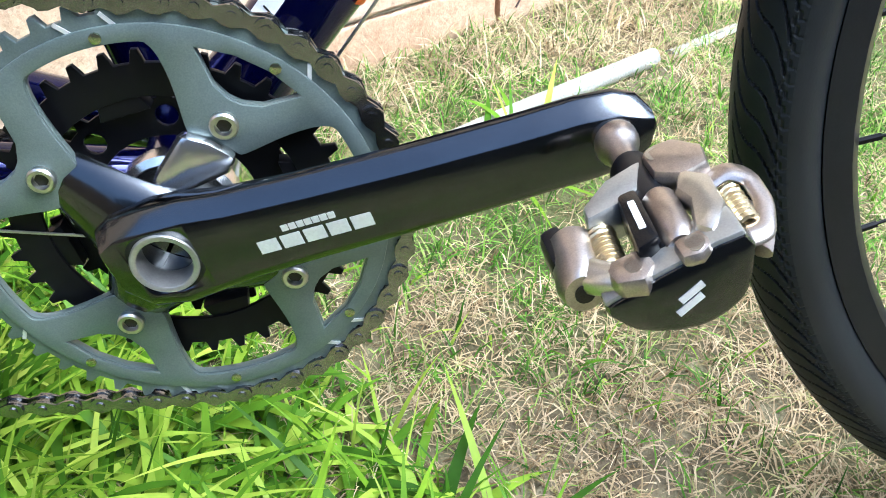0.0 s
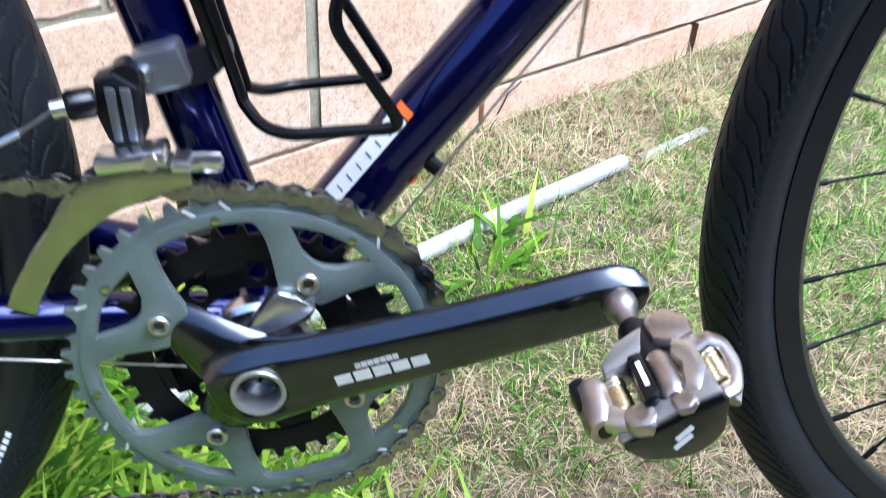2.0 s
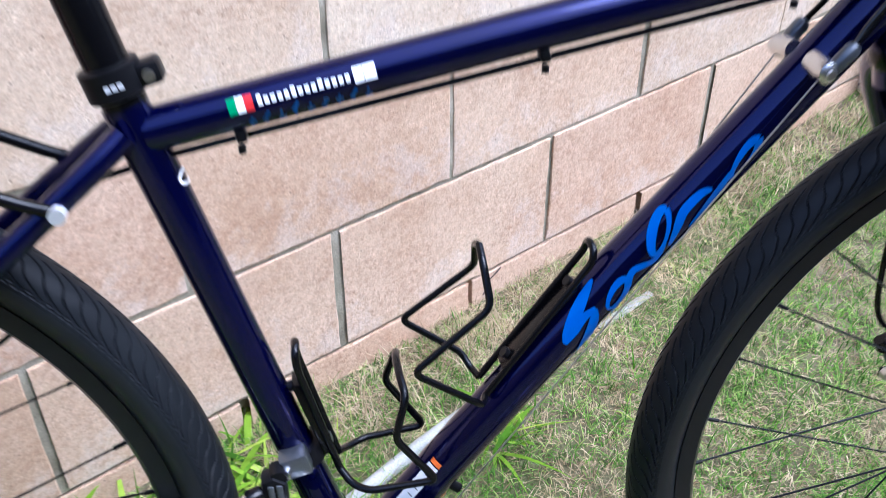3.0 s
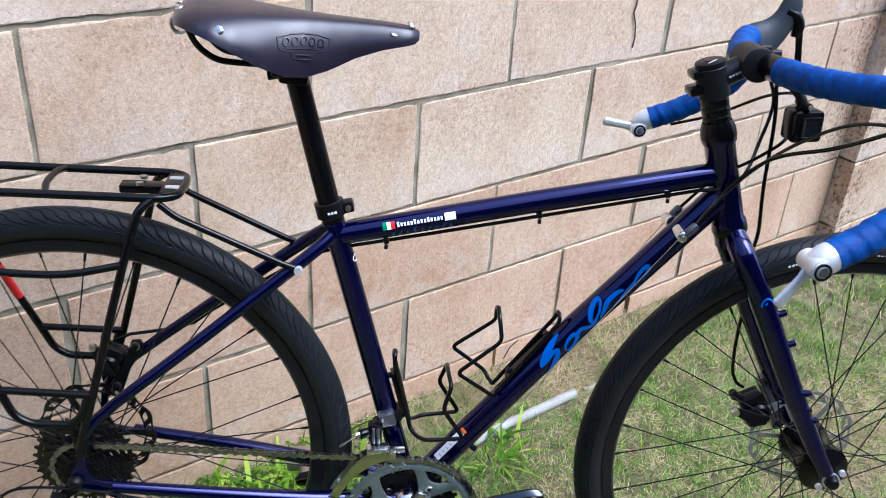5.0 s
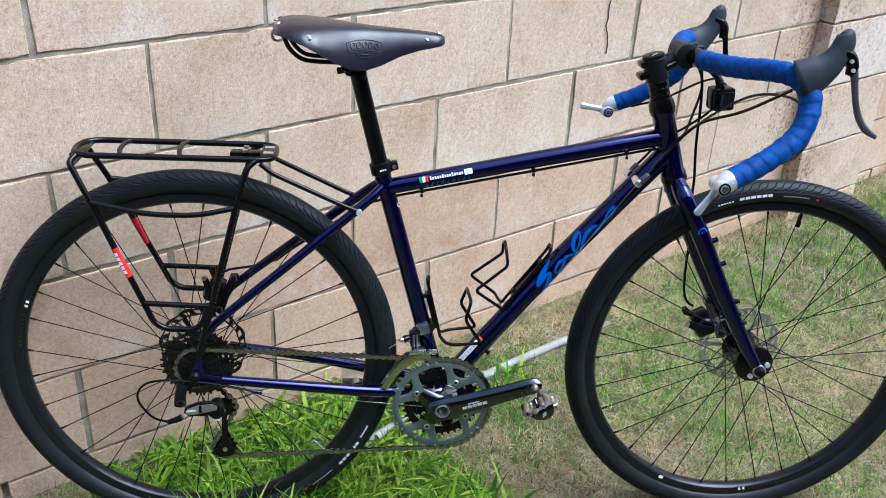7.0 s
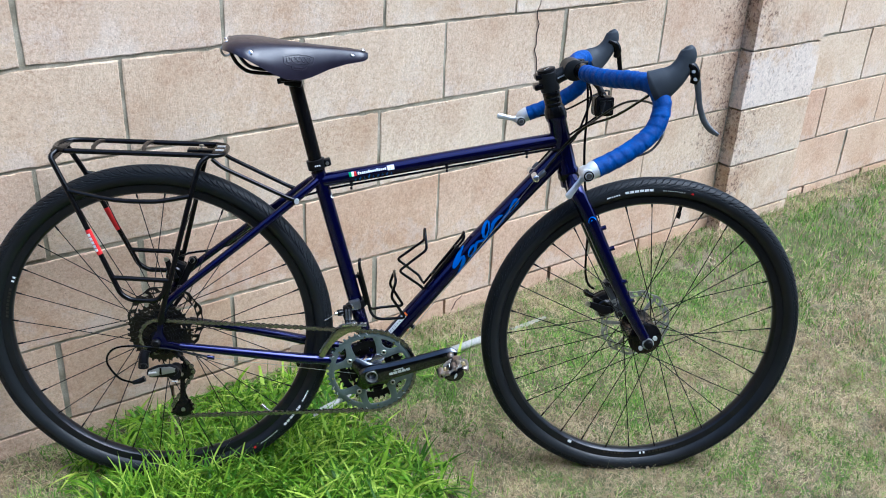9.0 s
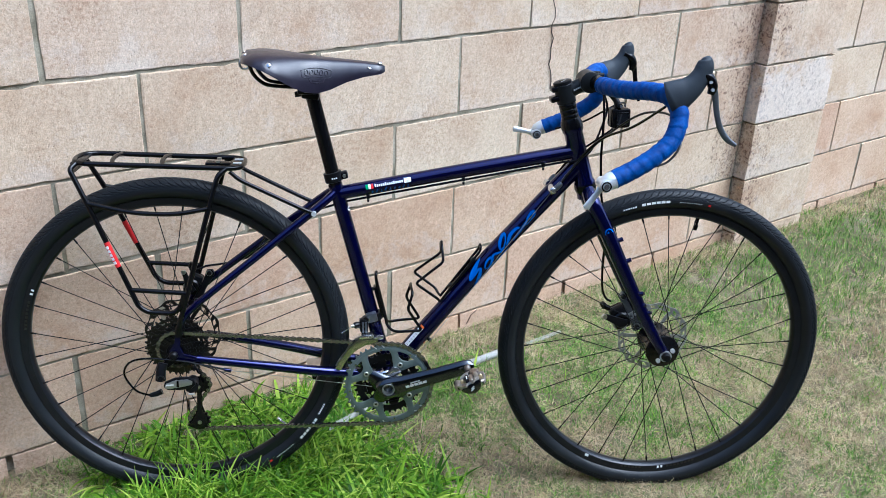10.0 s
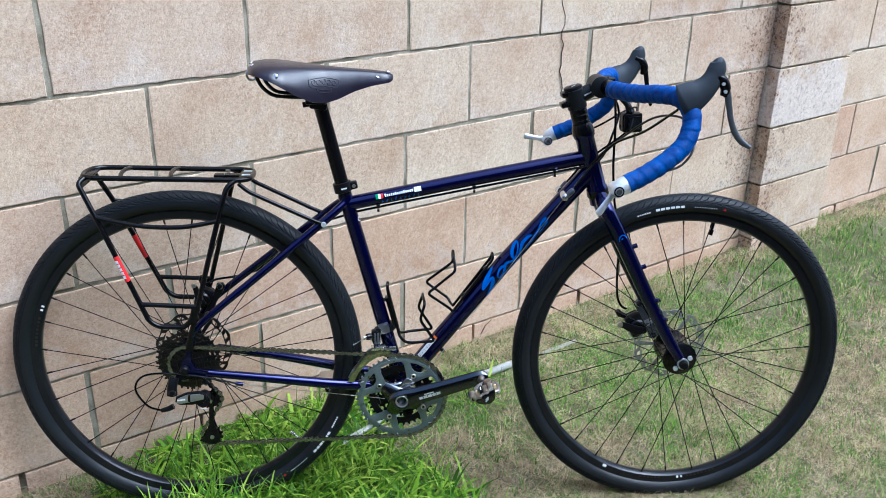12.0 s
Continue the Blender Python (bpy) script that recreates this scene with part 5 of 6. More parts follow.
def saddle():
    keys_u = [0.1415, 0.146, 0.155, 0.17, 0.19, 0.21, 0.235, 0.26, 0.285, 0.31, 0.34, 0.37, 0.395, 0.406, 0.412]
    half = [0.030, 0.050, 0.066, 0.078, 0.083, 0.080, 0.066, 0.050, 0.037, 0.029, 0.0235, 0.0205, 0.0185, 0.0145, 0.006]
    crown = [0.593, 0.5985, 0.6025, 0.6045, 0.6045, 0.603, 0.6005, 0.598, 0.5955, 0.5935, 0.5915, 0.5895, 0.587, 0.5845, 0.581]
    drop = [0.008, 0.010, 0.013, 0.018, 0.025, 0.034, 0.047, 0.057, 0.059, 0.051, 0.036, 0.025, 0.018, 0.014, 0.008]
    us = list(np.linspace(0.1415, 0.412, 46))

    def skin(h, c, d, t):
        """Half the section: a flat top that rolls over into a flap leaning outwards."""
        if t <= 0.5:
            q = t / 0.5
            return h * 0.66 * q, c - 0.0045 * q ** 2.2 * min(1, h / 0.05)
        q = (t - 0.5) / 0.5
        out = 0.34 * h + 0.012 * min(1, d / 0.05)
        return h * 0.66 + out * math.sin(q * math.pi / 2 * 0.92), c - 0.0045 * min(1, h / 0.05) - (d + 0.001) * q ** 1.35

    bm = bmesh.new()
    rows = []
    for u in us:
        h, c, d = (float(np.interp(u, keys_u, k)) for k in (half, crown, drop))
        pts = []
        for k in range(-12, 13):
            t = abs(k) / 12
            sgn = 1 if k > 0 else -1
            v, w = skin(h, c, d, t)
            pts.append(bm.verts.new(P(float(u), sgn * v, w)))
        rows.append(pts)
    for a, b in zip(rows, rows[1:]):
        for k in range(24):
            bm.faces.new((a[k], a[k + 1], b[k + 1], b[k]))
    bmesh.ops.recalc_face_normals(bm, faces=bm.faces)
    if sum(f.normal.z for f in bm.faces) < 0:
        bmesh.ops.reverse_faces(bm, faces=bm.faces)
    made = bmesh.ops.extrude_face_region(bm, geom=list(bm.faces))
    inner = [g for g in made["geom"] if isinstance(g, bmesh.types.BMVert)]
    mid = P(0.28, 0, 0.53)
    for v in inner:
        v.co = v.co + (Vector((mid.x, 0, v.co.z - 0.02)) - v.co).normalized() * 0.0045
    ob = part("saddle", bm, HIDE, bike, "dark brown leather saddle with steel rivets")

    rivets = [(0.150, 0.030, 0.597), (0.171, 0.060, 0.5935), (0.197, 0.079, 0.5835), (0.382, 0.0185, 0.578), (0.402, 0.006, 0.5862), (0.402, -0.006, 0.5862), (0.150, -0.030, 0.597), (0.145, 0.0, 0.5975)]
    for u, v, w in rivets:
        out = Vector((-0.25 if u < 0.2 else 0.25, -v * 9, 0.75 if abs(v) < 0.07 else 0.25)).normalized()
        m = frame_of(out.orthogonal(), out, P(u, v, w) + out * 0.0012)
        bm = bmesh.new()
        bmesh.ops.create_uvsphere(bm, u_segments=14, v_segments=8, radius=0.0062 if 0.16 < u < 0.2 else 0.0048, matrix=Matrix.Diagonal((1, 1, 0.34, 1)))
        bmesh.ops.transform(bm, matrix=m, verts=bm.verts)
        part("rivet", bm, ALLOY, ob, "bright steel rivet")
    for s in (1, -1):
        part("saddle_rail", tube(rounded([P(0.158, 0.045 * s, 0.585), P(0.166, 0.036 * s, 0.560), P(0.186, 0.026 * s, 0.5415), P(0.225, 0.0225 * s, 0.5385), P(0.30, 0.0215 * s, 0.5405), P(0.345, 0.018 * s, 0.556), P(0.385, 0.012 * s, 0.571)], 0.02), 0.0036, 10), BLACK, ob, "black steel saddle rail")
        part("bag_loop", tube([P(0.149 + 0.009 * math.cos(a), (0.028 + 0.0) * s, 0.580 + 0.010 * math.sin(a)) for a in [2 * math.pi * k / 14 for k in range(15)]], 0.0022, 8), STEEL, ob)
    part("tension_bolt", tube([P(0.378, 0, 0.571), P(0.408, 0, 0.574)], 0.0042, 10), STEEL, ob)
    part("nose_clip", box((0.014, 0.024, 0.010), P(0.384, 0, 0.5685), 0.002), STEEL, ob)
    part("nose_clip", box((0.008, 0.016, 0.012), P(0.4005, 0, 0.5705), 0.002), STEEL, ob)
    # the stamped plate on the flap: a low ridge round it, five blocks and a line in low relief
    def on_flap(x, z, lift):
        u, w = 0.283 + x, 0.563 + z - 0.06 * x
        h, c, d = (float(np.interp(u, keys_u, k)) for k in (half, crown, drop))
        q = max(0.0, min(1.0, (c - 0.0045 * min(1, h / 0.05) - w) / (d + 0.001))) ** (1 / 1.35)
        return P(u, skin(h, c, d, 0.5 + 0.5 * q)[0] + lift, w)
    border = [(-0.028, 0.0105), (-0.014, 0.0140), (0.0, 0.0152), (0.014, 0.0145), (0.028, 0.0115), (0.0265, 0.0015), (0.024, -0.0015), (0.0145, -0.0035), (0.0125, -0.0095), (0.009, -0.0115), (-0.008, -0.0115), (-0.0115, -0.0095), (-0.0135, -0.0035), (-0.023, -0.0025), (-0.0265, 0.0005), (-0.028, 0.0105)]
    part("stamped_border", tube([on_flap(x, z, 0.0002) for x, z in border], 0.00075, 8), HIDE, ob)
    for k in range(5):
        x, z = -0.0185 + 0.0092 * k, 0.0062 + 0.0008 * (2 - abs(k - 2))
        loop = [(x + 0.0032 * math.cos(a), z + 0.0042 * math.sin(a)) for a in [2 * math.pi * n / 12 for n in range(13)]]
        part("stamped_mark", tube([on_flap(p, q, 0.0003) for p, q in loop], 0.0009, 6), HIDE, ob)
    part("stamped_line", tube([on_flap(-0.018 + 0.006 * k, -0.0005, 0.0001) for k in range(7)], 0.0006, 6), HIDE, ob)
    part("stamped_line", tube([on_flap(-0.007 + 0.0035 * k, -0.0072, 0.0002) for k in range(5)], 0.0011, 6), HIDE, ob)
    return ob


saddle()


def tape_material():
    m, nt, b = blank("blue_handlebar_tape", 0.6)
    co = nt.nodes.new("ShaderNodeTexCoord").outputs["Object"]
    a, f = noise_of(nt, co, 70.0, 5.0), noise_of(nt, co, 700.0, 3.0)
    wrinkles = noise_of(nt, co, 220.0, 4.0, 0.7)
    c = ramp(nt, a, ((0.3, (0.003, 0.030, 0.15)), (0.6, (0.006, 0.056, 0.255)), (0.8, (0.012, 0.09, 0.35))))
    c = mixed(nt, 0.35, c, ramp(nt, wrinkles, ((0.3, (0.6, 0.6, 0.6)), (0.7, (1.25, 1.25, 1.25)))), "MULTIPLY")
    nt.links.new(c, b.inputs["Base Color"])
    bumped(nt, b, math_node(nt, "MULTIPLY_ADD", f, 0.3, wrinkles), 0.5, 0.0015)
    return m


TAPE = tape_material()


def swap(p):
    """The same place on the other side of the slightly turned bar."""
    u, v, w = p
    t = min(1.0, v / 0.2)
    return (u - 0.017 * t, -v + 0.048 * t, w - 0.012 * t)


def side_of(p):
    """The right lever sits a little lower the further it reaches."""
    u, v, w = p
    t = max(0.0, min(1.0, (w - 0.50) / 0.1))
    return (u + 0.003 * t, v, w - 0.010 * t)


def other(p):
    u, v, w = swap(p)
    return (u + 0.011, v, w - 0.016)


def taped(points, radius):
    """A bar wound with tape: overlapping turns with raised edges."""
    line = spline(points, 12)
    run = [0.0]
    for a, b in zip(line, line[1:]):
        run.append(run[-1] + (b - a).length)
    n = int(run[-1] / 0.0021)
    coords = np.array([tuple(p) for p in line])
    out = [Vector([float(np.interp(s, run, coords[:, j])) for j in range(3)]) for s in np.linspace(0, run[-1], n).tolist()]
    bm = tube(out, radius, 18)
    bm.verts.ensure_lookup_table()
    for i in range(18 * n):
        k, v = i // 18, bm.verts[i]
        ph = (k * 0.0021 / 0.0195 + (i % 18) / 18 + 0.12 * noise.noise(v.co * 60)) % 1.0
        lift = 0.0003 + 0.0013 * ph ** 0.7 + 0.0007 * noise.noise(v.co * 140)
        v.co += (v.co - out[k]).normalized() * lift
    return bm


def handlebar():
    c = P(steer(0.562) + 0.052, 0, 0.565)
    bar = part("handlebar", tube([P(0.8275, -0.052, 0.565), P(0.8265, -0.03, 0.565), P(0.8262, 0.03, 0.565), P(0.8275, 0.055, 0.5655)], [0.0135, 0.0158, 0.0158, 0.0140], 24), BLACK, bike, "drop handlebar wound with blue tape")
    right = [(0.8278, 0.052, 0.5652), (0.838, 0.095, 0.5665), (0.857, 0.145, 0.5705), (0.878, 0.19, 0.5765), (0.898, 0.225, 0.5760), (0.9125, 0.243, 0.5600), (0.9145, 0.254, 0.5350), (0.9010, 0.266, 0.5030), (0.872, 0.276, 0.4780), (0.835, 0.283, 0.4550), (0.799, 0.290, 0.4385)]
    for s in (1, -1):
        pts = [P(*(p if s > 0 else swap(p))) for p in right]
        part("bar_tape", taped(pts, 0.0152), TAPE, bar, "wrinkled bright blue handlebar tape")
        end, before = pts[-1], pts[-2]
        d = (end - before).normalized()
        side = P(0, 1, 0) * s
        shifter = part("bar_end_shifter", tube([end - d * 0.004, end + d * 0.006, end + d * 0.020, end + d * 0.027], [0.0155, 0.0158, 0.0125, 0.006], 18), PALE, bar, "silver bar-end gear shifter")
        hub = end + d * 0.019 + (P(0, 0, 0) if s > 0 else P(0, 0, -0.008))
        part("shifter_cap", tube([hub - P(0, 0.016, 0), hub + P(0, 0.016, 0)], 0.0108, 18), PALE, shifter)
        part("shifter_washer", tube([hub + P(0, 0.0162, 0), hub + P(0, 0.0182, 0)], 0.0096, 18), PALE, shifter)
        part("shifter_ring", lathe([(0.0066, 0.0183), (0.0088, 0.0183), (0.0088, 0.0194), (0.0066, 0.0194)], 20, True, hub), BLACK_METAL, shifter)
        part("shifter_screw", tube([hub + P(0, 0.0184, 0), hub + P(0, 0.0208, 0)], 0.0048, 14), ALLOY, shifter)
        aim = P(-0.56, 0.04, -0.83) if s > 0 else P(-0.98, 0, 0.16)
        aim.normalize()
        part("shift_lever", tube([hub, hub + aim * 0.018, hub + aim * 0.036, hub + aim * 0.050, hub + aim * 0.053], [0.0085, 0.0052, 0.0058, 0.0065, 0.003], 12, None, (1, 0.55), (0, 1, 0)), PALE, shifter, "silver shift lever")
        # brake lever with its rubber hood
        shape = [(0.8995, 0.2400, 0.5715), (0.9020, 0.2410, 0.5730), (0.9150, 0.2440, 0.5815), (0.9280, 0.2460, 0.5910), (0.9390, 0.2470, 0.6030), (0.9470, 0.2470, 0.6170), (0.9505, 0.2470, 0.6300), (0.9500, 0.2470, 0.6410), (0.9480, 0.2470, 0.6455)]
        hl = [P(*(p if s > 0 else other((p[0], p[1], p[2] + 0.005)))) for p in shape]
        hood = part("brake_hood", tube(spline(hl, 5), [0.0250, 0.0268, 0.0232, 0.0188, 0.0156, 0.0140, 0.0134, 0.0104, 0.0045], 24, None, (1.2, 0.80), (0, 1, 0)), HOOD, bar, "dark grey rubber brake hood")
        blk = [(0.942, 0.2465, 0.628), (0.958, 0.2465, 0.620), (0.966, 0.247, 0.606), (0.964, 0.247, 0.592)]
        bl = [P(*(side_of(p) if s > 0 else other(p))) for p in blk]
        part("lever_body", tube(spline(bl, 4), [0.0115, 0.0125, 0.0110, 0.0070], 14, None, (0.8, 1), (0, 1, 0)), BLACK, hood)
        for du, dw in ((0.9575, 0.6150), (0.9625, 0.6020)):
            q = P(*(side_of((du, 0.2565, dw)) if s > 0 else other((du, 0.2565, dw))))
            part("lever_pin", tube([q, q + P(0, 0.0035 * 1, 0)], 0.0029, 12), PALE, hood)
        lev = [(0.962, 0.247, 0.612), (0.970, 0.248, 0.598), (0.9755, 0.250, 0.575), (0.9815, 0.253, 0.548), (0.991, 0.256, 0.524), (1.004, 0.259, 0.507), (1.020, 0.261, 0.497)]
        lv = [P(*(side_of(p) if s > 0 else other(p))) for p in (lev if s > 0 else lev[:5])]
        part("brake_lever", tube(spline(lv, 5), [0.0055, 0.0055, 0.0045, 0.0042, 0.0046, 0.0045, 0.0026], 12, None, (1.2, 0.6), (0, 1, 0)), DULL if s > 0 else BLACK, hood, "dark alloy brake lever")
    # stem
    st = P(steer(0.540), 0, 0.540)
    stem = part("stem", tube([st - AXIS * 0.020, st - AXIS * 0.019, st + AXIS * 0.017, st + AXIS * 0.018], [0.0180, 0.0192, 0.0192, 0.018], 24), STEM, bike, "black alloy stem")
    part("stem_arm", tube([st, st.lerp(c, 0.5), c], [0.0155, 0.0145, 0.0150], 18), STEM, stem)
    part("stem_clamp", tube([c + P(0, -0.0225, 0), c + P(0, -0.0215, 0), c + P(0, 0.0215, 0), c + P(0, 0.0225, 0)], [0.0195, 0.0208, 0.0208, 0.0195], 24), STEM, stem)
    for w in (0.012, -0.012):
        for v in (-0.015, 0.015):
            part("stem_bolt", tube([c + P(0.014, v, w * 1.2), c + P(0.026, v, w * 1.2)], 0.0042, 10), BLACK_METAL, stem)
    for w in (-0.012, 0.008):
        part("pinch_lug", box((0.018, 0.026, 0.011), st + P(-0.020, 0, w), 0.003, Matrix.Rotation(radians(-17), 4, "Y")), BLACK, stem)
    part("top_cap", tube([st + AXIS * 0.018, st + AXIS * 0.0195, st + AXIS * 0.024, st + AXIS * 0.025], [0.0172, 0.0185, 0.0182, 0.0165], 24), BLACK_METAL, stem)
    part("cap_bolt", tube([st + AXIS * 0.0252, st + AXIS * 0.0262], 0.006, 14), BLACK, stem)
    bar_marks(stem, PALE, frame_of((st - c), AXIS, st + AXIS * 0.0266 + P(0, 0.011, 0)), [(0, 0, 0.010, 0.003)])
    nrm = P(0, 1, 0.1)
    bar_marks(stem, PALE, frame_of(c - st, nrm, st.lerp(c, 0.5) + P(0, 0.0151, 0)), [(-0.008 + 0.004 * k, 0, 0.003, 0.0026) for k in range(6)])
    k0 = part("headset", tube([P(steer(0.472), 0, 0.472), P(steer(0.482), 0, 0.482), P(steer(0.492), 0, 0.492)], [0.0224, 0.0216, 0.0178], 24), BLACK, bike, "black headset cups and spacers")
    part("lower_cup", tube([P(steer(0.343), 0, 0.343), P(steer(0.349), 0, 0.349), P(steer(0.357), 0, 0.357)], [0.0205, 0.0228, 0.0220], 24), BLACK, k0)
    for a, b in ((0.492, 0.499), (0.4995, 0.5095), (0.510, 0.520)):
        part("spacer", tube([P(steer(a), 0, a), P(steer(a + 0.0008), 0, a + 0.0008), P(steer(b - 0.0008), 0, b - 0.0008), P(steer(b), 0, b)], [0.0166, 0.0172, 0.0172, 0.0166], 22), BLACK, k0)
    # small action camera below the bar
    box_at = P(0.869, 0.046, 0.503)
    turn = Matrix.Rotation(radians(4), 4, "Z") @ Matrix.Rotation(radians(-3), 4, "Y")
    cube = part("action_cube", box((0.038, 0.032, 0.038), box_at, 0.005, turn), BLACK, bike, "small black cube recorder hung below the handlebar")
    part("lens_ring", slab([(-0.0125, -0.0125), (0.0125, -0.0125), (0.0125, 0.0125), (-0.0125, 0.0125)], 0.0, 0.0018, 0.0006, [[(-0.0105, -0.0105), (0.0105, -0.0105), (0.0105, 0.0105), (-0.0105, 0.0105)]]), BLACK_METAL, cube).matrix_basis = Matrix.Translation(box_at) @ turn @ Matrix.Translation((0.002, -0.0162, 0))
    part("lens_glass", box((0.02, 0.001, 0.02)), plain("dark_glass", (0.006, 0.007, 0.009), 0.06, 0, 1.0, 0.1), cube).matrix_basis = Matrix.Translation(box_at) @ turn @ Matrix.Translation((0.002, -0.0166, 0))
    part("mount_arm", tube(rounded([P(0.866, 0.044, 0.523), P(0.862, 0.042, 0.535), P(0.845, 0.035, 0.552), P(0.830, 0.033, 0.562)], 0.01), [0.007, 0.006, 0.006, 0.007], 10), BLACK_METAL, cube)
    part("mount_screw", tube([P(0.866, 0.030, 0.527), P(0.866, 0.060, 0.527)], 0.0045, 10), BLACK_METAL, cube)
    part("mount_nut", tube([P(0.866, 0.060, 0.527), P(0.866, 0.064, 0.527)], 0.003, 8), ALLOY, cube)
    return bar


handlebar()


def cables():
    lot = part("cable_housing", tube(spline([P(0.897, 0.225, 0.555), P(0.872, 0.13, 0.500), P(0.838, 0.055, 0.462), P(0.802, 0.030, 0.415), P(0.782, 0.029, 0.380), P(0.769, 0.031, 0.365)], 6), 0.0024, 8), BLACK, bike, "black brake and gear cable housings")
    part("cable_housing", tube(spline([P(0.842, 0.01, 0.556), P(0.846, 0.022, 0.50), P(0.846, 0.030, 0.42), P(0.852, 0.030, 0.36), P(0.868, -0.005, 0.315), P(0.895, -0.045, 0.25)], 6), 0.0025, 8), BLACK, lot)
    part("cable_housing", tube(spline([P(0.858, 0.275, 0.455), P(0.90, 0.268, 0.468), P(0.925, 0.25, 0.502), P(0.92, 0.20, 0.535), P(0.895, 0.12, 0.525), P(0.86, 0.06, 0.482), P(0.818, 0.034, 0.432), P(0.782, 0.029, 0.384), P(0.769, 0.031, 0.365)], 6), 0.0022, 8), COG, lot)
    part("cable_housing", tube(spline([P(0.80, -0.2, 0.43), P(0.86, -0.19, 0.45), P(0.905, -0.13, 0.495), P(0.905, -0.04, 0.515), P(0.873, 0.012, 0.48), P(0.84, 0.02, 0.455), P(0.80, -0.015, 0.41), P(0.770, -0.031, 0.366)], 6), 0.0022, 8), BLACK, lot)
    part("cable_housing", tube(spline([P(0.842, -0.02, 0.556), P(0.865, -0.03, 0.51), P(0.85, -0.015, 0.46), P(0.826, 0.012, 0.425), P(0.80, 0.014, 0.408), P(0.775, 0.006, 0.402)], 6), 0.0024, 8), BLACK, lot)
    # brake hose clipped below the top tube and the left seatstay
    low = part("brake_cable", tube([P(0.775, 0.006, 0.402), P(0.70, 0.006, 0.3865), P(0.56, 0.006, 0.3575), P(0.43, 0.005, 0.3305), P(0.345, -0.006, 0.3090), P(0.29, -0.030, 0.285), P(0.16, -0.056, 0.188), P(0.135, -0.060, 0.166), P(0.090, -0.063, 0.152), P(0.050, -0.062, 0.146), P(0.028, -0.060, 0.136)], 0.0024, 8), BLACK, bike, "black brake cable clipped below the top tube")
    for u, w in ((0.735, 0.3955), (0.575, 0.3625), (0.385, 0.3225)):
        clip = part("cable_clip", box((0.007, 0.010, 0.009), P(u, 0.005, w), 0.002, Matrix.Rotation(radians(-12), 4, "Y")), BLACK_METAL, low)
        part("clip_bolt", tube([P(u, 0.010, w - 0.005), P(u, 0.010, w - 0.010)], 0.0025, 8), BLACK_METAL, low)
    # gear cable stop with barrel adjuster on the down tube
    for s in (1, -1):
        boss = part("barrel_adjuster", tube([P(0.770, 0.0315 * s, 0.3655), P(0.768, 0.0315 * s, 0.363), P(0.762, 0.031 * s, 0.356), P(0.757, 0.0305 * s, 0.350)], [0.0040, 0.0056, 0.0056, 0.0046], 14), DULL, bike, "silver barrel adjuster on the down tube")
        part("stop_boss", tube([P(0.7545, 0.012 * s, 0.3505), P(0.7535, 0.029 * s, 0.3490), P(0.7535, 0.0345 * s, 0.3490), P(0.7535, 0.0365 * s, 0.3490)], [0.0075, 0.0080, 0.0070, 0.004], 16), ALLOY, boss)
        part("boss_screw", tube([P(0.7535, 0.0366 * s, 0.3490), P(0.7535, 0.038 * s, 0.3490)], 0.003, 12), STEEL, boss)
        part("bare_cable", tube([P(0.752, 0.029 * s, 0.346), P(0.47, 0.014 * s, -0.06)], 0.0007, 6), STEEL, boss)


cables()
# ---- rack, cages, brakes, print ----


def rod(points, r=0.005, bend=0.012, segs=10):
    return tube(rounded(points, bend), r, segs)


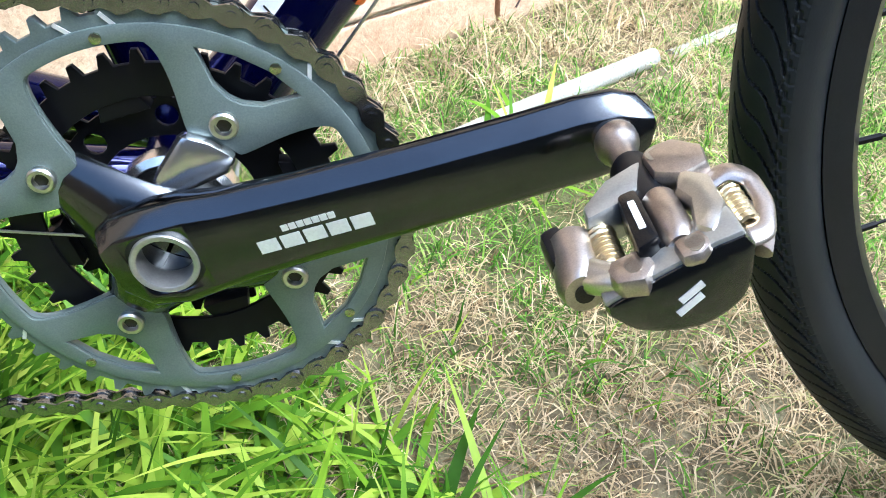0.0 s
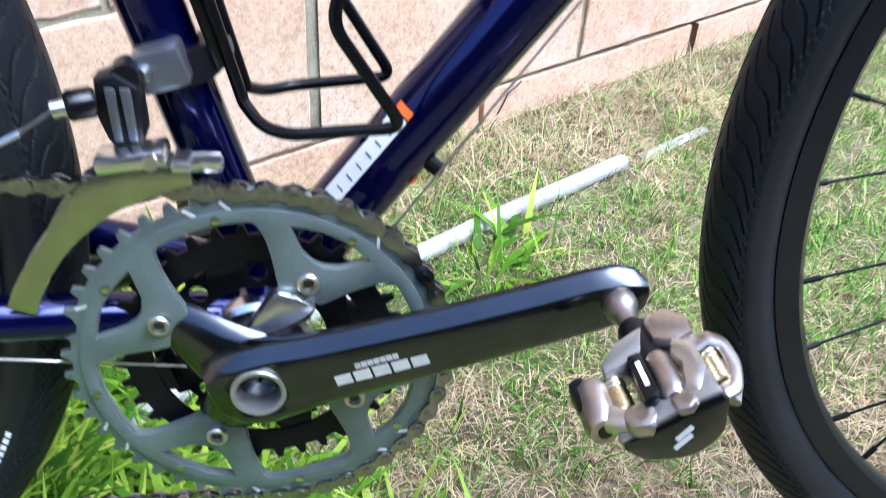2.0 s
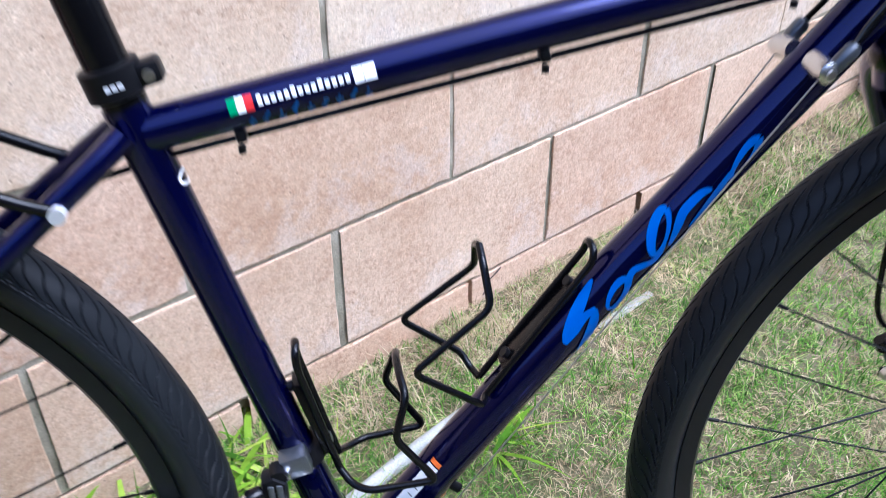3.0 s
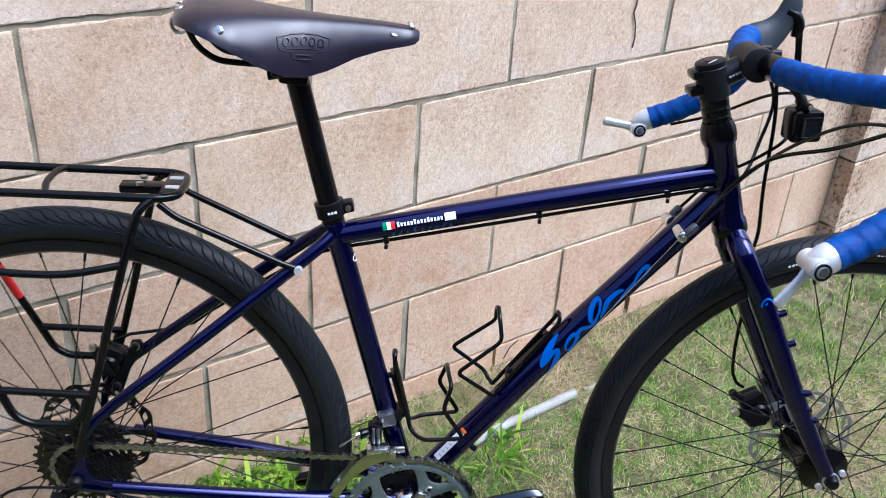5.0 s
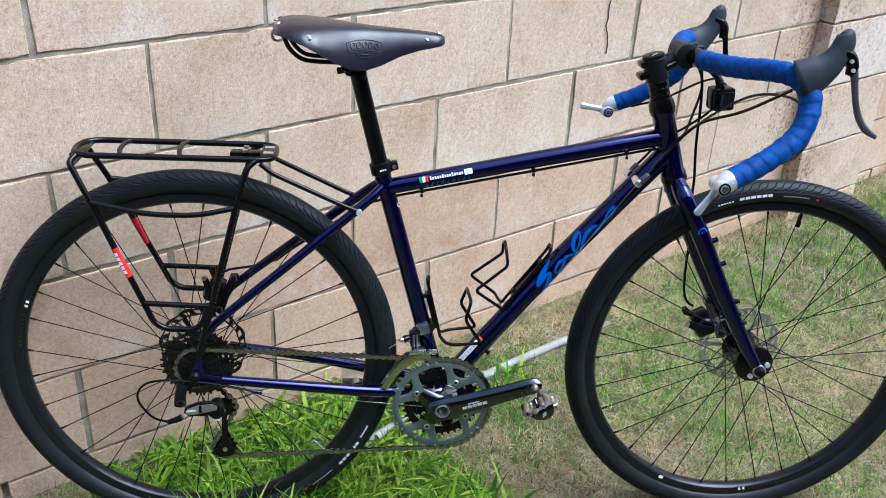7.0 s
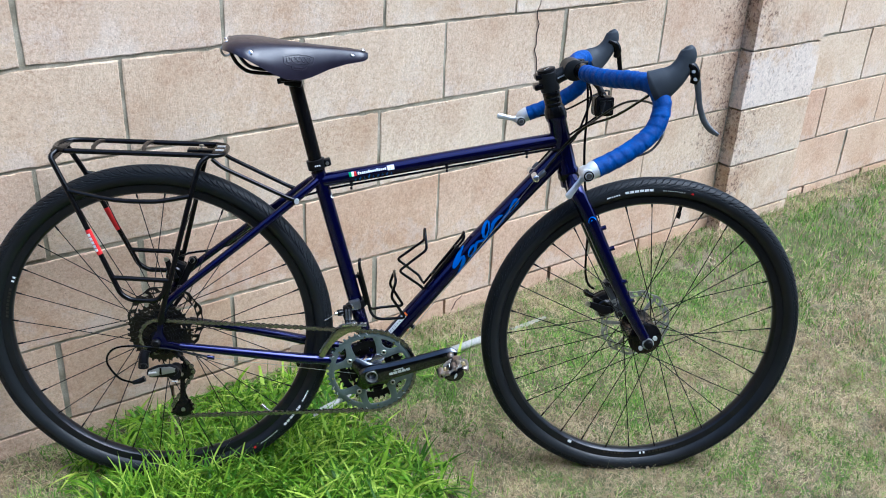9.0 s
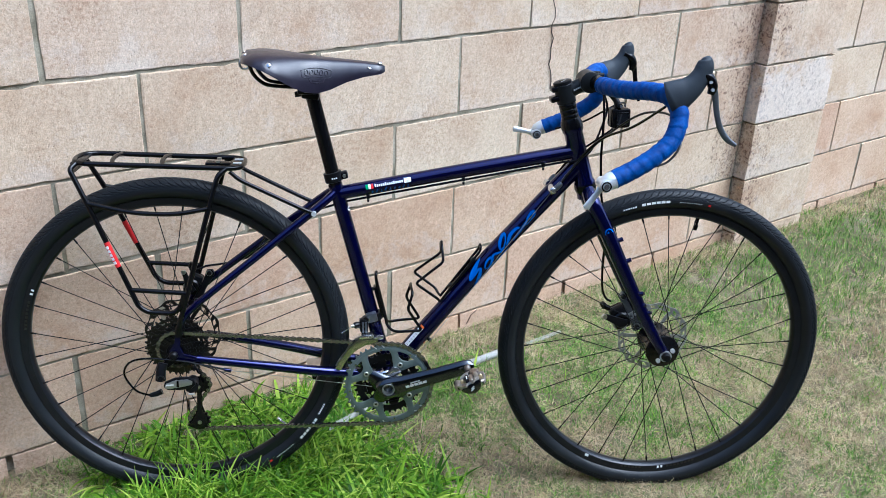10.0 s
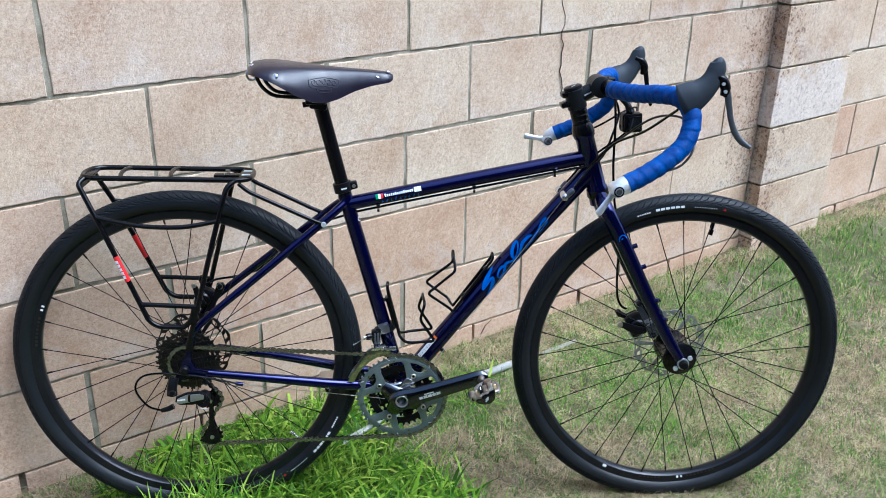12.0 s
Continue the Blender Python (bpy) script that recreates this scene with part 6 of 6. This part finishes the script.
def rear_rack():
    w = 0.3862
    ring = [P(-0.150, 0.046, w), P(0.120, 0.046, w - 0.003), P(0.139, 0.034, w - 0.003), P(0.142, 0.0, w - 0.003), P(0.139, -0.034, w - 0.003), P(0.120, -0.046, w - 0.003), P(-0.150, -0.046, w), P(-0.172, -0.034, w), P(-0.178, 0.0, w), P(-0.172, 0.034, w), P(-0.150, 0.046, w)]
    rack = part("rear_rack", rod(ring, 0.0052, 0.018), BLACK, bike, "black tubular steel rear rack with red bands")
    for u in (-0.105, -0.012):
        part("cross_bar", rod([P(u + 0.006, 0.045, w - 0.001), P(u, 0.02, w + 0.003), P(u, -0.02, w + 0.003), P(u + 0.006, -0.045, w - 0.001)], 0.0042), BLACK, rack)
    for u, c in ((0.128, 0.0), (-0.166, 0.0)):
        part("end_plate", box((0.020, 0.074, 0.004), P(u, 0, w - 0.001), 0.0012), BLACK, rack, "flat black end plate")
    for v in (0.018, -0.014):
        part("plate_slot", box((0.016, 0.010, 0.0012), P(0.130, v, w + 0.0016), 0.0004), PALE, rack)
    part("mount_plate", box((0.05, 0.022, 0.010), P(0.092, 0, w - 0.006), 0.002), BLACK, rack)
    part("light_plate", box((0.006, 0.07, 0.022), P(-0.177, 0, w - 0.012), 0.002), BLACK, rack)
    for v in (0.012, -0.012):
        part("rack_bolt", tube([P(0.092, v, w + 0.0005), P(0.092, v, w + 0.004)], 0.0045, 10), STEEL, rack)
    for s in (1, -1):
        lo = 0.083 * s
        part("rear_leg", rod([P(-0.168, 0.040 * s, w - 0.002), P(-0.1765, 0.052 * s, w - 0.010), P(-0.147, 0.064 * s, 0.3165), P(-0.0735, 0.080 * s, 0.1485), P(-0.058, lo, 0.112), P(-0.040, lo, 0.1000), P(0.008, lo, 0.0985), P(0.022, lo, 0.112), P(0.030, lo, 0.140)], 0.0052, 0.014), BLACK, rack)
        part("side_rail", rod([P(-0.145, 0.065 * s, 0.314), P(-0.06, 0.080 * s, 0.3005), P(0.02, 0.082 * s, 0.300), P(0.078, 0.072 * s, 0.3095)], 0.0046, 0.05), BLACK, rack)
        part("front_leg", rod([P(0.112, 0.046 * s, w - 0.004), P(0.098, 0.056 * s, 0.372), P(0.088, 0.064 * s, 0.340), P(0.062, 0.078 * s, 0.240), P(0.033, 0.083 * s, 0.128), P(0.012, 0.077 * s, 0.058)], 0.0052, 0.02), BLACK, rack)
        part("low_rail", rod([P(-0.072, 0.080 * s, 0.1455), P(0.036, 0.082 * s, 0.1405)], 0.0048), BLACK, rack)
        part("foot_plate", slab([(0.004, 0.074), (0.022, 0.072), (0.020, 0.045), (0.008, 0.042)], 0.074 * s - 0.002, 0.074 * s + 0.002, 0.0006), BLACK, rack)
        a, b = P(-0.1135, 0.0714 * s, 0.2395), P(-0.0925, 0.0759 * s, 0.1915)
        part("red_band", tube([a, b], 0.0055, 12), RED, rack, "red band with white print")
        if s > 0:
            ax = (b - a).normalized()
            bar_marks(rack, WHITE, frame_of(ax, P(-0.3, 1, 0.1), (a + b) / 2 + P(-0.001, 0.0054, 0)), [(-0.016 + 0.008 * k, 0.0, 0.006, 0.0052) for k in range(5)])
        part("stay_strut", rod([P(0.118, 0.043 * s, w - 0.010), P(0.136, 0.043 * s, 0.3605), P(0.26, 0.040 * s, 0.3015), P(0.277, 0.040 * s, 0.2955)], 0.0042), BLACK, rack)
        part("strut_bolt", tube([P(0.2785, 0.036 * s, 0.2952), P(0.2785, 0.0465 * s, 0.2952)], [0.0048, 0.005], 12), PALE, rack)


rear_rack()


def bottle_cages():
    ax = (P(0.642, -0.002, 0.2) - P(0.444, -0.010, -0.06)).normalized()
    dt0 = P(0.444, -0.010, -0.06)
    nrm = Vector((-ax.z, 0, ax.x))

    def D(s, v, h):
        """s up the down tube from its foot, h off its axis."""
        return dt0 + ax * s + nrm * h + P(0, v, 0)
    c1 = part("bottle_cage", rod([D(0.188, 0.012, 0.020), D(0.320, 0.010, 0.026), D(0.3276, 0.008, 0.030), D(0.330, 0.0, 0.033), D(0.3276, -0.008, 0.030), D(0.320, -0.010, 0.026), D(0.188, -0.012, 0.020)], 0.0028, 0.008), BLACK, bike, "black wire bottle cage on the down tube")
    part("cage_strap", box((0.004, 0.020, 0.085), D(0.255, 0, 0.0205), 0.001, Matrix.Rotation(math.atan2(ax.x, ax.z), 4, "Y")), BLACK, c1)
    for s in (1, -1):
        part("cage_wire", rod([D(0.188, 0.012 * s, 0.020), D(0.186, 0.024 * s, 0.024), D(0.190, 0.032 * s, 0.034), D(0.1886, 0.035 * s, 0.0925), D(0.2594, 0.030 * s, 0.0762), D(0.2800, 0.014 * s, 0.0960), D(0.2846, 0.0, 0.0993)], 0.0028, 0.008), BLACK, c1)
    for s in (0.222, 0.296):
        part("cage_bolt", tube([D(s, 0, 0.014), D(s, 0, 0.0265)], 0.0042, 10), BLACK_METAL, c1)
    st0 = P(0.4355, -0.012, -0.0655)
    ay = (P(0.3185, 0, 0.345) - st0).normalized()
    ny = Vector((ay.z, 0, -ay.x))

    def S(s, v, h):
        return st0 + ay * s + ny * h + P(0, v, 0)
    c2 = part("bottle_cage", rod([S(0.105, 0.010, 0.024), S(0.208, 0.010, 0.027), S(0.2205, 0.008, 0.030), S(0.223, 0.0, 0.032), S(0.2205, -0.008, 0.030), S(0.208, -0.010, 0.027), S(0.105, -0.010, 0.024)], 0.0030, 0.008), BLACK, bike, "black wire bottle cage on the seat tube")
    part("cage_strap", box((0.006, 0.020, 0.070), S(0.158, 0, 0.0205), 0.001, Matrix.Rotation(math.atan2(ay.x, ay.z), 4, "Y")), BLACK, c2)
    for s in (1, -1):
        part("cage_wire", rod([S(0.105, 0.010 * s, 0.024), S(0.096, 0.022 * s, 0.030), S(0.092, 0.031 * s, 0.042), S(0.082, 0.033 * s, 0.0927), S(0.138, 0.036 * s, 0.0757), S(0.167, 0.030 * s, 0.0940), S(0.1735, 0.012 * s, 0.0935), S(0.174, 0.0, 0.0935)], 0.0030, 0.008), BLACK, c2)
    for s in (0.130, 0.188):
        part("cage_bolt", tube([S(s, 0, 0.012), S(s, 0, 0.0265)], 0.0042, 10), BLACK_METAL, c2)


bottle_cages()


def caliper(name, at, m, label, mount):
    """A cable disc brake: two-piece body, round pad adjuster, cable arm with its clamp, slotted mount."""
    c = part(name, box((0.030, 0.020, 0.046), (0, 0, 0), 0.006), BLACK_METAL, bike, label)
    c.matrix_basis = m @ Matrix.Translation(at)
    part("caliper_half", box((0.026, 0.010, 0.040), (0.002, 0.016, 0.0), 0.004), BLACK, c)
    part("caliper_lid", lathe([(0, 0.008), (0.0140, 0.008), (0.0155, 0.011), (0.0155, 0.017), (0.0125, 0.020), (0.007, 0.020), (0.006, 0.0185), (0, 0.0185)], 24), BLACK, c)
    arm = slab([(-0.010, -0.008), (0.004, -0.012), (0.010, -0.002), (-0.004, 0.010), (-0.020, 0.026), (-0.028, 0.030), (-0.032, 0.024), (-0.024, 0.014)], 0.0205, 0.0240, 0.0008)
    part("caliper_arm", arm, BLACK_METAL, c)
    part("cable_clamp", tube([Vector((-0.027, -0.0245, 0.026)), Vector((-0.027, -0.0300, 0.026))], [0.0052, 0.0045], 8), STEEL, c)
    part("cable_stop", tube([Vector((-0.020, -0.014, 0.048)), Vector((-0.019, -0.014, 0.040)), Vector((-0.012, -0.010, 0.030))], [0.0045, 0.0058, 0.0050], 12), BLACK, c)
    plate = slab([(0.012, -0.036), (0.024, -0.040), (0.031, -0.034), (0.028, 0.000), (0.032, 0.040), (0.024, 0.046), (0.014, 0.040), (0.016, 0.000)], -0.005, 0.006, 0.0015)
    part("adapter", plate, mount, c, "alloy adapter plate")
    for w in (-0.030, 0.038):
        part("caliper_bolt", tube([Vector((0.021, -0.006, w)), Vector((0.021, -0.012, w))], [0.0050, 0.0044], 10), BLACK_METAL, c)
        part("bolt_washer", tube([Vector((0.021, -0.0060, w)), Vector((0.021, -0.0072, w))], 0.0065, 14), STEEL, c)
    part("pad_tab", box((0.003, 0.007, 0.012), (-0.016, 0.004, -0.012), 0.0008), STEEL, c)
    return c


grip = caliper("disc_brake_caliper", P(0.946, -0.054, 0.040), TURNED @ Matrix(), "black disc brake caliper on the fork", DULL)
grip.rotation_euler, grip.scale = (0, radians(-28), 0), (1.2, 1.1, 1.2)
caliper("disc_brake_caliper", P(0.024, -0.052, 0.110), Matrix(), "black disc brake caliper on the seatstay", BLACK_METAL).rotation_euler = (0, radians(24), 0)
part("brake_cable", tube(spline([P(0.895, -0.045, 0.25), P(0.897, -0.054, 0.17), P(0.902, -0.056, 0.11), P(0.912, -0.056, 0.085), P(0.925, -0.056, 0.076)], 5), 0.0026, 8), BLACK, bike, "black front brake cable down the fork")


def small_fittings():
    # fork eyelets, skewers and dropouts
    for u, w in ((0.9455, 0.1385), (0.952, 0.113), (0.9655, 0.096)):
        for s in (1, -1):
            e = part("fork_eyelet", tube([P(u - 0.004, 0.058 * s, w), P(u + 0.011, 0.062 * s, w + 0.004)], [0.0055, 0.0048], 12), BLUE, FORK)
            part("eyelet_bolt", tube([P(u + 0.0112, 0.0622 * s, w + 0.004), P(u + 0.014, 0.063 * s, w + 0.005)], 0.0036, 10), COG, FORK)
    for u, w in ((0.886, 0.252), (0.908, 0.208)):
        part("fork_eyelet", tube([P(u + 0.008, 0.050, w), P(u + 0.018, 0.050, w + 0.004)], 0.0048, 10), BLUE, FORK)
    part("skewer_nut", lathe([(0.0, 0.0605), (0.0085, 0.0605), (0.0098, 0.063), (0.0098, 0.068), (0.0072, 0.073), (0.0, 0.0735)], 18, False, P(1.022, 0, 0.0)), BLACK_METAL, FORK, "black skewer nut")
    part("dropout_ring", lathe([(0.0100, 0.0602), (0.0125, 0.0602), (0.0125, 0.0625), (0.0100, 0.0625)], 20, True, P(1.022, 0, 0.0)), PALE, FORK)
    for du, dw in ((-0.0155, -0.010), (0.013, 0.0135)):
        part("dropout_bolt", tube([P(1.022 + du, 0.060, dw), P(1.022 + du, 0.0645, dw)], 0.0048, 12), PALE, FORK)
    part("skewer_nut", lathe([(0.0, 0.063), (0.0085, 0.063), (0.0095, 0.066), (0.009, 0.071), (0.006, 0.0745), (0.0, 0.075)], 18), BLACK_METAL, rear)
    # valves
    for rim, a in ((front, 80), (rear, -42)):
        d = Vector((math.cos(radians(a)), 0, math.sin(radians(a))))
        v = part("valve", tube([d * 0.297, d * 0.280, d * 0.278, d * 0.268], [0.0026, 0.0026, 0.0046, 0.0042], 10), BLACK if a > 0 else ALLOY, rim, "tyre valve")
    # down tube bolt heads below
    part("frame_bolt", tube([P(0.515, 0, 0.0125), P(0.5235, 0, 0.0055)], 0.0042, 12), BLACK_METAL, FRAME)


small_fittings()


def wrapped(p0, p1, radius, ribbons, material, parent, name, label=""):
    """Print on a tube: ribbons of (along, angle in degrees, half height) laid round it; angle 0 faces right, 90 upwards."""
    ax = (p1 - p0).normalized()
    out = P(0, 1, 0)
    over = ax.cross(out) if ax.cross(out).z > 0 else out.cross(ax)
    bm = bmesh.new()
    for ribbon in ribbons:
        rows = []
        for k, (s, deg, h) in enumerate(ribbon):
            s2, d2 = (ribbon[min(k + 1, len(ribbon) - 1)][j] - ribbon[max(k - 1, 0)][j] for j in (0, 1))
            ds, dd = s2 * (p1 - p0).length, math.radians(d2) * radius
            n = math.hypot(ds, dd) or 1
            row = []
            for j in range(-2, 3):
                ss = s * (p1 - p0).length - dd / n * h * j / 2
                aa = math.radians(deg) + ds / n * h * j / 2 / radius
                row.append(bm.verts.new(p0 + ax * ss + (out * math.cos(aa) + over * math.sin(aa)) * (radius + 0.0005)))
            rows.append(row)
        for a, b in zip(rows, rows[1:]):
            for j in range(4):
                bm.faces.new((a[j], a[j + 1], b[j + 1], b[j]))
    return tagged(part(name, bm, material, parent, label), kind="stuff" if len(ribbons) > 1 else "")


def print_on_tubes():
    d0, d1 = P(0.444, -0.010, -0.06), P(0.794, 0.004, 0.3997)
    top = P(0.329, 0, 0.327), P(0.793, 0, 0.4235)
    # flowing blue swash in place of the maker's script
    def stroke(points, wide, thin, steps=8):
        """A pen stroke through (along, angle) points, thick in its middle."""
        line = spline([(x, y, 0.0) for x, y in points], steps)
        return [(q.x, q.y, thin + (wide - thin) * math.sin(math.pi * k / (len(line) - 1)) ** 0.7) for k, q in enumerate(line)]
    sweep = stroke([(0.418, -66), (0.50, -56), (0.60, -50), (0.70, -48), (0.80, -48), (0.835, -54)], 0.0022, 0.0007)
    zig = [stroke([(0.535, 60), (0.500, 42), (0.466, 20), (0.448, 8)], 0.0048, 0.0010), stroke([(0.448, 8), (0.470, 10), (0.492, 16), (0.510, 10)], 0.0030, 0.0018), stroke([(0.510, 10), (0.490, -14), (0.458, -42), (0.424, -66)], 0.0044, 0.0012)]
    small = [((0.541 + 0.022 * math.cos(f)), -8 + 17 * math.sin(f) + 9 * math.cos(f), 0.0022 + 0.0008 * math.cos(f)) for f in [2 * math.pi * k / 30 for k in range(31)]]
    tall = [(0.634 + 0.026 * math.cos(f), 18 + 19 * math.sin(f) + 24 * math.cos(f), 0.0024 + 0.0010 * math.sin(f)) for f in [2 * math.pi * k / 30 for k in range(31)]]
    feet = [stroke([(0.515, -38), (0.545, -26), (0.575, 4), (0.600, -20), (0.612, -20), (0.625, -10)], 0.0026, 0.0016), stroke([(0.628, -24), (0.650, -6), (0.672, 10), (0.700, 8), (0.712, -4)], 0.0034, 0.0014), stroke([(0.660, -34), (0.695, -26), (0.725, -18), (0.745, -12)], 0.0032, 0.0016)]
    last = [(0.762 + 0.026 * math.cos(f), -16 + 16 * math.sin(f) + 10 * math.cos(f), 0.0024 + 0.0008 * math.cos(f)) for f in [2 * math.pi * k / 30 for k in range(31)]]
    wrapped(d0, d1, 0.0183, [sweep, *zig, small, tall, *feet, last], SKYBLUE, FRAME, "printed_swash", "bright blue flowing swash on the down tube")
    # small sticker with flag and bars, and the model bars below it
    y = 22
    for s0, s1, mat in ((0.111, 0.1215, GREEN), (0.122, 0.1325, WHITE), (0.133, 0.1435, RED), (0.274, 0.287, WHITE), (0.2875, 0.3035, WHITE)):
        wrapped(*top, 0.0143, [[(s0, y, 0.0048), ((s0 + s1) / 2, y, 0.0048), (s1, y, 0.0048)]], mat, FRAME, "sticker")
    wrapped(*top, 0.0143, [[(0.149 + 0.0088 * k + 0.0058 * t, y - (0 if k in (0, 5, 9) else 3), 0.0030 if k in (0, 5, 9) else 0.0022) for t in (0, 0.5, 1)] for k in range(14)], WHITE, FRAME, "sticker", "white marks of a sticker")
    wrapped(*top, 0.0143, [[(0.131 + 0.0190 * k + 0.010 * t, -26 + 22 * t * (k % 2) - 6 * (k % 3), 0.0011) for t in (0, 0.5, 1)] for k in range(9)] + [[(0.134 + 0.0190 * k + 0.003 * t, -40 + 26 * t, 0.0008) for t in (0, 0.5, 1)] for k in range(9)], MODEL, FRAME, "printed_mark", "dull blue strokes on the top tube")
    # serial sticker low on the down tube
    up = 38
    wrapped(d0, d1, 0.0184, [[(0.100, up + 6, 0.0050), (0.14, up + 6, 0.0050), (0.195, up + 6, 0.0050)]], WHITE, FRAME, "sticker", "white label with grey bars")
    wrapped(d0, d1, 0.0187, [[(0.112 + 0.013 * k, up + 2, 0.0022), (0.1127 + 0.013 * k, up + 2, 0.0022), (0.1135 + 0.013 * k, up + 2, 0.0022)] for k in range(6)], COG, FRAME, "printed_mark")
    wrapped(d0, d1, 0.0184, [[(0.197, up + 6, 0.0048), (0.201, up + 6, 0.0048), (0.2045, up + 6, 0.0048)], [(0.150, -62, 0.005), (0.154, -62, 0.005), (0.158, -62, 0.005)]], ORANGE, FRAME, "sticker", "orange sticker end")
    # crest on the seat tube and mark on the fork leg
    st = P(0.4355, -0.012, -0.0655), P(0.3185, 0, 0.345)
    wrapped(*st, 0.0147, [[(0.872 + 0.010 * math.cos(t), 82 + 30 * math.sin(t), 0.0010) for t in [2 * math.pi * k / 20 for k in range(21)]]], WHITE, FRAME, "printed_ring", "white ring mark on the seat tube")
    f0, f1 = P(0.872, 0.047, 0.266), P(0.93, 0.052, 0.155)
    crest = wrapped(f0, f1, 0.0150, [[(0.02 + 0.13 * math.cos(t), 10 + 36 * math.sin(t), 0.0012) for t in [2 * math.pi * k / 18 for k in range(19)]], [(-0.06, 2, 0.0025), (0.02, 22, 0.0015), (0.10, -4, 0.0025)], [(-0.03, 28, 0.0012), (0.02, 2, 0.0022), (0.08, 24, 0.0012)]], SKYBLUE, FORK, "printed_mark")


print_on_tubes()


def arc_marks(rim, radius, v, height, spans, material, name, label=""):
    """Print on a tyre wall or rim: spans of (first, last) degrees."""
    bm = bmesh.new()
    for a0, a1 in spans:
        n = max(2, int(abs(a1 - a0) / 1.5) + 1)
        rows = []
        for a in np.linspace(radians(a0), radians(a1), n).tolist():
            rows.append([bm.verts.new((r * math.cos(a), -vv, r * math.sin(a))) for r, vv in ((radius - height / 2, v[0]), (radius + height / 2, v[1]))])
        for p, q in zip(rows, rows[1:]):
            bm.faces.new((p[0], p[1], q[1], q[0]))
    return tagged(part(name, bm, material, rim, label, False), kind="stuff" if len(spans) > 1 else "")


def tyre_print():
    c = TYRE_R - TYRE_S

    def wall(r):
        return math.sqrt(max(0, TYRE_S ** 2 - (r - c) ** 2)) + 0.0004
    for rim, at in ((front, 98.5), (rear, -36)):
        for r, h, spans, mat in ((0.3300, 0.0050, [(at + 5.2 - 1.75 * k, at + 3.8 - 1.75 * k) for k in range(6)], WHITE), (0.3285, 0.0030, [(at + 12 - 0.85 * k, at + 11.4 - 0.85 * k) for k in range(6)], WHITE), (0.3285, 0.0018, [(at - 8.5 - 0.85 * k, at - 9.05 - 0.85 * k) for k in range(10)], PALE), (0.329, 0.004, [(at - 19, at - 20)], RED)):
            arc_marks(rim, r, (wall(r - h / 2), wall(r + h / 2)), h, spans, mat, "tyre_print")
    arc_marks(front, 0.3025, (0.0122, 0.0128), 0.0062, [(-117, -115.3)], WHITE, "rim_print")
    arc_marks(front, 0.3025, (0.0122, 0.0128), 0.0055, [(-84, -83.2), (-82.4, -81.6)], WHITE, "rim_print")
    arc_marks(front, 0.3025, (0.0122, 0.0128), 0.0048, [(-80 + 1.6 * k, -78.9 + 1.6 * k) for k in range(8)] + [(-100 + 1.6 * k, -98.9 + 1.6 * k) for k in range(6)], COG, "rim_print")
    arc_marks(rear, 0.3025, (0.0122, 0.0128), 0.0055, [(157, 157.8), (158.6, 159.4)], WHITE, "rim_print")
    arc_marks(rear, 0.3025, (0.0122, 0.0128), 0.0048, [(162 + 1.6 * k, 163.1 + 1.6 * k) for k in range(8)], COG, "rim_print")


tyre_print()
